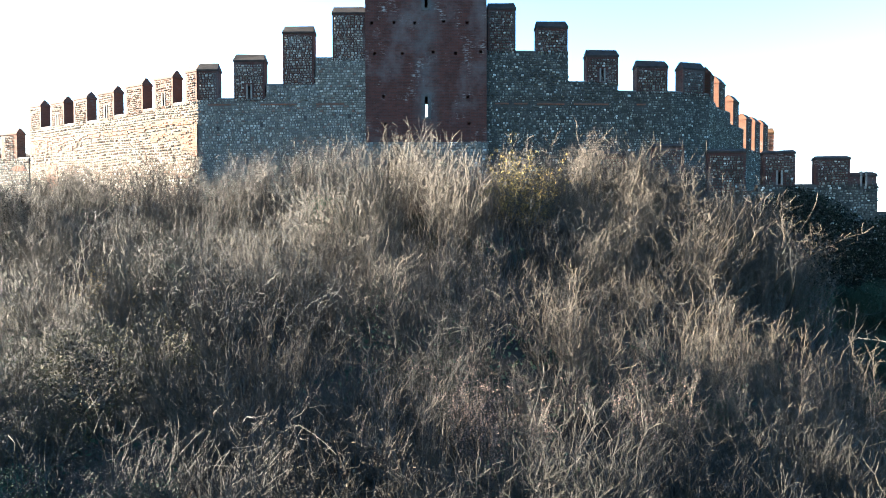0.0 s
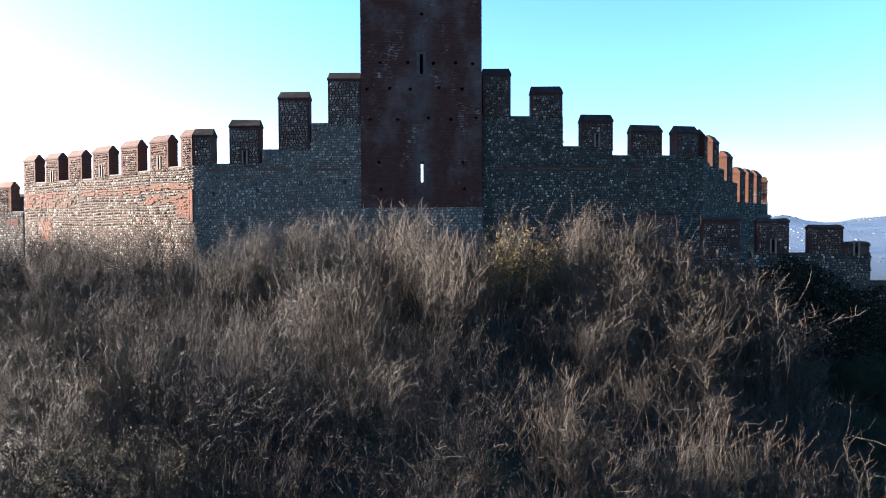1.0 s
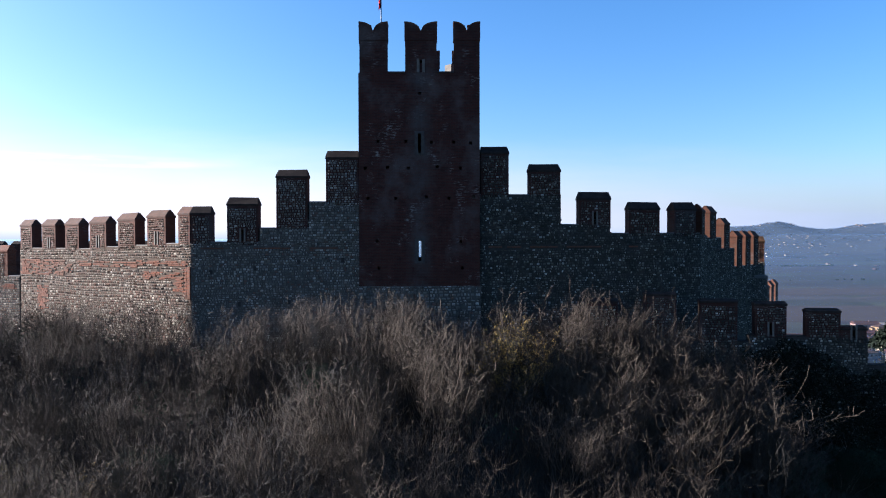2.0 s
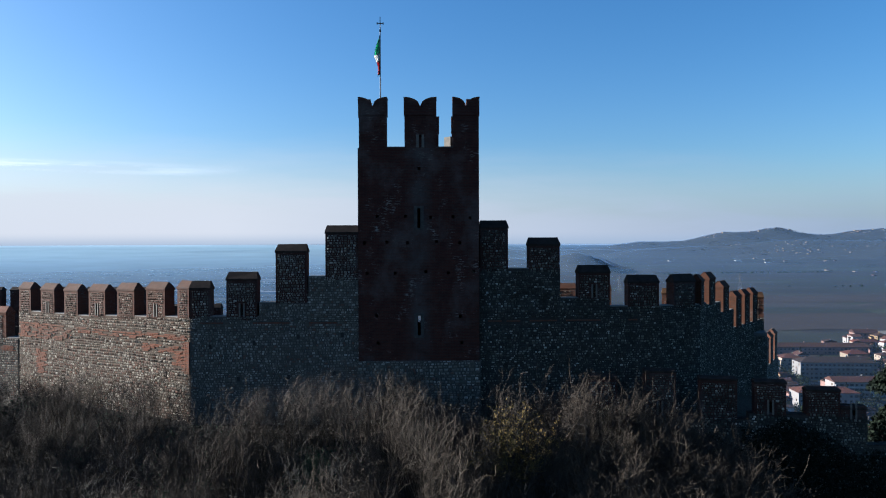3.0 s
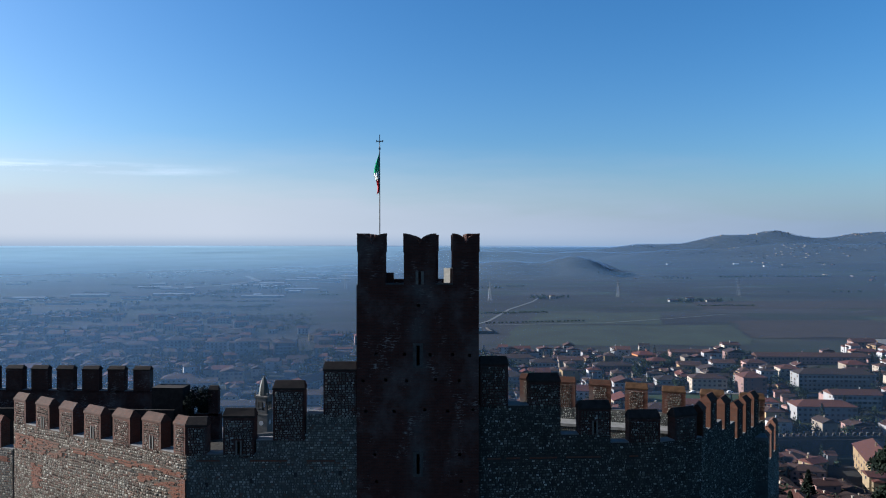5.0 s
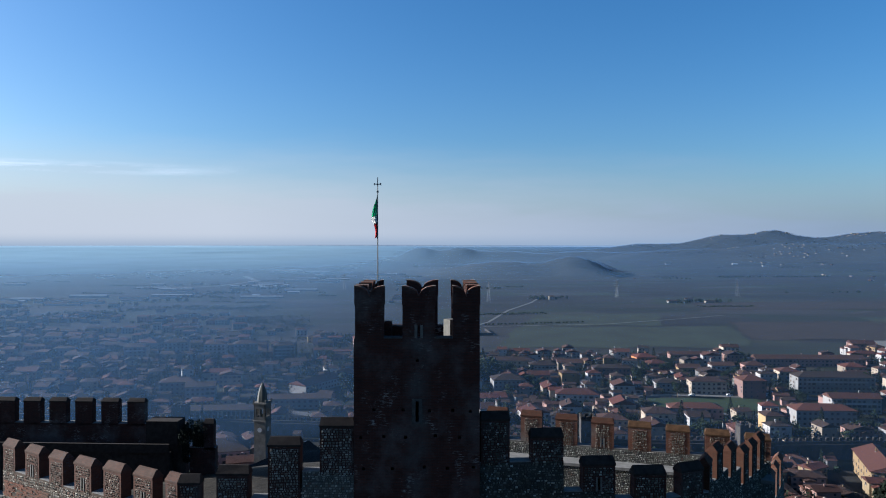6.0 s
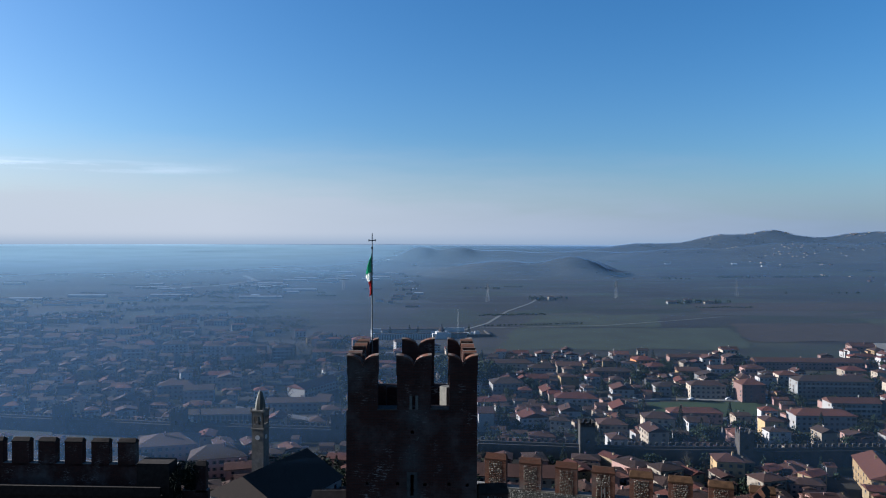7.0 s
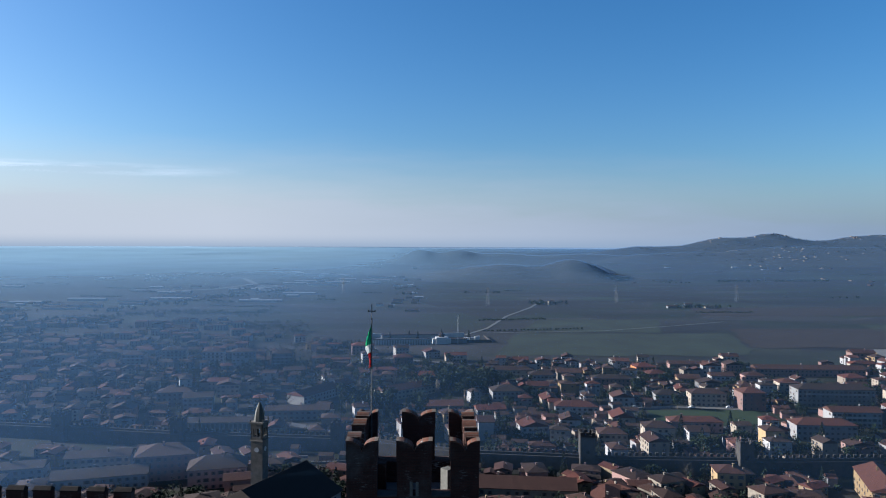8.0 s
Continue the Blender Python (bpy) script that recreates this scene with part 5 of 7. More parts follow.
# ---------------------------------------------------------------- town: landmark buildings
def landmark(label, w, d, storeys, style, plaster, roof, x, y, turn=0.0, **extra):
    house(label, w, d, storeys, style, plaster, roof, (x, y), turn, **extra)
    claim(x, y, max(w, d) * 0.56)
    if w > 26:
        claim(x - w * 0.3, y, d * 0.8), claim(x + w * 0.3, y, d * 0.8)


landmark("long white three-storey block with a red hipped roof", 34, 13, 3, "hip", 0, 0, 226, 406, -4, gap=2.9, seed=1)
landmark("white apartment house with balconies and a red roof", 30, 12, 3, "gable", 0, 0, 262, 436, -4, gap=3.0, balcony=True, seed=2)
landmark("white villa with a low red roof", 15, 11, 3, "hip", 0, 1, 288, 432, -4, gap=3.0, balcony=True, seed=26)
landmark("long brown apartment block with dark tiles", 52, 14, 4, "hip", 4, 3, 280, 490, -4, gap=3.0, balcony=True, seed=3)
landmark("row of joined brick houses with one long red roof", 92, 12, 2, "gable", 2, 1, 322, 600, -3, seed=4, rise=3)
landmark("orange house with red tiles at the edge of the fields", 18, 13, 2, "hip", 5, 2, 183, 612, 8, seed=5)
landmark("long pale terrace of houses with brown tiles", 44, 12, 2, "hip", 1, 1, 62, 596, -4, seed=6)
landmark("cream two-storey house with a brown gabled roof", 20, 12, 2, "gable", 1, 1, 112, 584, -2, seed=7)
landmark("white villa with balconies and a red hipped roof", 28, 13, 2, "hip", 0, 2, 94, 464, -6, balcony=True, seed=8)
landmark("pink townhouse with a stepped gable", 13, 12, 3, "cross", 2, 1, -196, 444, 6, gap=3.0, seed=9)
landmark("pink palazzo with shuttered windows in rows", 25, 15, 3, "hip", 2, 1, -99, 322, 14, gap=3.1, seed=10, rise=4.4)
landmark("grey palazzo with tall windows and a brown hipped roof", 27, 18, 4, "hip", 2, 1, -128, 338, 14, gap=3.0, seed=11, rise=3.6)
claim(-132, 318, 13), claim(-104, 302, 11), claim(-118, 326, 8)
landmark("long low hall with a bright red roof", 58, 16, 2, "gable", 4, 2, -83, 515, 60, seed=12, rise=3)
landmark("long low hall with a red tiled roof", 46, 15, 2, "gable", 1, 2, -22, 520, 40, seed=13, rise=3)
landmark("low red-roofed school wing", 34, 13, 1, "gable", 1, 0, 2, 478, 4, seed=14)
landmark("long pale building with grey roof and rows of windows", 40, 11, 2, "gable", 0, 3, -88, 452, 4, seed=15)
landmark("tall pink apartment house", 16, 14, 4, "hip", 2, 0, 217, 479, 0, seed=16)
landmark("white house beside the sports field", 11, 11, 3, "gable", 0, 1, 147, 391, -5, seed=17)
landmark("cream house with brown tiles near the town wall", 17, 12, 3, "hip", 1, 1, 128, 400, -5, seed=18, balcony=True)
landmark("long house with a row of windows beside the sports field", 31, 11, 2, "hip", 2, 0, 158, 424, -4, seed=19)
landmark("sunlit yellow row house inside the town wall", 16, 34, 3, "cross", 3, 0, 196, 304, -20, seed=20)
landmark("very long house with a red roof below the castle", 44, 12, 2, "gable", 1, 0, 36, 290, -6, seed=22, rise=3.4)
landmark("ochre corner house below the castle", 12, 11, 3, "hip", 3, 0, 133, 316, -8, seed=23)
landmark("red farm building at the edge of the town", 22, 14, 2, "gable", 2, 0, 424, 690, -8, seed=24)
landmark("long farm shed with a red roof", 40, 14, 2, "gable", 1, 0, 446, 650, 70, seed=25)
for k in range(5):
    landmark("pale apartment block with balconies", 19 + 2 * (k % 2), 13, 4 + k % 2, "hip", 0, 1, -272 + 33 * k, 636 + 9 * (k % 3), 8 + 6 * (k % 2), gap=3.2, balcony=True, seed=30 + k)

landmark("large pink house with a red hipped roof before the cemetery", 22, 13, 3, "hip", 2, 2, -74, 716, 10, seed=71)
landmark("white three-storey house with a flat gable", 13, 12, 3, "gable", 0, 1, -34, 700, 16, gap=3, seed=72)
landmark("white house with a red roof near the cemetery", 15, 12, 2, "cross", 0, 2, -4, 694, 20, gap=3, seed=73)
landmark("white house with a dark roof facing the fields", 15, 11, 3, "hip", 0, 1, -62, 664, 14, gap=3, seed=74)
landmark("red-roofed pink house beside the halls", 18, 12, 2, "hip", 2, 2, -30, 660, 8, gap=3, seed=75)
landmark("cream house with a red roof at the edge of the fields", 20, 11, 2, "gable", 1, 2, 20, 672, 6, gap=3, seed=76)
landmark("stone farmstead with a low brown roof among bare trees", 20, 9, 1, "gable", 4, 1, 418, 1222, 5, gap=5, seed=61, group="farmsteads")
landmark("small stone barn with a brown roof", 12, 8, 2, "gable", 4, 3, 447, 1228, -8, gap=5, seed=62, group="farmsteads")
landmark("low farm shed with a grey roof", 16, 7, 1, "gable", 1, 3, 480, 1216, 3, gap=5, seed=63, group="farmsteads")
landmark("pale farmhouse beside the winding lane", 11, 9, 2, "hip", 1, 1, 214, 1284, 5, gap=4, seed=64, group="farmsteads")

for look_of, w, d, st, style, pl, rf, x, y, turn in (
        ("white villa with a broad brown hipped roof", 22, 12, 2, "hip", 0, 1, 88, 573, -4), ("long brown-pink row house with a grey tiled roof", 32, 11, 2, "hip", 2, 3, 142, 558, -3),
        ("pink house with a red hipped roof", 16, 12, 2, "hip", 2, 2, 184, 580, 6), ("ochre house with a brown gabled roof", 17, 12, 2, "gable", 3, 1, 203, 559, -6),
        ("brick row of gabled houses at the edge of the fields", 28, 11, 2, "gable", 2, 1, 224, 625, -3), ("small white gabled house in a garden", 12, 12, 2, "cross", 0, 1, 83, 429, -4),
        ("white house with a bright red gabled roof", 16, 13, 2, "cross", 0, 2, 58, 414, 8), ("large pale house with a dark hipped roof", 22, 15, 3, "hip", 4, 3, 51, 499, 6),
        ("low house with a red roof behind trees", 19, 11, 1, "gable", 4, 2, 37, 467, 8), ("white gabled house with a red roof", 15, 13, 2, "cross", 0, 0, 132, 492, -3),
        ("house with cascading red roofs", 14, 15, 2, "cross", 1, 2, 117, 436, -5), ("cream house with a brown hipped roof by the wall", 16, 12, 2, "hip", 1, 1, 101, 398, -5),
        ("pale house with a grey gabled roof", 17, 12, 2, "hip", 4, 3, 166, 500, -4), ("three-storey cream house with a brown hipped roof", 24, 12, 3, "hip", 1, 1, 191, 490, -4),
        ("grey-white house with a pale gable", 18, 11, 2, "cross", 4, 3, 213, 541, -4), ("white two-storey house with a brown roof", 18, 11, 2, "gable", 0, 1, 234, 569, -4),
        ("tall gabled house with brown tiles", 14, 12, 3, "cross", 2, 1, 259, 606, -4), ("pink house with a red hipped roof", 17, 12, 2, "hip", 2, 0, 261, 570, -4),
        ("cream house with a red hipped roof", 15, 12, 3, "hip", 1, 0, 267, 527, -6), ("house with a low red hipped roof", 17, 13, 2, "hip", 1, 2, 338, 562, -4),
        ("long low house with a dark tiled roof", 40, 13, 2, "gable", 4, 3, -152, 322, 16), ("long pale house with a brown roof", 30, 11, 2, "gable", 1, 1, -168, 354, 12),
        ("white house with a grey roof", 20, 11, 2, "gable", 0, 3, -196, 336, 14), ("white house with a low brown roof beyond the wall", 24, 12, 3, "hip", 0, 1, -181, 492, 10),
        ("white house with a glinting grey roof", 19, 12, 3, "gable", 0, 3, -160, 476, 12), ("pale house with a brown gabled roof", 16, 11, 3, "cross", 1, 1, -152, 518, 8)):
    landmark(look_of, w, d, st, style, pl, rf, x, y, turn, gap=3.1, seed=80 + w + d, wing=(1, 6.0, 7.5, 1) if w < 18 and d > 11 else None)

# arcaded building along the wall
x, y = -124, 420
arc = thing("arcaded_building", "long low building with a white colonnade and greenish roof", "building", "", "", (x, y, ground_z(x, y)), 3)
claim(x - 14, y, 14), claim(x + 14, y, 14), claim(x, y, 14)
bm = bmesh.new()
box(bm, -26, 26, 0, 9, -1, 6.4)
part("wall", bm, PLASTERS[4], arc)
part("roof", roof_mesh(53, 12, 7.2, "gable", 2.0), ROOFS[3], arc)
bm = bmesh.new()
box(bm, -26, 26, -2.4, -0.01, 5.4, 7.0)
part("cornice", bm, MARBLE, arc)
for k in range(20):
    bm = bmesh.new()
    box(bm, -25.6 + 2.65 * k, -24.9 + 2.65 * k, -2.2, -1.6, -1, 5.4)
    part("column", bm, MARBLE, arc)

# church and bell tower
x, y = -56, 249
church = thing("church", "large church with a dark tiled gable roof", "church", "", "", (x, y, -76), 64)
claim(x, y, 18), claim(x + 8, y + 16, 12), claim(x - 8, y - 16, 12)
bm = bmesh.new()
box(bm, -17, 17, -16, 16, -6, 7.6)
part("wall", bm, PLASTERS[4], church)
part("roof", roof_mesh(34, 32, 7.8, "gable", 8.6, 0.8), ROOFS[3], church)
for k in range(5):
    bm = bmesh.new()
    box(bm, -14 + 6.6 * k, -12.6 + 6.6 * k, -16.06, -15.9, 3.0, 6.4)
    part("window", bm, PANE, church)

x, y, zb = -65.8, 265, -37.6
bell = thing("bell_tower", "tall pale stone bell tower with an octagonal pointed spire", "bell tower", "", "", (x, y, 0), -12)
claim(x, y, 5)
bm = bmesh.new()
box(bm, -2.35, 2.35, -2.35, 2.35, -80, zb - 14.5)
part("shaft", bm, BELL_STONE, bell)
bm = bmesh.new()
box(bm, -2.65, 2.65, -2.65, 2.65, zb - 14.5, zb - 14.0)
part("cornice", bm, BELL_STONE, bell)
bm = bmesh.new()
for ang in range(4):
    m = Matrix.Rotation(ang * math.pi / 2, 4, "Z")
    n0 = len(bm.verts)
    zs = [zb - 14.0, zb - 12.6, zb - 9.6, zb - 7.9]
    plate(bm, [-2.35, -1.35, -0.18, 0.18, 1.35, 2.35], zs, lambda u, z: not (zs[1] < z < zs[2] and 0.18 < abs(u) < 1.35), -2.35, -1.8)
    bm.verts.ensure_lookup_table()
    bmesh.ops.transform(bm, matrix=m, verts=bm.verts[n0:])
part("belfry", bm, BELL_STONE, bell, "belfry with paired round openings")
for ang in range(4):
    bm = bmesh.new()
    bmesh.ops.create_cone(bm, cap_ends=True, segments=16, radius1=0.9, radius2=0.9, depth=0.08, matrix=pose(0, 0, 0, 0, 0, 90 * ang) @ pose(0, -2.38, zb - 17.5, 90))
    part("clock_face", bm, MARBLE, bell, "white round clock face")
bm = bmesh.new()
box(bm, -2.75, 2.75, -2.75, 2.75, zb - 7.9, zb - 7.3)
for sx in (-1, 1):
    for sy in (-1, 1):
        box(bm, sx * 2.4 - 0.2, sx * 2.4 + 0.2, sy * 2.4 - 0.2, sy * 2.4 + 0.2, zb - 7.3, zb - 6.2)
part("parapet", bm, BELL_STONE, bell)
bm = bmesh.new()
rings = []
for k in range(9):
    s = k / 8
    r, z = 1.9 * math.cos(s * math.pi / 2) ** 0.75 + 0.02, zb - 7.3 + 7.3 * s
    rings.append([bm.verts.new((r * math.cos(a * math.pi / 4 + 0.39), r * math.sin(a * math.pi / 4 + 0.39), z)) for a in range(8)])
for a, b in zip(rings, rings[1:]):
    for k in range(8):
        bm.faces.new((a[k], a[(k + 1) % 8], b[(k + 1) % 8], b[k]))
part("spire", bm, COPPER, bell, "ribbed octagonal spire")
bm = bmesh.new()
box(bm, -0.05, 0.05, -0.05, 0.05, zb - 0.2, zb + 2.2)
part("finial", bm, IRON, bell)


# ---------------------------------------------------------------- town wall
bm = bmesh.new()
box(bm, -0.75, 0.75, -0.4, 0.4, 0, 1.6)
bmesh.ops.bevel(bm, geom=bm.edges[:], offset=0.06, segments=1, affect="EDGES")
TOWN_MERLON = mesh_of("merlon", bm, OLD_WALL)
line = [(-300, 417), (-212.8, 403), (-141.5, 390), (-52, 380), (22, 349), (74, 342), (150, 339), (218, 341), (300, 346)]
for (xa, ya), (xb, yb) in zip(line, line[1:]):
    n = math.hypot(xb - xa, yb - ya)
    za = (ground_z(xa, ya) + ground_z(xb, yb)) / 2
    w = thing("town_wall", "old battlemented town wall of weathered stone", "town wall", "town walls", "structure", (xa, ya, za), math.degrees(math.atan2(yb - ya, xb - xa)))
    bm = bmesh.new()
    box(bm, 0, n, -0.9, 0.9, -4, 8.6)
    box(bm, 0, n, -1.9, -0.905, -4, 7.4)
    part("masonry", bm, OLD_WALL, w)
    count = int(n / 3.3)
    for k in range(count):
        part("merlon", TOWN_MERLON, None, w, "", "", pose((k + 0.5) * n / count, 0.45, 8.6))
    for k in range(int(n / 6)):
        claim(xa + (xb - xa) * k * 6 / n, ya + (yb - ya) * k * 6 / n, 4)
for k, (x, y, h, s) in enumerate(((-212.8, 403, 15.5, 7.5), (-141.5, 390, 15.5, 7.0), (-52, 380, 15, 7), (74, 341.5, 19, 7), (150, 338.5, 16.5, 6.5), (232, 341, 15, 7))):
    tw = thing("wall_tower", "square battlemented tower in the old town wall", "tower", "town wall towers", "", (x, y - 1.5, ground_z(x, y)), -4)
    bm = bmesh.new()
    plate(bm, [-s / 2, -1.0, 1.0, s / 2], [-4, h * 0.55, h * 0.55 + 2.2, h], lambda u, z: not (abs(u) < 1.0 and h * 0.55 < z < h * 0.55 + 2.2), -s / 2, -s / 2 + 0.8)
    box(bm, -s / 2, -s / 2 + 0.8, -s / 2 + 0.803, s / 2 - 0.803, -4, h)
    box(bm, s / 2 - 0.8, s / 2, -s / 2 + 0.803, s / 2 - 0.803, -4, h)
    box(bm, -s / 2, s / 2, s / 2 - 0.8, s / 2, -4, h)
    box(bm, -s / 2 + 0.81, s / 2 - 0.81, -s / 2 + 0.81, s / 2 - 0.81, h - 1.2, h - 1.0)
    part("masonry", bm, OLD_WALL, tw)
    for side in range(4):
        for u in (-s / 2 + 0.75, 0, s / 2 - 0.75):
            part("merlon", TOWN_MERLON, None, tw, "", "", pose(0, 0, 0, 0, 0, 90 * side) @ pose(u * (0.99 if side % 2 else 1), -s / 2 + 0.4, h + 0.003 * side))
    claim(x, y, 7)

# ---------------------------------------------------------------- sports field, roads, fields
def strip(name, label, category, pts, width, mat, lift=0.25, kind="structure"):
    """A flat band along a line over the ground."""
    bm = bmesh.new()
    left, right = [], []
    dense = []
    for a, b in zip(pts, pts[1:]):
        n = max(1, int(math.hypot(b[0] - a[0], b[1] - a[1]) / 15))
        dense += [(a[0] + (b[0] - a[0]) * k / n, a[1] + (b[1] - a[1]) * k / n) for k in range(n)]
    dense.append(pts[-1])
    for k, (x, y) in enumerate(dense):
        a, b = dense[max(k - 1, 0)], dense[min(k + 1, len(dense) - 1)]
        d = Vector((b[0] - a[0], b[1] - a[1], 0)).normalized()
        s = Vector((-d.y, d.x, 0)) * width / 2
        for side, where in ((s, left), (-s, right)):
            where.append(bm.verts.new((x + side.x, y + side.y, ground_z(x + side.x, y + side.y) + lift)))
    for k in range(len(dense) - 1):
        bm.faces.new((right[k], right[k + 1], left[k + 1], left[k]))
    return solid(name, bm, mat, label, category, "", kind)


def patch(name, label, category, x0, x1, y0, y1, mat, lift=0.2, skew=0.0, wild=0.0):
    bm = bmesh.new()
    nx, ny = max(2, int((x1 - x0) / 10)), max(2, int((y1 - y0) / 10))
    g = {}
    for i in range(nx + 1):
        for j in range(ny + 1):
            y = y0 + (y1 - y0) * j / ny
            x = x0 + (x1 - x0) * i / nx + skew * (y - y0) + wild * noise.noise((y * 0.03, i / nx, 2))
            y += wild * noise.noise((x * 0.02, j / ny, 6))
            g[i, j] = bm.verts.new((x, y, ground_z(x, y) + lift))
    for i in range(nx):
        for j in range(ny):
            bm.faces.new((g[i, j], g[i + 1, j], g[i + 1, j + 1], g[i, j + 1]))
    return solid(name, bm, mat, label, category, "", "structure")


patch("sports_field", "mown green sports field among the houses", "sports field", 140, 214, 436, 474, TURF, 0.3, 0.12)
for x in (150, 170, 190, 210):
    claim(x, 447, 13), claim(x + 4, 462, 13)
patch("meadow", "green winter meadow beyond the town", "meadow", 60, 330, 705, 880, MEADOW, 0.3, 0.25, 9.0)
patch("meadow", "pale green field beside the lane", "meadow", 110, 290, 890, 1040, MEADOW, 0.3, 0.3, 9.0)
patch("field", "ploughed brown field beyond the meadow", "field", 345, 560, 760, 930, PLOUGHED, 0.3, 0.3, 9.0)
patch("field", "long ploughed field in the plain", "field", 420, 900, 1090, 1230, PLOUGHED, 0.3, 0.2, 9.0)
patch("meadow", "dull green field in the plain", "meadow", 560, 850, 830, 990, MEADOW, 0.3, 0.25, 9.0)
patch("parking", "asphalt car park near the town wall", "car park", 178, 196, 396, 432, ASPHALT, 0.3)
strip("lane", "pale lane winding across the fields", "road", [(36, 860), (70, 930), (112, 1085), (168, 1225), (190, 1300)], 4.5, GRAVEL, 0.5)
strip("lane", "pale field track with a hedge", "road", [(60, 880), (220, 905), (330, 960), (420, 1010)], 2.5, GRAVEL, 0.55)
for k in range(3):
    strip("terrace", "pale grassy terrace edge at the foot of the hill", "terrace", [(10 + 25 * k, 1985 - 38 * k), (140, 1978 - 38 * k), (285 - 12 * k, 1970 - 38 * k)], 4, GRAVEL, 0.6)
patch("yard", "pale gravel yard of a farm beside the fields", "yard", 452, 505, 690, 750, GRAVEL, 0.35, 0.2)
strip("road", "pale farm road leading out to the fields", "road", [(398, 612), (430, 676), (462, 724)], 6, GRAVEL, 0.45)
strip("road", "far pale road bending over the plain", "road", [(-560, 2050), (-470, 1830), (-520, 1640), (-640, 1560)], 16, GRAVEL, 0.6)
strip("road", "asphalt road along the town wall", "road", [(-60, 402), (30, 366), (80, 358), (160, 356), (240, 360), (330, 372)], 8, GRAVEL, 0.4)
strip("road", "asphalt street through the new quarter", "road", [(60, 420), (104, 500), (120, 560), (140, 640)], 7, ASPHALT, 0.4)
strip("road", "asphalt street past the sports field", "road", [(104, 486), (180, 482), (260, 470), (350, 462)], 7, GRAVEL, 0.45)
strip("road", "asphalt street between the villas", "road", [(30, 545), (120, 548), (240, 545), (380, 548)], 6, ASPHALT, 0.4)
strip("road", "road at the edge of the town towards the fields", "road", [(-60, 690), (60, 640), (200, 640), (420, 640)], 7, ASPHALT, 0.4)
strip("road", "street into the left quarter", "road", [(-60, 420), (-150, 470), (-260, 560), (-330, 700)], 7, ASPHALT, 0.4)

# cemetery beyond the town
x, y = 0, 800
cem = thing("cemetery", "walled white cemetery with columned galleries and a domed chapel", "cemetery", "", "", (x, y, ground_z(x, y)), 6)
claim(-40, 795, 30), claim(0, 800, 40), claim(40, 805, 30)
bm = bmesh.new()
box(bm, -72, -6, -14, -13, -1, 5.4)
part("gallery_wall", bm, PLASTERS[4], cem)
for k in range(23):
    bm = bmesh.new()
    box(bm, -71.5 + 2.9 * k, -70.0 + 2.9 * k, -17, -16, -1, 5.6)
    part("column", bm, MARBLE, cem)
bm = bmesh.new()
box(bm, -72, -6, -17.3, -12.9, 6.2, 6.8)
part("gallery_roof", bm, ROOFS[3], cem)
bm = bmesh.new()
box(bm, -72, -6, -17.2, -16.1, 5.603, 6.2)
part("cornice", bm, MARBLE, cem)
bm = bmesh.new()
box(bm, -60, 8, 17.1, 34, -1, 6.6)
part("rear_gallery", bm, PLASTERS[4], cem)
bm = bmesh.new()
box(bm, -61, 9, 16.4, 35, 6.604, 7.3)
part("rear_roof", bm, ROOFS[3], cem)
bm = bmesh.new()
box(bm, -72, 40, 42, 43, -1, 5.0)
box(bm, -73, -72, -14, 42, -1, 5)
part("boundary_wall", bm, MARBLE, cem)
bm = bmesh.new()
box(bm, 64, 65, -6, 42, -1, 2.2)
box(bm, 36, 64, -7, -6, -1, 3.2)
part("boundary_wall", bm, OLD_WALL, cem, "dark weathered stone wall")
bm = bmesh.new()
box(bm, 16, 36, -7, -1, -1, 4.2)
part("side_chapel", bm, PLASTERS[4], cem)
bm = bmesh.new()
box(bm, 15.5, 36.5, -7.6, -0.4, 4.204, 4.8)
part("side_roof", bm, ROOFS[1], cem)
bm = bmesh.new()
box(bm, 0, 13, -16, -4, -1, 7.4)
box(bm, -4, 17, -13, -7, -1, 5.4)
chap = part("chapel", bm, MARBLE, cem)
bm = bmesh.new()
bmesh.ops.create_cone(bm, cap_ends=True, segments=12, radius1=3.4, radius2=3.2, depth=2.4, matrix=Matrix.Translation((6.5, -10, 8.6)))
bmesh.ops.create_cone(bm, cap_ends=True, segments=12, radius1=4.0, radius2=0.2, depth=3.4, matrix=Matrix.Translation((6.5, -10, 11.5)))
part("dome", bm, ROOFS[1], chap, "brown pointed dome of the chapel")
crng = random.Random(8)
for k in range(22):
    bm = bmesh.new()
    cx, cy, s = crng.uniform(-66, 58), crng.uniform(-8, 38), crng.uniform(2.5, 5)
    box(bm, cx - s, cx + s, cy - 2, cy + 2, -0.5, crng.uniform(2.5, 4.5))
    part("tomb", bm, MARBLE, cem)


# ---------------------------------------------------------------- town: rows of houses
PROTOS = []
prng = random.Random(19)
LOOKS = [("white", 0, "brown", 1), ("cream", 1, "terracotta", 0), ("white", 0, "red", 2), ("pink", 2, "brown", 1), ("cream", 1, "brown", 1), ("ochre", 3, "terracotta", 0),
         ("white", 0, "grey brown", 3), ("white", 0, "terracotta", 0), ("pink", 2, "terracotta", 0), ("cream", 1, "grey brown", 3), ("white", 0, "brown", 1), ("white", 0, "terracotta", 0), ("ochre", 3, "brown", 1), ("cream", 1, "red", 2)]
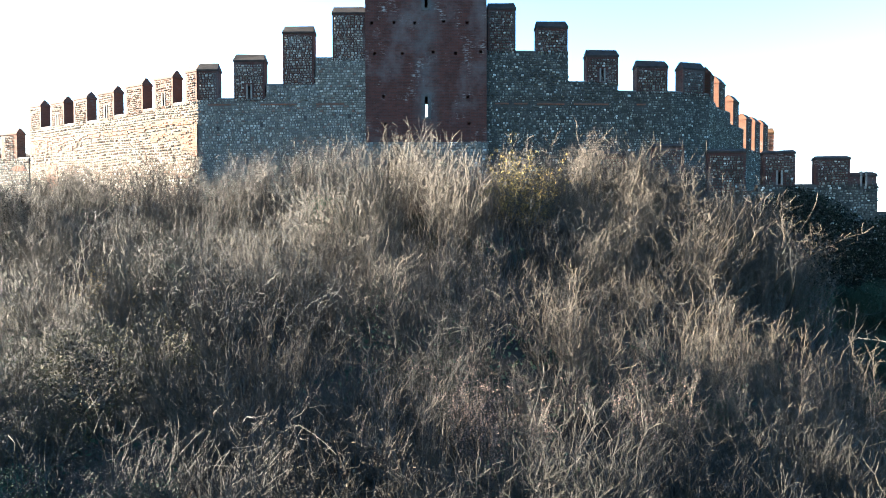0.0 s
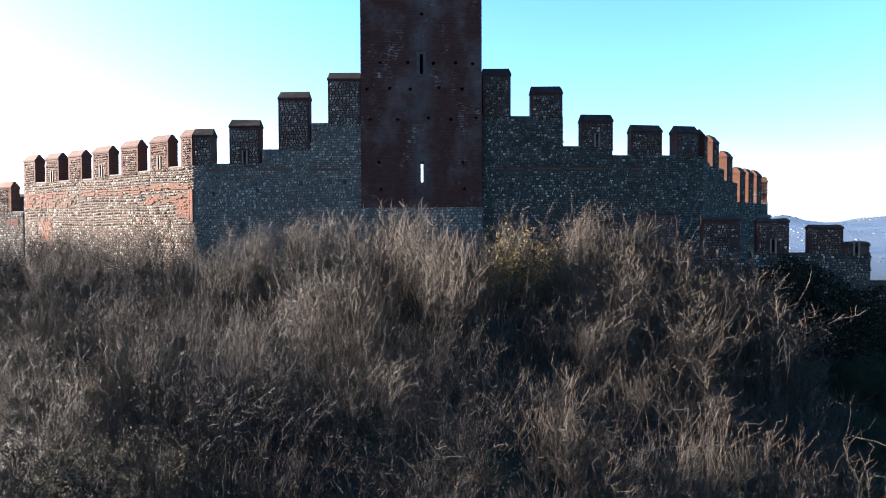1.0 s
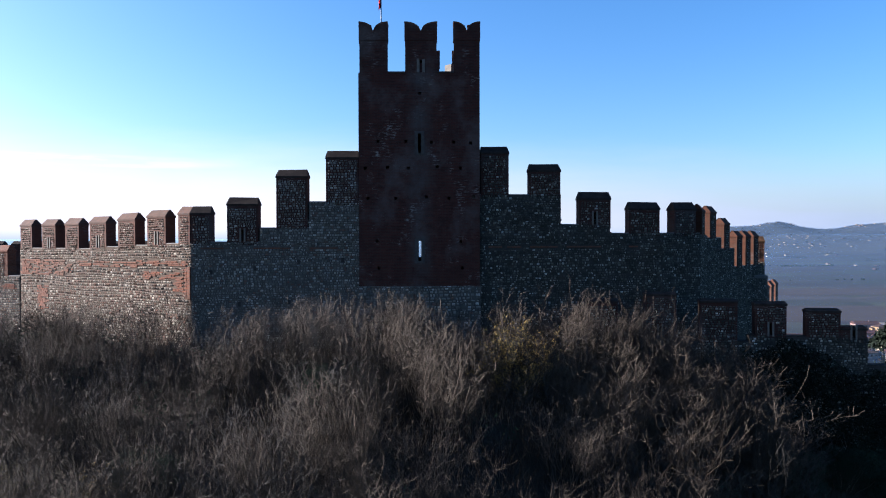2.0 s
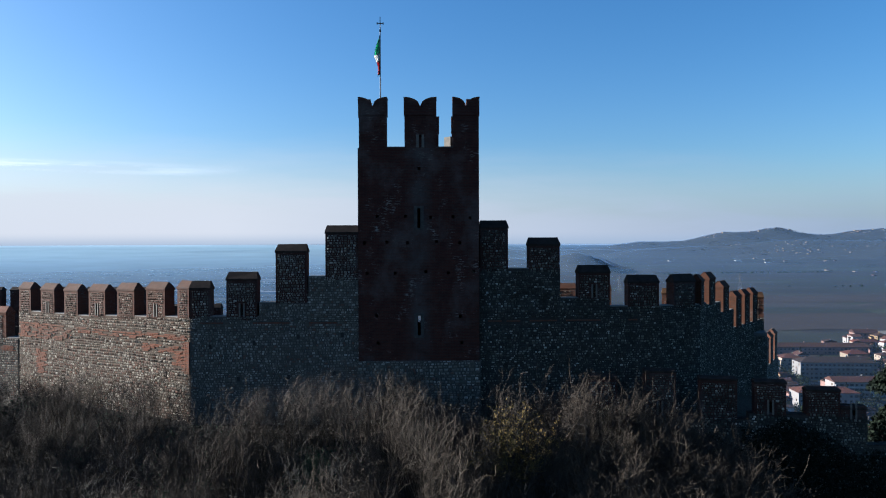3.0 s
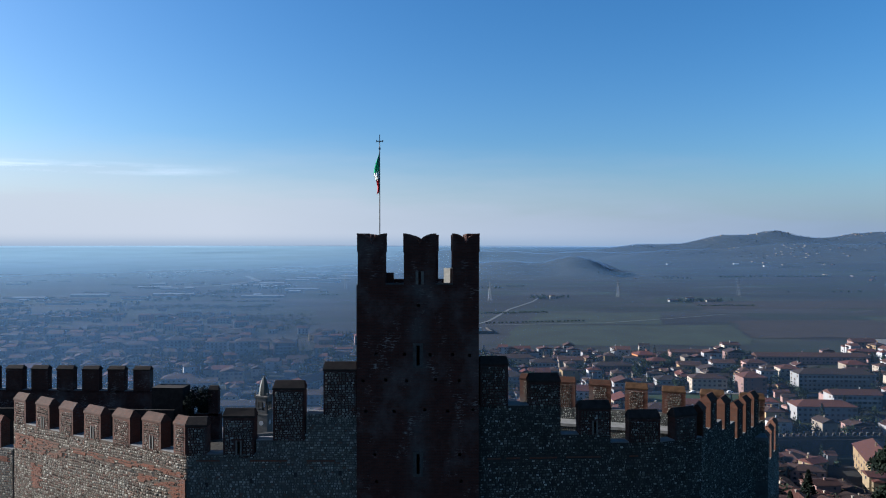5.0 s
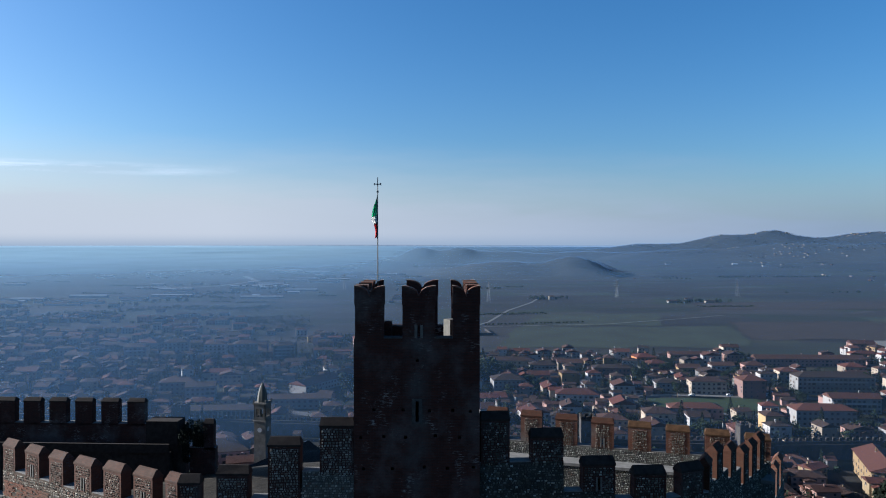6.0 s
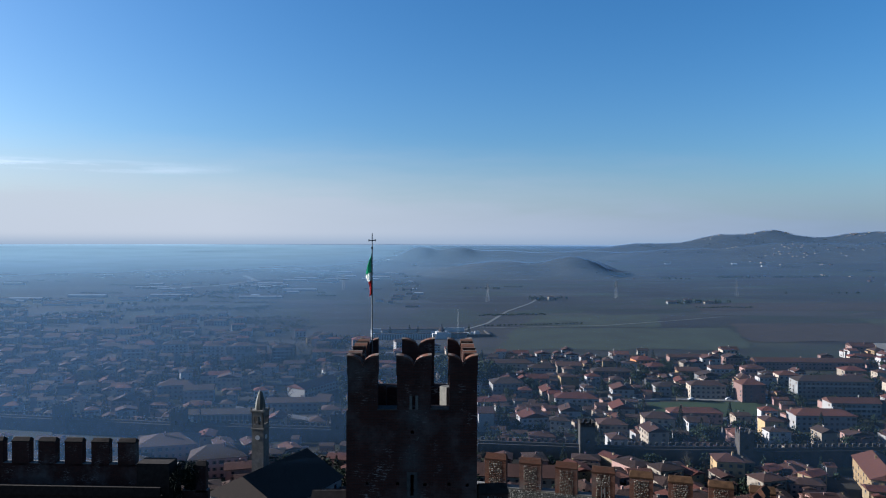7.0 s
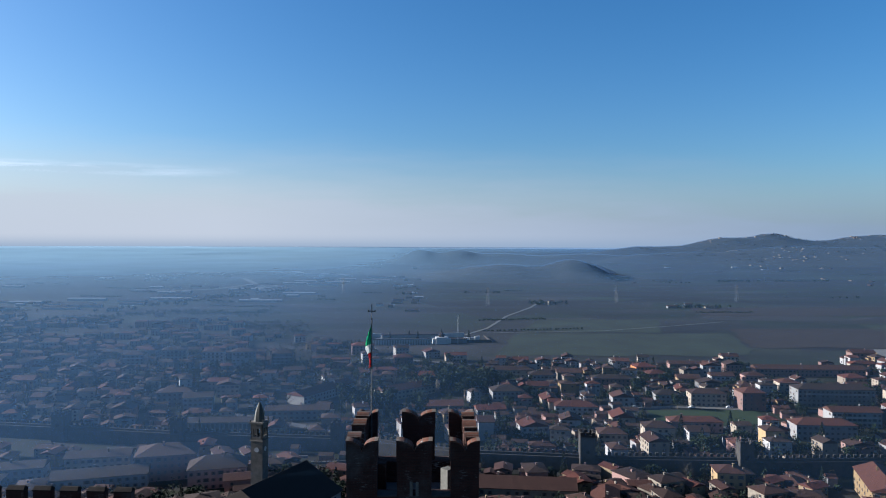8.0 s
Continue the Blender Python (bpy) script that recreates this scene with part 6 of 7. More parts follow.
for k, (colour, plaster, tiles, roof) in enumerate(LOOKS):
    style = ("hip", "gable", "hip", "cross")[k % 4]
    st = (2, 3, 3, 2, 3)[k % 5]
    PROTOS.append(house(f"{colour} plastered town house with a {tiles} tiled {'hipped' if style == 'hip' else 'gabled'} roof", (12, 14, 11, 16, 12)[k % 5], (10, 11, 9)[k % 3], st, style, plaster, roof, (0, -3000 - 40 * k), 0, gap=3.2, seed=50 + k, joined=True, wing=None if k % 3 == 0 else ((-1) ** k, 6.0 + k % 4, 8.0, 1 + k % 2)))
OLD_LOOKS = [("old beige", 6, "terracotta", 0), ("faded ochre", 7, "brown", 1), ("old pink", 2, "terracotta", 0), ("stained grey", 6, "brown", 1), ("cream", 1, "terracotta", 0), ("faded ochre", 7, "red", 2), ("old beige", 6, "brown", 1), ("old pink", 2, "brown", 1)]
for k, (colour, plaster, tiles, roof) in enumerate(OLD_LOOKS):
    style = ("gable", "gable", "cross", "hip")[k % 4]
    PROTOS.append(house(f"{colour} plastered old town house with a {tiles} tiled {'hipped' if style == 'hip' else 'gabled'} roof", (13, 17, 9, 12, 15, 11, 10, 14)[k], (9, 8, 11, 10)[k % 4], (3, 2, 3, 3, 2)[k % 5], style, plaster, roof, (0, -4000 - 40 * k), 0, gap=2.8, seed=70 + k, joined=True, wing=None if k % 2 else ((-1) ** (k // 2), 6.0, 7.0, 2)))
used = set()


def drop_house(x, y, turn, low=1.0, old=False):
    k = prng.randrange(14, len(PROTOS)) if old else prng.randrange(14)
    ob = PROTOS[k]
    s = prng.uniform(0.8, 1.08)
    m = pose(x, y, ground_z(x, y), 0, 0, turn) @ Matrix.Diagonal((s, s * prng.uniform(0.9, 1.1), s * prng.uniform(0.9, 1.15) * low, 1))
    if k in used:
        copy_thing(ob, m)
    else:
        used.add(k)
        ob.matrix_basis = m


def rows_of_houses(x0, x1, y0, y1, sx, sy, turn, room, limit, keep=None, swing=8, low=1.0, old=False):
    n = 0
    y = y0
    while y < y1:
        x = x0 + prng.uniform(0, sx)
        while x < x1:
            px, py = x + prng.uniform(-0.22, 0.22) * sx, y + prng.uniform(-0.22, 0.22) * sy
            if (keep is None or keep(px, py)) and is_free(px, py, room) and n < limit:
                drop_house(px, py, turn + prng.choice((0, 0, 90, -90)) + prng.uniform(-swing, swing), low, old)
                claim(px, py, room)
                n += 1
            x += sx
        y += sy


in_view = lambda x, y: abs(x) < 0.66 * y + 12
rows_of_houses(40, 460, 374, 650, 22, 21, -4, 8.6, 110, in_view)
wall_front = lambda x: 327 if x > 10 else 322 + min(52, max(0, -x) * 0.4)
rows_of_houses(-270, 240, 215, 372, 12.5, 11, 10, 5.4, 215, lambda x, y: in_view(x, y) and y < wall_front(x) and ground_z(x, y) < -72, 25, 0.85, True)
rows_of_houses(-420, 35, 405, 640, 25, 23, 10, 8.6, 80, in_view, 14)

# sheds, garages and garden walls between the houses
bm = bmesh.new()
srng = random.Random(29)
made = 0
while made < 330:
    if srng.random() < 0.45:
        x, y = srng.uniform(30, 430), srng.uniform(364, 645)
    else:
        x, y = srng.uniform(-330, 230), srng.uniform(235, 620)
    if not in_view(x, y) or not is_free(x, y, 2.6) or ground_z(x, y) > -74 or (135 < x < 222 and 428 < y < 480):
        made += 0.02
        continue
    claim(x, y, 2.6)
    made += 1
    w, d, h, z = srng.uniform(2, 5), srng.uniform(2, 4), srng.uniform(2.4, 4.6), ground_z(x, y)
    a = srng.uniform(-0.3, 0.3)
    ca, sa = math.cos(a), math.sin(a)
    put = lambda u, v, k: bm.verts.new((x + u * ca - v * sa, y + u * sa + v * ca, z + k))
    lo = [put(u, v, -1) for u, v in ((-w, -d), (w, -d), (w, d), (-w, d))]
    hi = [put(u, v, h) for u, v in ((-w, -d), (w, -d), (w, d), (-w, d))]
    mat = srng.choice((0, 1, 2, 3))
    for i in range(4):
        bm.faces.new((lo[i], lo[(i + 1) % 4], hi[(i + 1) % 4], hi[i])).material_index = mat
    ev = [put(u * 1.12, v * 1.12, h + 0.01) for u, v in ((-w, -d), (w, -d), (w, d), (-w, d))]
    t0, t1 = put(-w * 1.1, 0, h + 1.3), put(w * 1.1, 0, h + 1.3)
    rm = srng.choice((4, 5, 5, 6))
    for q in ((ev[0], ev[1], t1, t0), (ev[2], ev[3], t0, t1), (ev[1], ev[2], t1), (ev[3], ev[0], t0), (ev[3], ev[2], ev[1], ev[0])):
        bm.faces.new(q).material_index = rm
    if srng.random() < 0.5:
        u0, u1 = srng.uniform(-9, -5), srng.uniform(5, 9)
        box(bm, x + u0, x + u1, y - d - 5, y - d - 4.7, z - 1, z + 1.6, srng.choice((0, 3)))
solid("outbuildings", bm, [PLASTERS[0], PLASTERS[1], PLASTERS[2], PLASTERS[4], ROOFS[0], ROOFS[1], ROOFS[3]], "small sheds, garages and garden walls between the houses", "outbuildings", "", "stuff")

# farther houses, too small to tell apart
bm = bmesh.new()
frng = random.Random(23)
for _ in range(950):
    y = frng.uniform(590, 1180)
    x = frng.uniform(-0.66 * y, 10 - (y - 600) * 0.75)
    clump = noise.noise((x * 0.011, y * 0.011, 7))
    if frng.random() > 1.15 - (y - 590) / 420 + 0.7 * clump or clump < -0.25 or not is_free(x, y, 7):
        continue
    claim(x, y, 6)
    w, d, h, z = frng.uniform(3.5, 10), frng.uniform(3.5, 6), frng.uniform(3.5, 8.5), ground_z(x, y)
    turn = frng.choice((0.0, 0.1, 0.2, 1.57)) + frng.uniform(-0.12, 0.12)
    first = len(bm.verts)
    mat = frng.choice((0, 0, 1, 2, 3, 4))
    box(bm, x - w, x + w, y - d, y + d, z - 1, z + h, mat)
    peak = frng.uniform(1.2, 2.4)
    top = [bm.verts.new((x + s * (w - d * frng.choice((0.0, 0.8))), y, z + h + peak)) for s in (-1, 1)]
    ev = [bm.verts.new((x + a * (w + 0.6), y + b * (d + 0.6), z + h + 0.02)) for a, b in ((-1, -1), (1, -1), (1, 1), (-1, 1))]
    rm = frng.choice((5, 6, 6, 7, 8))
    for q in ((ev[0], ev[1], top[1], top[0]), (ev[2], ev[3], top[0], top[1]), (ev[1], ev[2], top[1]), (ev[3], ev[0], top[0]), (ev[3], ev[2], ev[1], ev[0])):
        bm.faces.new(q).material_index = rm
    for s in range(int(h / 2.9)):
        for k in range(int(w / 2)):
            u = x - w + 2 + k * 4
            if u + 1.2 < x + w:
                box(bm, u, u + 1.2, y - d - 0.06, y - d, z + 1 + 2.9 * s, z + 2.4 + 2.9 * s, 9, ("k",))
    bm.verts.ensure_lookup_table()
    bmesh.ops.rotate(bm, verts=bm.verts[first:], cent=(x, y, z), matrix=Matrix.Rotation(turn, 3, "Z"))
solid("far_houses", bm, [PLASTERS[0], PLASTERS[1], PLASTERS[2], PLASTERS[4], PLASTERS[3], ROOFS[0], ROOFS[1], ROOFS[2], ROOFS[3], PANE], "scattered pale houses with brown roofs fading into the plain", "houses", "", "stuff")
# long farm sheds and hamlets on the far plain
bm = bmesh.new()
for _ in range(520):
    y = 1150 + 2800 * frng.random() ** 1.2
    x = frng.uniform(-0.66, 0.55 if y > 2500 and frng.random() < 0.08 else -0.02) * y
    if x < -100 and noise.noise((x * 0.003, y * 0.003, 12)) < -0.05:
        continue
    long_one = x < -100 and frng.random() < 0.55
    w, d, h, z = frng.uniform(12, 42) if long_one else frng.uniform(4, 12), frng.uniform(4, 7), frng.uniform(2.5, 4.5), ground_z(x, y)
    m = frng.choice((2, 2, 0)) if long_one else frng.choice((0, 1, 1, 2))
    box(bm, x - w, x + w, y - d, y + d, z - 1, z + h, m)
    peak = [bm.verts.new((x + s * w, y, z + h + 1.4)) for s in (-1, 1)]
    ev = [bm.verts.new((x + a * w, y + b * d, z + h + 0.02)) for a, b in ((-1, -1), (1, -1), (1, 1), (-1, 1))]
    for q in ((ev[0], ev[1], peak[1], peak[0]), (ev[2], ev[3], peak[0], peak[1]), (ev[1], ev[2], peak[1]), (ev[3], ev[0], peak[0])):
        bm.faces.new(q).material_index = m if m == 2 else 3
for cx, cy, n in ((1560, 3050, 20), (1640, 3200, 9), (1500, 2620, 3), (1800, 3000, 5), (500, 1960, 3), (1560, 3880, 12), (1860, 3900, 12), (2380, 3900, 30), (1190, 1930, 5), (1120, 1880, 2), (2240, 3150, 8), (1420, 3420, 6)):
    for _ in range(n):
        x, y = cx + frng.gauss(0, 62), cy + frng.gauss(0, 60)
        z = land_z(x, y)
        w, h = frng.uniform(2, 5), frng.uniform(1.0, 2.6)
        box(bm, x - w, x + w, y - 6, y + 6, z - 8, z + h, frng.choice((1, 1, 3)))
        box(bm, x - w - 0.5, x + w + 0.5, y - 6.5, y + 6.5, z + h + 0.02, z + h + 0.8, 3)
solid("far_sheds", bm, [MARBLE, PLASTERS[1], GREENHOUSE, ROOFS[1], PLASTERS[0]], "white sheds, greenhouses and hamlets far out on the plain", "buildings", "", "stuff")


# ---------------------------------------------------------------- town: trees
def round_tree(seed, height, radius, n, mat, size=0.6):
    rng, crown, trunk = random.Random(seed), Sheet(), Sheet()
    lobes = [(Vector((rng.uniform(-0.6, 0.6) * radius, rng.uniform(-0.6, 0.6) * radius, height * rng.uniform(0.42, 0.86))), radius * rng.uniform(0.35, 0.6)) for _ in range(10)]
    for _ in range(n):
        c, w = rng.choice(lobes)
        d = Vector((rng.gauss(0, 1), rng.gauss(0, 1), rng.gauss(0, 0.8))).normalized() * (w * rng.uniform(0.6, 1.12))
        crown.leaf(c + d, size * rng.uniform(0.5, 1.2), rng)
    main = grow(trunk, rng, Vector((0, 0, -0.6)), Vector((0, 0, 1)), height * 0.6, 0.3, 0.12, 4, 0.05, 0.1)
    for c, _ in lobes[:5]:
        grow(trunk, rng, main[2], c - main[2], (c - main[2]).length, 0.12, 0.04, 3, 0.06, 0.0)
    return trunk.mesh("trunk", BARK), crown.mesh("crown", mat)


def pointed_tree(seed, height, radius, n, mat, size=0.5):
    rng, crown, trunk = random.Random(seed), Sheet(), Sheet()
    for _ in range(n):
        s = rng.random() ** 1.3
        r = radius * (1 - s) ** 0.8 * rng.uniform(0.6, 1.1)
        a = rng.uniform(0, 2 * math.pi)
        crown.leaf(Vector((r * math.cos(a), r * math.sin(a), height * (0.1 + 0.9 * s))), size * rng.uniform(0.5, 1.2), rng)
    grow(trunk, rng, Vector((0, 0, -0.6)), Vector((0, 0, 1)), height * 0.9, 0.25, 0.05, 4, 0.02, 0.1)
    return trunk.mesh("trunk", BARK), crown.mesh("crown", mat)


def twig_tree(seed, height):
    rng, crown, trunk = random.Random(seed), Sheet(), Sheet()
    main = grow(trunk, rng, Vector((0, 0, -0.5)), Vector((0, 0, 1)), height * 0.5, 0.22, 0.12, 4, 0.06, 0.1)
    for _ in range(16):
        q = grow(crown, rng, rng.choice(main[2:]), Vector((rng.gauss(0, 0.8), rng.gauss(0, 0.8), 1)), height * rng.uniform(0.35, 0.55), 0.09, 0.03, 4, 0.15, 0.08)
        for _ in range(7):
            grow(crown, rng, rng.choice(q[1:]), Vector((rng.gauss(0, 0.8), rng.gauss(0, 0.8), 1)), height * 0.2, 0.045, 0.02, 2, 0.2, 0.05)
    return trunk.mesh("trunk", BARK), crown.mesh("crown", TWIG)


GREEN_TREE = leaf_material("dark town foliage", [(0.0, (0.006, 0.010, 0.0065)), (0.6, (0.012, 0.0195, 0.011)), (1.0, (0.021, 0.031, 0.016))], 0.9)
TREES = [("evergreen tree with a round dark green crown", round_tree(1, 10, 4.0, 620, GREEN_TREE)), ("broad dark green tree between houses", round_tree(2, 8, 4.6, 620, GREEN_TREE)),
         ("pointed dark conifer between houses", pointed_tree(3, 13, 2.6, 520, LEAF_DARK)), ("slim dark cypress between houses", pointed_tree(4, 12, 1.3, 380, LEAF_DARK, 0.4)),
         ("bare brown winter tree between houses", twig_tree(5, 10)), ("low green garden shrub", round_tree(6, 3.6, 2.2, 260, GREEN_TREE, 0.45))]
trng = random.Random(41)


def town_tree(x, y, k=None, s=None):
    k = trng.choice((0, 0, 1, 2, 3, 4, 4, 5, 5)) if k is None else k
    s = s or trng.uniform(0.7, 1.15)
    ob = tagged(new("tree", TREES[k][1][0]), TREES[k][0], "tree", "town trees")
    ob.matrix_basis = pose(x, y, ground_z(x, y), 0, 0, trng.uniform(0, 360)) @ Matrix.Diagonal((s, s, s, 1))
    part("crown", TREES[k][1][1], None, ob)


count = 0
while count < 250:
    if trng.random() < 0.5:
        x, y = trng.uniform(30, 420), trng.uniform(362, 640)
    elif trng.random() < 0.6:
        x, y = trng.uniform(-400, 40), trng.uniform(400, 680)
    else:
        x, y = trng.uniform(-230, 230), trng.uniform(250, 345)
    if in_view(x, y) and is_free(x, y, 1.5) and not (135 < x < 220 and 430 < y < 478):
        town_tree(x, y)
        claim(x, y, 2.5)
        count += 1
for x, y in ((-6, 530), (8, 524), (20, 528), (32, 522), (14, 540), (-18, 548), (40, 534), (-52, 470), (-40, 466), (-60, 476), (-30, 462), (22, 512), (-46, 486), (-10, 462), (10, 552), (26, 548), (36, 556), (2, 560), (20, 562), (44, 546)):
    town_tree(x, y, trng.choice((0, 1, 1)), 1.85)
for x, y in ((106, 400), (110, 396), (174, 388), (216, 388), (232, 380)):
    town_tree(x, y, trng.choice((0, 1, 2)), 1.1)
for x, y in ((-52, 806), (-30, 816), (-20, 812), (8, 826), (40, 822)):
    town_tree(x, y, 2, 0.9)
for k in range(12):
    town_tree(-84 - 4.2 * k, 776 - 0.6 * k, 3, 0.6)
for k in range(26):
    town_tree(64 + 5.2 * k + trng.uniform(-1, 1), 893 + 1.1 * k, 5, 0.8)

# unseen tall trees, added left of the view to keep the low sun off the mound's foot
for x, y, s in ((-27, 11, 1.84), (-28.5, 14.5, 1.84), (-26.5, 17, 1.84), (-28, 20, 1.75), (-27.5, 22.5, 1.9)):
    town_tree(x, y, 0 if x == -28.5 else 4, s)

# hedges and woods on the plain
def clump(sheet, rng, x, y, h, r, n, size, z=None):
    """The crown of one far tree: a rounded tuft of leaf masses."""
    z = ground_z(x, y) if z is None else z
    for _ in range(n):
        d = Vector((rng.gauss(0, 1), rng.gauss(0, 1), rng.gauss(0, 1))).normalized() * rng.uniform(0.45, 1.05)
        sheet.leaf(Vector((x + d.x * r, y + d.y * r, z + h * (0.55 + 0.45 * d.z))), size * rng.uniform(0.7, 1.3), rng)


sheet, hrng = Sheet(), random.Random(61)
for _ in range(64):
    y = hrng.uniform(1000, 3300)
    x = hrng.uniform(-0.66, 0.64 if hrng.random() < 0.4 else -0.1) * y
    along, slant = hrng.uniform(12, 110), hrng.uniform(-0.25, 0.25)
    for k in range(int(along / 2.6)):
        u = 2.6 * k + hrng.uniform(-1.5, 1.5)
        clump(sheet, hrng, x + u, y + slant * u + hrng.gauss(0, 1.5), hrng.uniform(1.5, 3.5), hrng.uniform(1.6, 3), 11, 1.1)
# copses along the road that leaves the town
for _ in range(30):
    s = hrng.random()
    x, y = -540 + 150 * s + hrng.gauss(0, 26), 940 + 680 * s + hrng.gauss(0, 24)
    for _ in range(hrng.randint(3, 8)):
        clump(sheet, hrng, x + hrng.gauss(0, 13), y + hrng.gauss(0, 9), hrng.uniform(3, 8), hrng.uniform(2.5, 4), 24, 1.4)
# trees round the farmsteads and a dark hedge across the plain
for x, y, n, r in ((432, 1214, 5, 8), (466, 1228, 9, 10), (496, 1220, 6, 9), (188, 1282, 8, 8), (196, 1290, 6, 6), (232, 1290, 5, 14), (-60, 1500, 5, 14), (-330, 1420, 5, 12)):
    for _ in range(n):
        clump(sheet, hrng, x + hrng.gauss(0, r), y + hrng.gauss(0, 5), hrng.uniform(5, 10), hrng.uniform(2.5, 4), 26, 1.4)
for x0, x1, y0, n in ((800, 940, 1962, 46), (955, 1115, 1955, 52), (620, 700, 1905, 12), (60, 180, 1560, 10), (700, 980, 1420, 10)):
    for _ in range(n):
        clump(sheet, hrng, hrng.uniform(x0, x1), y0 + hrng.gauss(0, 3), hrng.uniform(4, 6), hrng.uniform(2, 4), 16, 1.5)
ob = new("hedgerows", sheet.mesh("hedgerows", [GREEN_TREE]))
tagged(ob, "dark hedgerows and copses scattered over the plain", "hedges", "", "stuff")


# tree clumps among the farther houses
sheet, bare = Sheet(), Sheet()
for k in range(2700):
    if k < 1150:
        y = hrng.uniform(400, 1150)
        x = hrng.uniform(-0.66 * y, 40 - max(0, y - 600) * 0.6)
        if noise.noise((x * 0.012, y * 0.012, 33)) < (-0.35 if y < 750 else 0.12):
            continue
    elif k < 2350:
        x, y = hrng.uniform(30, 430), hrng.uniform(364, 645)
        if (132 < x < 228 and 426 < y < 482):
            continue
    else:
        x, y = hrng.uniform(-250, 230), hrng.uniform(250, 345)
        if ground_z(x, y) > -74:
            continue
    if not is_free(x, y, 0.3):
        continue
    far_row = y > 640 and x < 0
    for _ in range(hrng.randint(4, 9) if far_row else hrng.randint(1, 4)):
        where = bare if hrng.random() < 0.35 else sheet
        clump(where, hrng, x + hrng.gauss(0, 13 if far_row else 3), y + hrng.gauss(0, 2.5), hrng.uniform(2.5, 6 if far_row else 9), hrng.uniform(1.6, 3.4), 22 if far_row else 46, 0.62 if where is sheet else 0.34)
# tall dark conifers round the apartment blocks
for _ in range(95):
    x, y = hrng.gauss(-175, 75), hrng.gauss(590, 28)
    if is_free(x, y, 0.5):
        clump(sheet, hrng, x, y, hrng.uniform(7, 13), hrng.uniform(1.8, 3.2), 60, 0.75)
ob = new("far_trees", sheet.mesh("far_trees", [GREEN_TREE]))
tagged(ob, "dark tree clumps among the farther houses", "trees", "", "stuff")
ob = new("far_bare_trees", bare.mesh("far_bare_trees", [LEAF_DRY]))
tagged(ob, "brown bare winter trees among the houses", "trees", "", "stuff")


# woods on the hills
WOODS = hill_material("dark hill woods", (0.004, 0.006, 0.006), (0.008, 0.0105, 0.0095))
sheet = Sheet()
for _ in range(420):
    x, y = hrng.uniform(455, 600), hrng.uniform(1960, 2200)
    if 3 < land_z(x, y) - ground_z(x, y) < 52:
        clump(sheet, hrng, x, y, hrng.uniform(5, 7), hrng.uniform(3, 5), 10, 1.7, land_z(x, y) - 3.5)
for _ in range(420):
    x, y = hrng.uniform(150, 600), hrng.uniform(1930, 2300)
    if land_z(x, y) - ground_z(x, y) > 6 and noise.noise((x * 0.012, y * 0.03, 4)) > 0.08:
        clump(sheet, hrng, x, y, hrng.uniform(4, 6), hrng.uniform(2.5, 4), 8, 1.5, land_z(x, y) - 3)
for _ in range(3000):
    x, y = hrng.uniform(900, 2800), hrng.uniform(2700, 3950)
    if land_z(x, y) - ground_z(x, y) > 9 and noise.noise((x * 0.0035, y * 0.005, 14)) > 0.0:
        clump(sheet, hrng, x, y, hrng.uniform(6, 9), hrng.uniform(8, 15), 8, 3.4, land_z(x, y) - 5)
ob = new("hill_woods", sheet.mesh("hill_woods", [WOODS]))
tagged(ob, "hazy dark woods on the flanks of the hills", "woods", "", "stuff")


# pylons
def pylon(x, y, h=34):
    ob = thing("pylon", "lattice steel power pylon on the plain", "pylon", "power pylons", "", (x, y, ground_z(x, y)), 20)
    bm = bmesh.new()
    sheet = Sheet()
    for sx in (-1, 1):
        for sy in (-1, 1):
            sheet.tube([Vector((sx * 3, sy * 3, 0)), Vector((sx * 1.0, sy * 1.0, h * 0.6)), Vector((sx * 0.4, sy * 0.4, h))], [0.2, 0.17, 0.13])
    for k in range(8):
        z0, z1 = h * k / 8, h * (k + 1) / 8
        a, b = 3 - 2.6 * k / 8, 3 - 2.6 * (k + 1) / 8
        for s in (-1, 1):
            sheet.tube([Vector((-a, s * a, z0)), Vector((b, s * b, z1))], [0.09, 0.09])
            sheet.tube([Vector((s * a, -a, z0)), Vector((s * b, b, z1))], [0.09, 0.09])
    bm.free()
    part("lattice", sheet.mesh("lattice", IRON), None, ob)
    for z, r in ((h * 0.66, 5.5), (h * 0.8, 4.5), (h * 0.93, 3.5)):
        bm = bmesh.new()
        box(bm, -r, r, -0.3, 0.3, z, z + 0.5)
        part("crossarm", bm, IRON, ob)


for x, y in ((347, 1332), (588, 1352), (95, 1256), (-203, 1542)):
    pylon(x, y)
bm = bmesh.new()
bmesh.ops.create_cone(bm, cap_ends=True, segments=8, radius1=0.3, radius2=0.18, depth=32, matrix=Matrix.Translation((0, 0, 16)))
mast = thing("floodlight_mast", "tall white floodlight mast beside the cemetery", "mast", "", "", (26, 790, ground_z(26, 790)))
part("pole", bm, MARBLE, mast)
bm = bmesh.new()
box(bm, -1.1, 1.1, -0.4, 0.4, 31, 32.2)
part("lamp_head", bm, MARBLE, mast)

# ---------------------------------------------------------------- parked cars
CAR_PAINTS = [plain_material(f"{n} car paint", c, 0.35, 0.5, 1.0, 0.05) for n, c in (("white", (0.5, 0.5, 0.5)), ("silver", (0.28, 0.29, 0.3)), ("dark", (0.03, 0.032, 0.04)), ("red", (0.25, 0.03, 0.03)))]
TYRE = plain_material("tyre rubber", (0.02, 0.02, 0.02), 0.9, 0.1)
bm = bmesh.new()
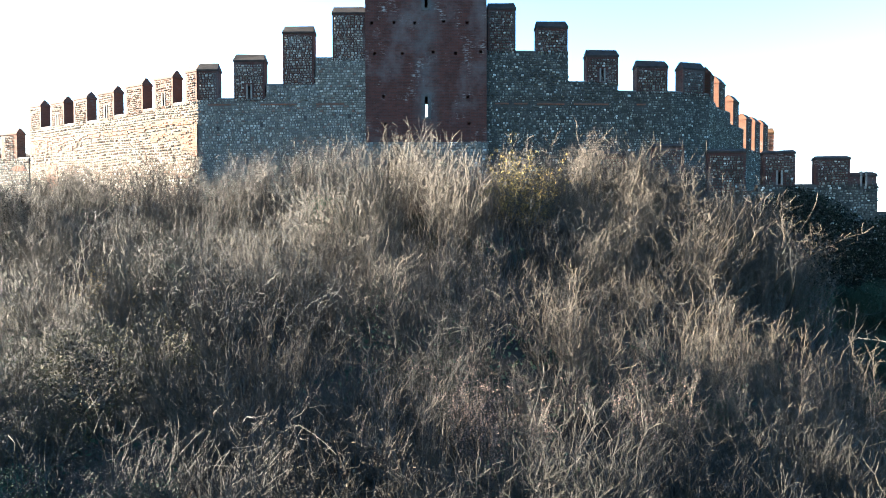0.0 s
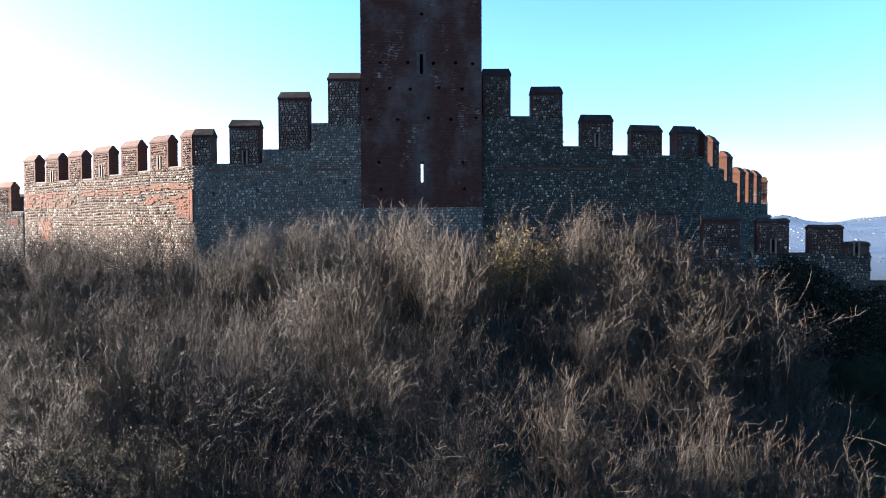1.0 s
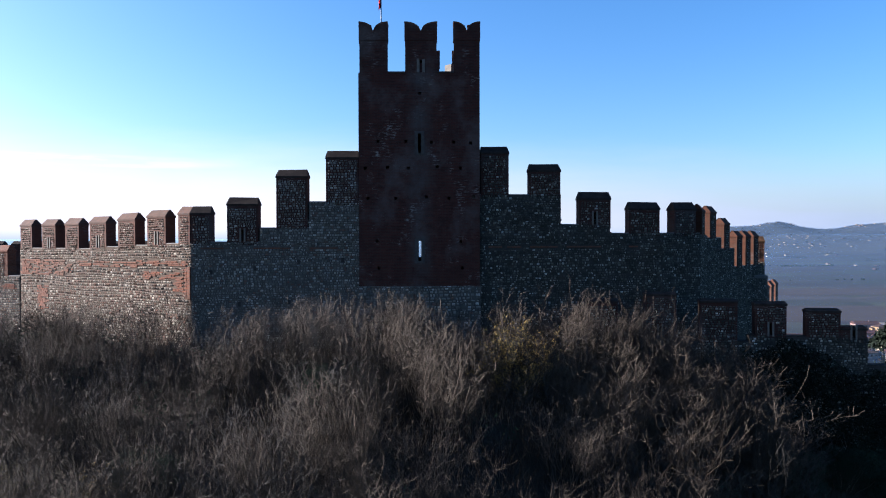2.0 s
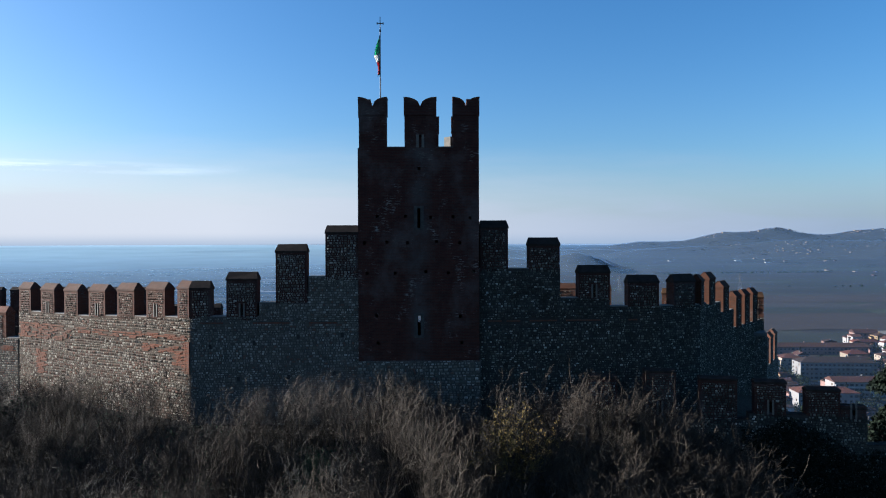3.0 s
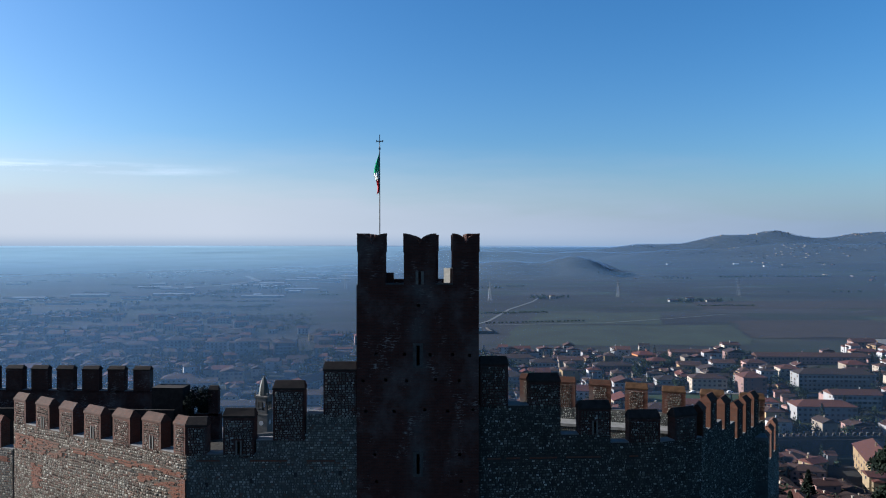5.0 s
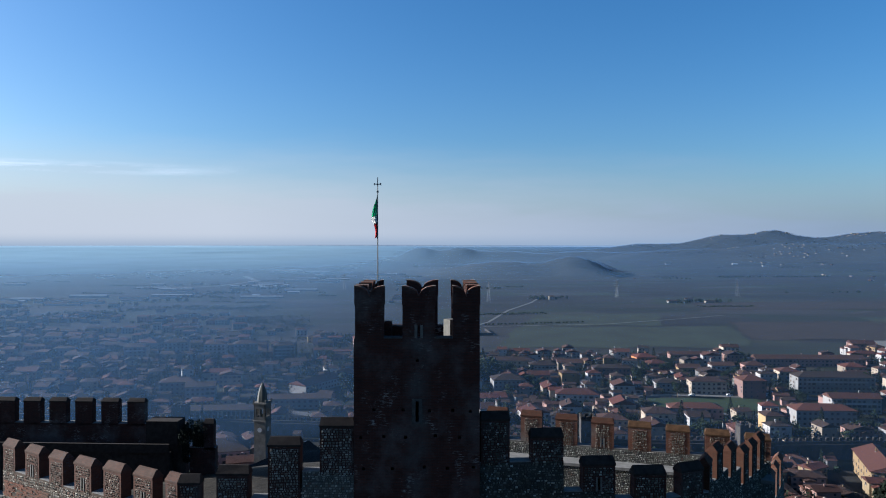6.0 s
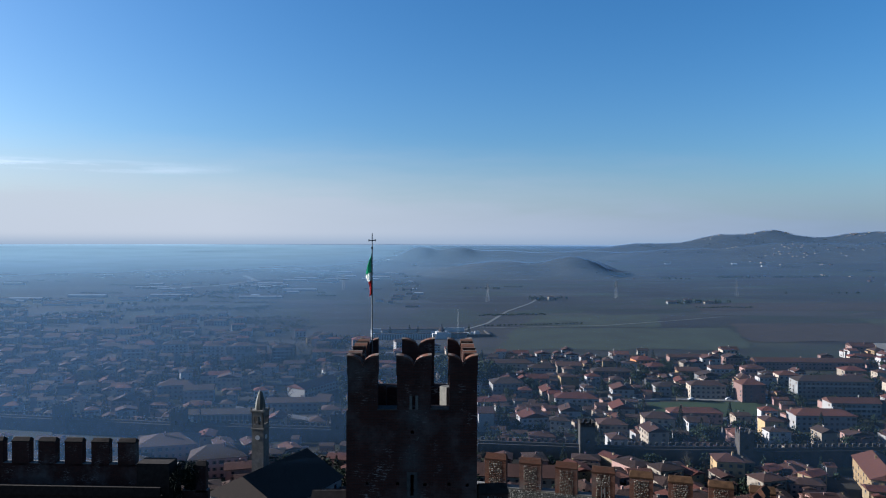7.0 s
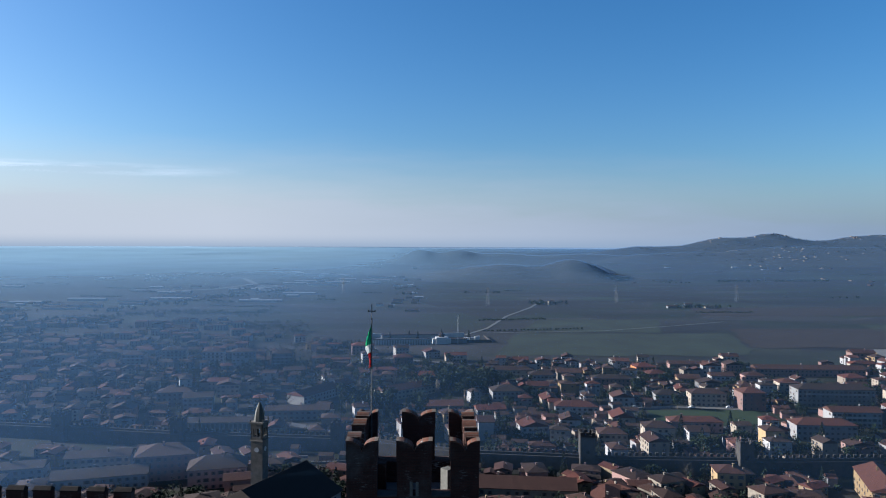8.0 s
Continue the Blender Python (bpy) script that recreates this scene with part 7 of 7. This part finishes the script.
extrude_profile(bm, [(-2.1, 0.25), (2.1, 0.25), (2.15, 0.7), (1.1, 0.85), (0.5, 1.4), (-1.2, 1.42), (-1.9, 0.9), (-2.15, 0.8)], -0.85, 0.85)
bmesh.ops.bevel(bm, geom=bm.edges[:], offset=0.05, segments=1, affect="EDGES")
CAR_BODY = mesh_of("body", bm, CAR_PAINTS[0])
bodies = [CAR_BODY]
for paint in CAR_PAINTS[1:]:
    other = CAR_BODY.copy()
    other.materials[0] = paint
    bodies.append(other)
bm = bmesh.new()
extrude_profile(bm, [(1.02, 0.9), (0.48, 1.36), (-1.15, 1.37), (-1.75, 0.92)], -0.86, 0.86)
CAR_GLASS = mesh_of("windows", bm, PANE)
bm = bmesh.new()
bmesh.ops.create_cone(bm, cap_ends=True, segments=10, radius1=0.33, radius2=0.33, depth=0.22, matrix=pose(0, 0, 0, 90))
CAR_WHEEL = mesh_of("wheel", bm, TYRE)
krng = random.Random(91)
LOTS = [(181 + 4.6 * (k % 4), 399 + 5.6 * (k // 4), 90) for k in range(24)] + [(66 + 11 * k, 361.5, 0) for k in range(14)] + [(112 + 13 * k, 479.5, -4) for k in range(15)] + [(62 + 5.5 * k, 427 + 9 * k, 62) for k in range(8)]
for x, y, turn in LOTS:
    if krng.random() < 0.35:
        continue
    k = krng.choice((0, 0, 1, 1, 2, 2, 3))
    car = tagged(new("car", bodies[k]), ("white", "silver", "dark", "red")[k] + " small car parked on the asphalt", "car", "parked cars")
    car.matrix_basis = pose(x, y, ground_z(x, y) + 0.5, 0, 0, turn + krng.choice((0, 180)) + krng.uniform(-3, 3))
    part("windows", CAR_GLASS, None, car)
    for sx in (-1.3, 1.3):
        for sy in (-0.78, 0.78):
            part("wheel", CAR_WHEEL, None, car, "", "", pose(sx, sy, 0.33))


# ---------------------------------------------------------------- aerial haze sheet over the plain, glowing haze planes and cloud on the horizon
def haze_sheet_material():
    """Sheet standing in for aerial haze, denser with distance from the castle and towards the sunny side."""
    m = bpy.data.materials.new("aerial haze sheet")
    m.use_nodes = True
    t = m.node_tree
    for n in list(t.nodes):
        if n.type != "OUTPUT_MATERIAL":
            t.nodes.remove(n)
    out = next(n for n in t.nodes if n.type == "OUTPUT_MATERIAL")
    clear, veil = t.nodes.new("ShaderNodeBsdfTransparent"), t.nodes.new("ShaderNodeBsdfDiffuse")
    up = node(t, "ShaderNodeCombineXYZ", Z=1.0)
    link(t, up.outputs[0], veil.inputs["Normal"])
    obj = coords(t)
    ln = t.nodes.new("ShaderNodeVectorMath")
    ln.operation = "LENGTH"
    link(t, obj, ln.inputs[0])
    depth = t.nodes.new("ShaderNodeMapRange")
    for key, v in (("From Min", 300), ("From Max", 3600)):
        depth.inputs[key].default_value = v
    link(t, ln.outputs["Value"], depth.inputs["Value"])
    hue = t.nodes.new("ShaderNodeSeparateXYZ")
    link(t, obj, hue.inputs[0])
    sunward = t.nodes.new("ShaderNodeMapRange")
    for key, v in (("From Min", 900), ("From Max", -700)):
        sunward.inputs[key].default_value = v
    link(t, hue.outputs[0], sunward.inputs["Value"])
    # Haze tint is painted on: deep blue near, paler far off and sunward.
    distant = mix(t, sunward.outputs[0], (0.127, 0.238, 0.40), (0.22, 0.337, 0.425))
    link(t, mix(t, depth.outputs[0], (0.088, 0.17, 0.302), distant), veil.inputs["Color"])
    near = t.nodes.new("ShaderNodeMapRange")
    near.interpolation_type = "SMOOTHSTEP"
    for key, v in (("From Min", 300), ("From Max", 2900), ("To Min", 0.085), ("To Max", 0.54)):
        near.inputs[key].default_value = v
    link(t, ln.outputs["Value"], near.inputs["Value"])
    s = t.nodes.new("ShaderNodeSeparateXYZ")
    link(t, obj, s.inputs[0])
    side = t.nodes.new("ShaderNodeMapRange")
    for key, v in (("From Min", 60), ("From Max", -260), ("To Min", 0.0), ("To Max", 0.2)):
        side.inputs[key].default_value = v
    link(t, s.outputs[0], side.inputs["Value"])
    edge = t.nodes.new("ShaderNodeMapRange")
    edge.interpolation_type = "SMOOTHSTEP"
    for key, v in (("From Min", 235), ("From Max", 340)):
        edge.inputs[key].default_value = v
    link(t, ln.outputs["Value"], edge.inputs["Value"])
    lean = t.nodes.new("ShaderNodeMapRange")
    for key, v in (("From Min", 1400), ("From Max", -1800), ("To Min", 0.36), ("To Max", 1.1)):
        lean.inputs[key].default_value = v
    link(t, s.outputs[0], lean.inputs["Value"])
    deep_haze = t.nodes.new("ShaderNodeMath")
    deep_haze.operation = "MULTIPLY"
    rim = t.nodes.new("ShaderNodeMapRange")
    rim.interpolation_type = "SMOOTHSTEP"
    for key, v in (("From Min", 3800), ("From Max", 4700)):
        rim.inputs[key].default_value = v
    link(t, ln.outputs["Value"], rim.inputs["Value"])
    link(t, near.outputs[0], deep_haze.inputs[0])
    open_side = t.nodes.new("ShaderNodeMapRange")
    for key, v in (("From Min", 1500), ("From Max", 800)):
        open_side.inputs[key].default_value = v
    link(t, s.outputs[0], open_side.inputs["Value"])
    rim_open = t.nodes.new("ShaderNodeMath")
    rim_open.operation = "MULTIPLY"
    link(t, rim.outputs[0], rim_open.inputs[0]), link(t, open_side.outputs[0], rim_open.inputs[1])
    link(t, mix(t, rim_open.outputs[0], lean.outputs[0], (1.05, 1.05, 1.05)), deep_haze.inputs[1])
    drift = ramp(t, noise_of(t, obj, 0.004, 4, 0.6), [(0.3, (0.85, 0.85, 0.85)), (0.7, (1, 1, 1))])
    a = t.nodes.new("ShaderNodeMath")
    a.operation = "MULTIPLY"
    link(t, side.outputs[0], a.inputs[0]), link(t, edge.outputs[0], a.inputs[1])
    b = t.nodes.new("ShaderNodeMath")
    link(t, deep_haze.outputs[0], b.inputs[0]), link(t, a.outputs[0], b.inputs[1])
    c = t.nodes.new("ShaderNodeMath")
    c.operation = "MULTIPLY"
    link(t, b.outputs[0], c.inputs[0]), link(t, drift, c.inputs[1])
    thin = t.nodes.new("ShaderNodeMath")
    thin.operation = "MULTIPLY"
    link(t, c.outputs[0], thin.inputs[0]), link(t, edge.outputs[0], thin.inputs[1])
    mx = t.nodes.new("ShaderNodeMixShader")
    link(t, thin.outputs[0], mx.inputs[0]), link(t, clear.outputs[0], mx.inputs[1]), link(t, veil.outputs[0], mx.inputs[2])
    link(t, mx.outputs[0], out.inputs["Surface"])
    return m


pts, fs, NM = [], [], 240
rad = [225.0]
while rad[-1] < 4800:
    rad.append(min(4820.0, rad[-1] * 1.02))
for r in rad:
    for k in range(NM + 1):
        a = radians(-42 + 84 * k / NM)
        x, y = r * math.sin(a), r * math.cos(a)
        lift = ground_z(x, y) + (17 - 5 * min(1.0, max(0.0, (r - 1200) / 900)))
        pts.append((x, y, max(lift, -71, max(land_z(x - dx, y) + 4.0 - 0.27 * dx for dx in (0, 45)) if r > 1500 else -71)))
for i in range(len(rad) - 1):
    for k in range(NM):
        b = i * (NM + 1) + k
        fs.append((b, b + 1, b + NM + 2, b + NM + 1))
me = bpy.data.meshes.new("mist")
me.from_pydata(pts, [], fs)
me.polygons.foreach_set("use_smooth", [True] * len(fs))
me.materials.append(haze_sheet_material())
tagged(new("mist", me), "bluish sheet over the plain standing in for aerial haze", "mist", "", "structure")


def sky_band_material(name, colour, strength, z0, z1, most, streaks=False):
    m = bpy.data.materials.new(name)
    m.use_nodes = True
    t = m.node_tree
    for n in list(t.nodes):
        if n.type != "OUTPUT_MATERIAL":
            t.nodes.remove(n)
    out = next(n for n in t.nodes if n.type == "OUTPUT_MATERIAL")
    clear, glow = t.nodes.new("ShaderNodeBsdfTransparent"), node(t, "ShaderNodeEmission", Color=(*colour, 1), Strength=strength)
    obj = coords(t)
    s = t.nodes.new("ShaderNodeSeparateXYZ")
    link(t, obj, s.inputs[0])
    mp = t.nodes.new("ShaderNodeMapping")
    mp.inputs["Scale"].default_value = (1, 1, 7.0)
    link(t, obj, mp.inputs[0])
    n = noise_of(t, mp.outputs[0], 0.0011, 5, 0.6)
    # The glow is painted dimmer and bluer towards the right.
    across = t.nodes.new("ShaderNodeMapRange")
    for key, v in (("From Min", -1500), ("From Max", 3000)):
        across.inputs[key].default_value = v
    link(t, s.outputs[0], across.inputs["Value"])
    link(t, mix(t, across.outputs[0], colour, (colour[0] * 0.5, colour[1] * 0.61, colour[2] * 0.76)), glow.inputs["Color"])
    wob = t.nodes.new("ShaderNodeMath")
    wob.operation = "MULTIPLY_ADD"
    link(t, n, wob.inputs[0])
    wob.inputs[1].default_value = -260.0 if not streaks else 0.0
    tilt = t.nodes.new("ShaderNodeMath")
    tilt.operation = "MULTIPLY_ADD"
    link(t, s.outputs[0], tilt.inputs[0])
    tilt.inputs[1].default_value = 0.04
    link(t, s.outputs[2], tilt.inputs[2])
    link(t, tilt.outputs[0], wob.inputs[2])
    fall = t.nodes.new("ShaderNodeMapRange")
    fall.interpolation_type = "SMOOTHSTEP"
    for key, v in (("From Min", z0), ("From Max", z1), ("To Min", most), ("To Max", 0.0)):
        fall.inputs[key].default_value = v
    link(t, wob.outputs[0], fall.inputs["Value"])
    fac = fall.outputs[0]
    if streaks:
        mp.inputs["Scale"].default_value = (0.6, 0.6, 9.0)
        soft = ramp(t, noise_of(t, mp.outputs[0], 0.0022, 6, 0.6), [(0.42, (0, 0, 0)), (0.68, (1, 1, 1))])
        tc = t.nodes.new("ShaderNodeTexCoord")
        g = t.nodes.new("ShaderNodeSeparateXYZ")
        link(t, tc.outputs["Generated"], g.inputs[0])
        tall = ramp(t, g.outputs[2], [(0.0, (0, 0, 0)), (0.5, (1, 1, 1)), (1.0, (0, 0, 0))])
        wide = ramp(t, g.outputs[0], [(0.0, (1, 1, 1)), (0.55, (1, 1, 1)), (1.0, (0, 0, 0))])
        fac = mix(t, 1.0, mix(t, 1.0, soft, tall, "MULTIPLY"), wide, "MULTIPLY")
        k = t.nodes.new("ShaderNodeMath")
        k.operation = "MULTIPLY"
        link(t, fac, k.inputs[0])
        k.inputs[1].default_value = most
        fac = k.outputs[0]
    mx = t.nodes.new("ShaderNodeMixShader")
    link(t, fac, mx.inputs[0]), link(t, clear.outputs[0], mx.inputs[1]), link(t, glow.outputs[0], mx.inputs[2])
    link(t, mx.outputs[0], out.inputs["Surface"])
    return m


def sky_band(name, label, radius, z0, z1, a0, a1, mat, steps=72):
    pts, fs = [], []
    for k in range(steps + 1):
        a = radians(a0 + (a1 - a0) * k / steps)
        for z in (z0, (z0 + z1) / 2, z1):
            pts.append((radius * math.sin(a), radius * math.cos(a), z))
    for k in range(steps):
        for j in range(2):
            i = k * 3 + j
            fs.append((i, i + 3, i + 4, i + 1))
    me = bpy.data.meshes.new(name)
    me.from_pydata(pts, [], fs)
    me.materials.append(mat)
    return tagged(new(name, me), label, "backdrop", "", "structure")


def far_plane(label, y, z0, z1, half, mat):
    me = bpy.data.meshes.new("backdrop")
    me.from_pydata([(-half, y, z0), (half, y, z0), (half, y, z1), (-half, y, z1)], [], [(0, 1, 2, 3)])
    me.materials.append(mat)
    return tagged(new("backdrop", me), label, "backdrop", "", "structure")


# Glowing planes stand in for the lit haze on the horizon.
far_plane("glowing plane of pale haze along the horizon", 4920, -130, 1000, 3700, sky_band_material("horizon haze", (0.73, 0.735, 0.76), 0.262, -120, 680, 0.92))
far_plane("glowing plane for a low grey haze bank with a soft upper edge", 4890, -130, 560, 3700, sky_band_material("haze bank", (0.71, 0.70, 0.71), 0.262, 60, 200, 0.5))
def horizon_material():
    """Glowing plane that stands in for thin blue haze, thickening down to the horizon."""
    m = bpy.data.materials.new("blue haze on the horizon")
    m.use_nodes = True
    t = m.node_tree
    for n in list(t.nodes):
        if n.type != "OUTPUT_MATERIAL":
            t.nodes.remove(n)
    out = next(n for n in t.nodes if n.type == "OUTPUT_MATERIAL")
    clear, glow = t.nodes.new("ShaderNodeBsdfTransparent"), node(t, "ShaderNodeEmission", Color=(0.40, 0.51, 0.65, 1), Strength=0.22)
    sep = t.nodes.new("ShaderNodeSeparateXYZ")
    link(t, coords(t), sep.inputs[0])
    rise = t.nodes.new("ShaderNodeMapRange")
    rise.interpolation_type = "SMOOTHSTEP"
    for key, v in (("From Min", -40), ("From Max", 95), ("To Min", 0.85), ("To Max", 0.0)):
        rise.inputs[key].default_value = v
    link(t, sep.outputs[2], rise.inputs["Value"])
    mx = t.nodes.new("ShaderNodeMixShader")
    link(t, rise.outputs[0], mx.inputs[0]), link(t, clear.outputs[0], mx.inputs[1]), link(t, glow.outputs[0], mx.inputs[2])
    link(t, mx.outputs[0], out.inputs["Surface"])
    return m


far_plane("glowing plane of thin blue haze along the horizon line", 4860, -60, 110, 3700, horizon_material())
sky_band("backdrop", "thin white streak of cloud above the horizon", 4780, 440, 525, -46, -15, sky_band_material("thin cloud", (0.85, 0.88, 0.95), 0.365, 0, 1, 1.0, True), 40)


# ---------------------------------------------------------------- the nearest wall stones, piece by piece
UNITS = []
urng = random.Random(3)
for k in range(6):
    bm = bmesh.new()
    c = [urng.uniform(0.10, 0.22) for _ in range(8)]
    o = [bm.verts.new(q) for q in ((0, 0, 0), (1, 0, 0), (1, 0, 1), (0, 0, 1))]
    q = [bm.verts.new(s) for s in ((c[0], -1, c[1]), (1 - c[2], -1, c[3]), (1 - c[4], -1, 1 - c[5]), (c[6], -1, 1 - c[7]))]
    bm.faces.new(q)
    for i in range(4):
        bm.faces.new((o[i], o[(i + 1) % 4], q[(i + 1) % 4], q[i]))
    UNITS.append(mesh_of("stone", bm, STONE))
for a, b, z0, z1, proud in single[4]:
    part("stone", urng.choice(UNITS), None, first_wall, "", "", Matrix.Translation((a, 0, z0)) @ Matrix.Diagonal((b - a, proud, z1 - z0, 1)))
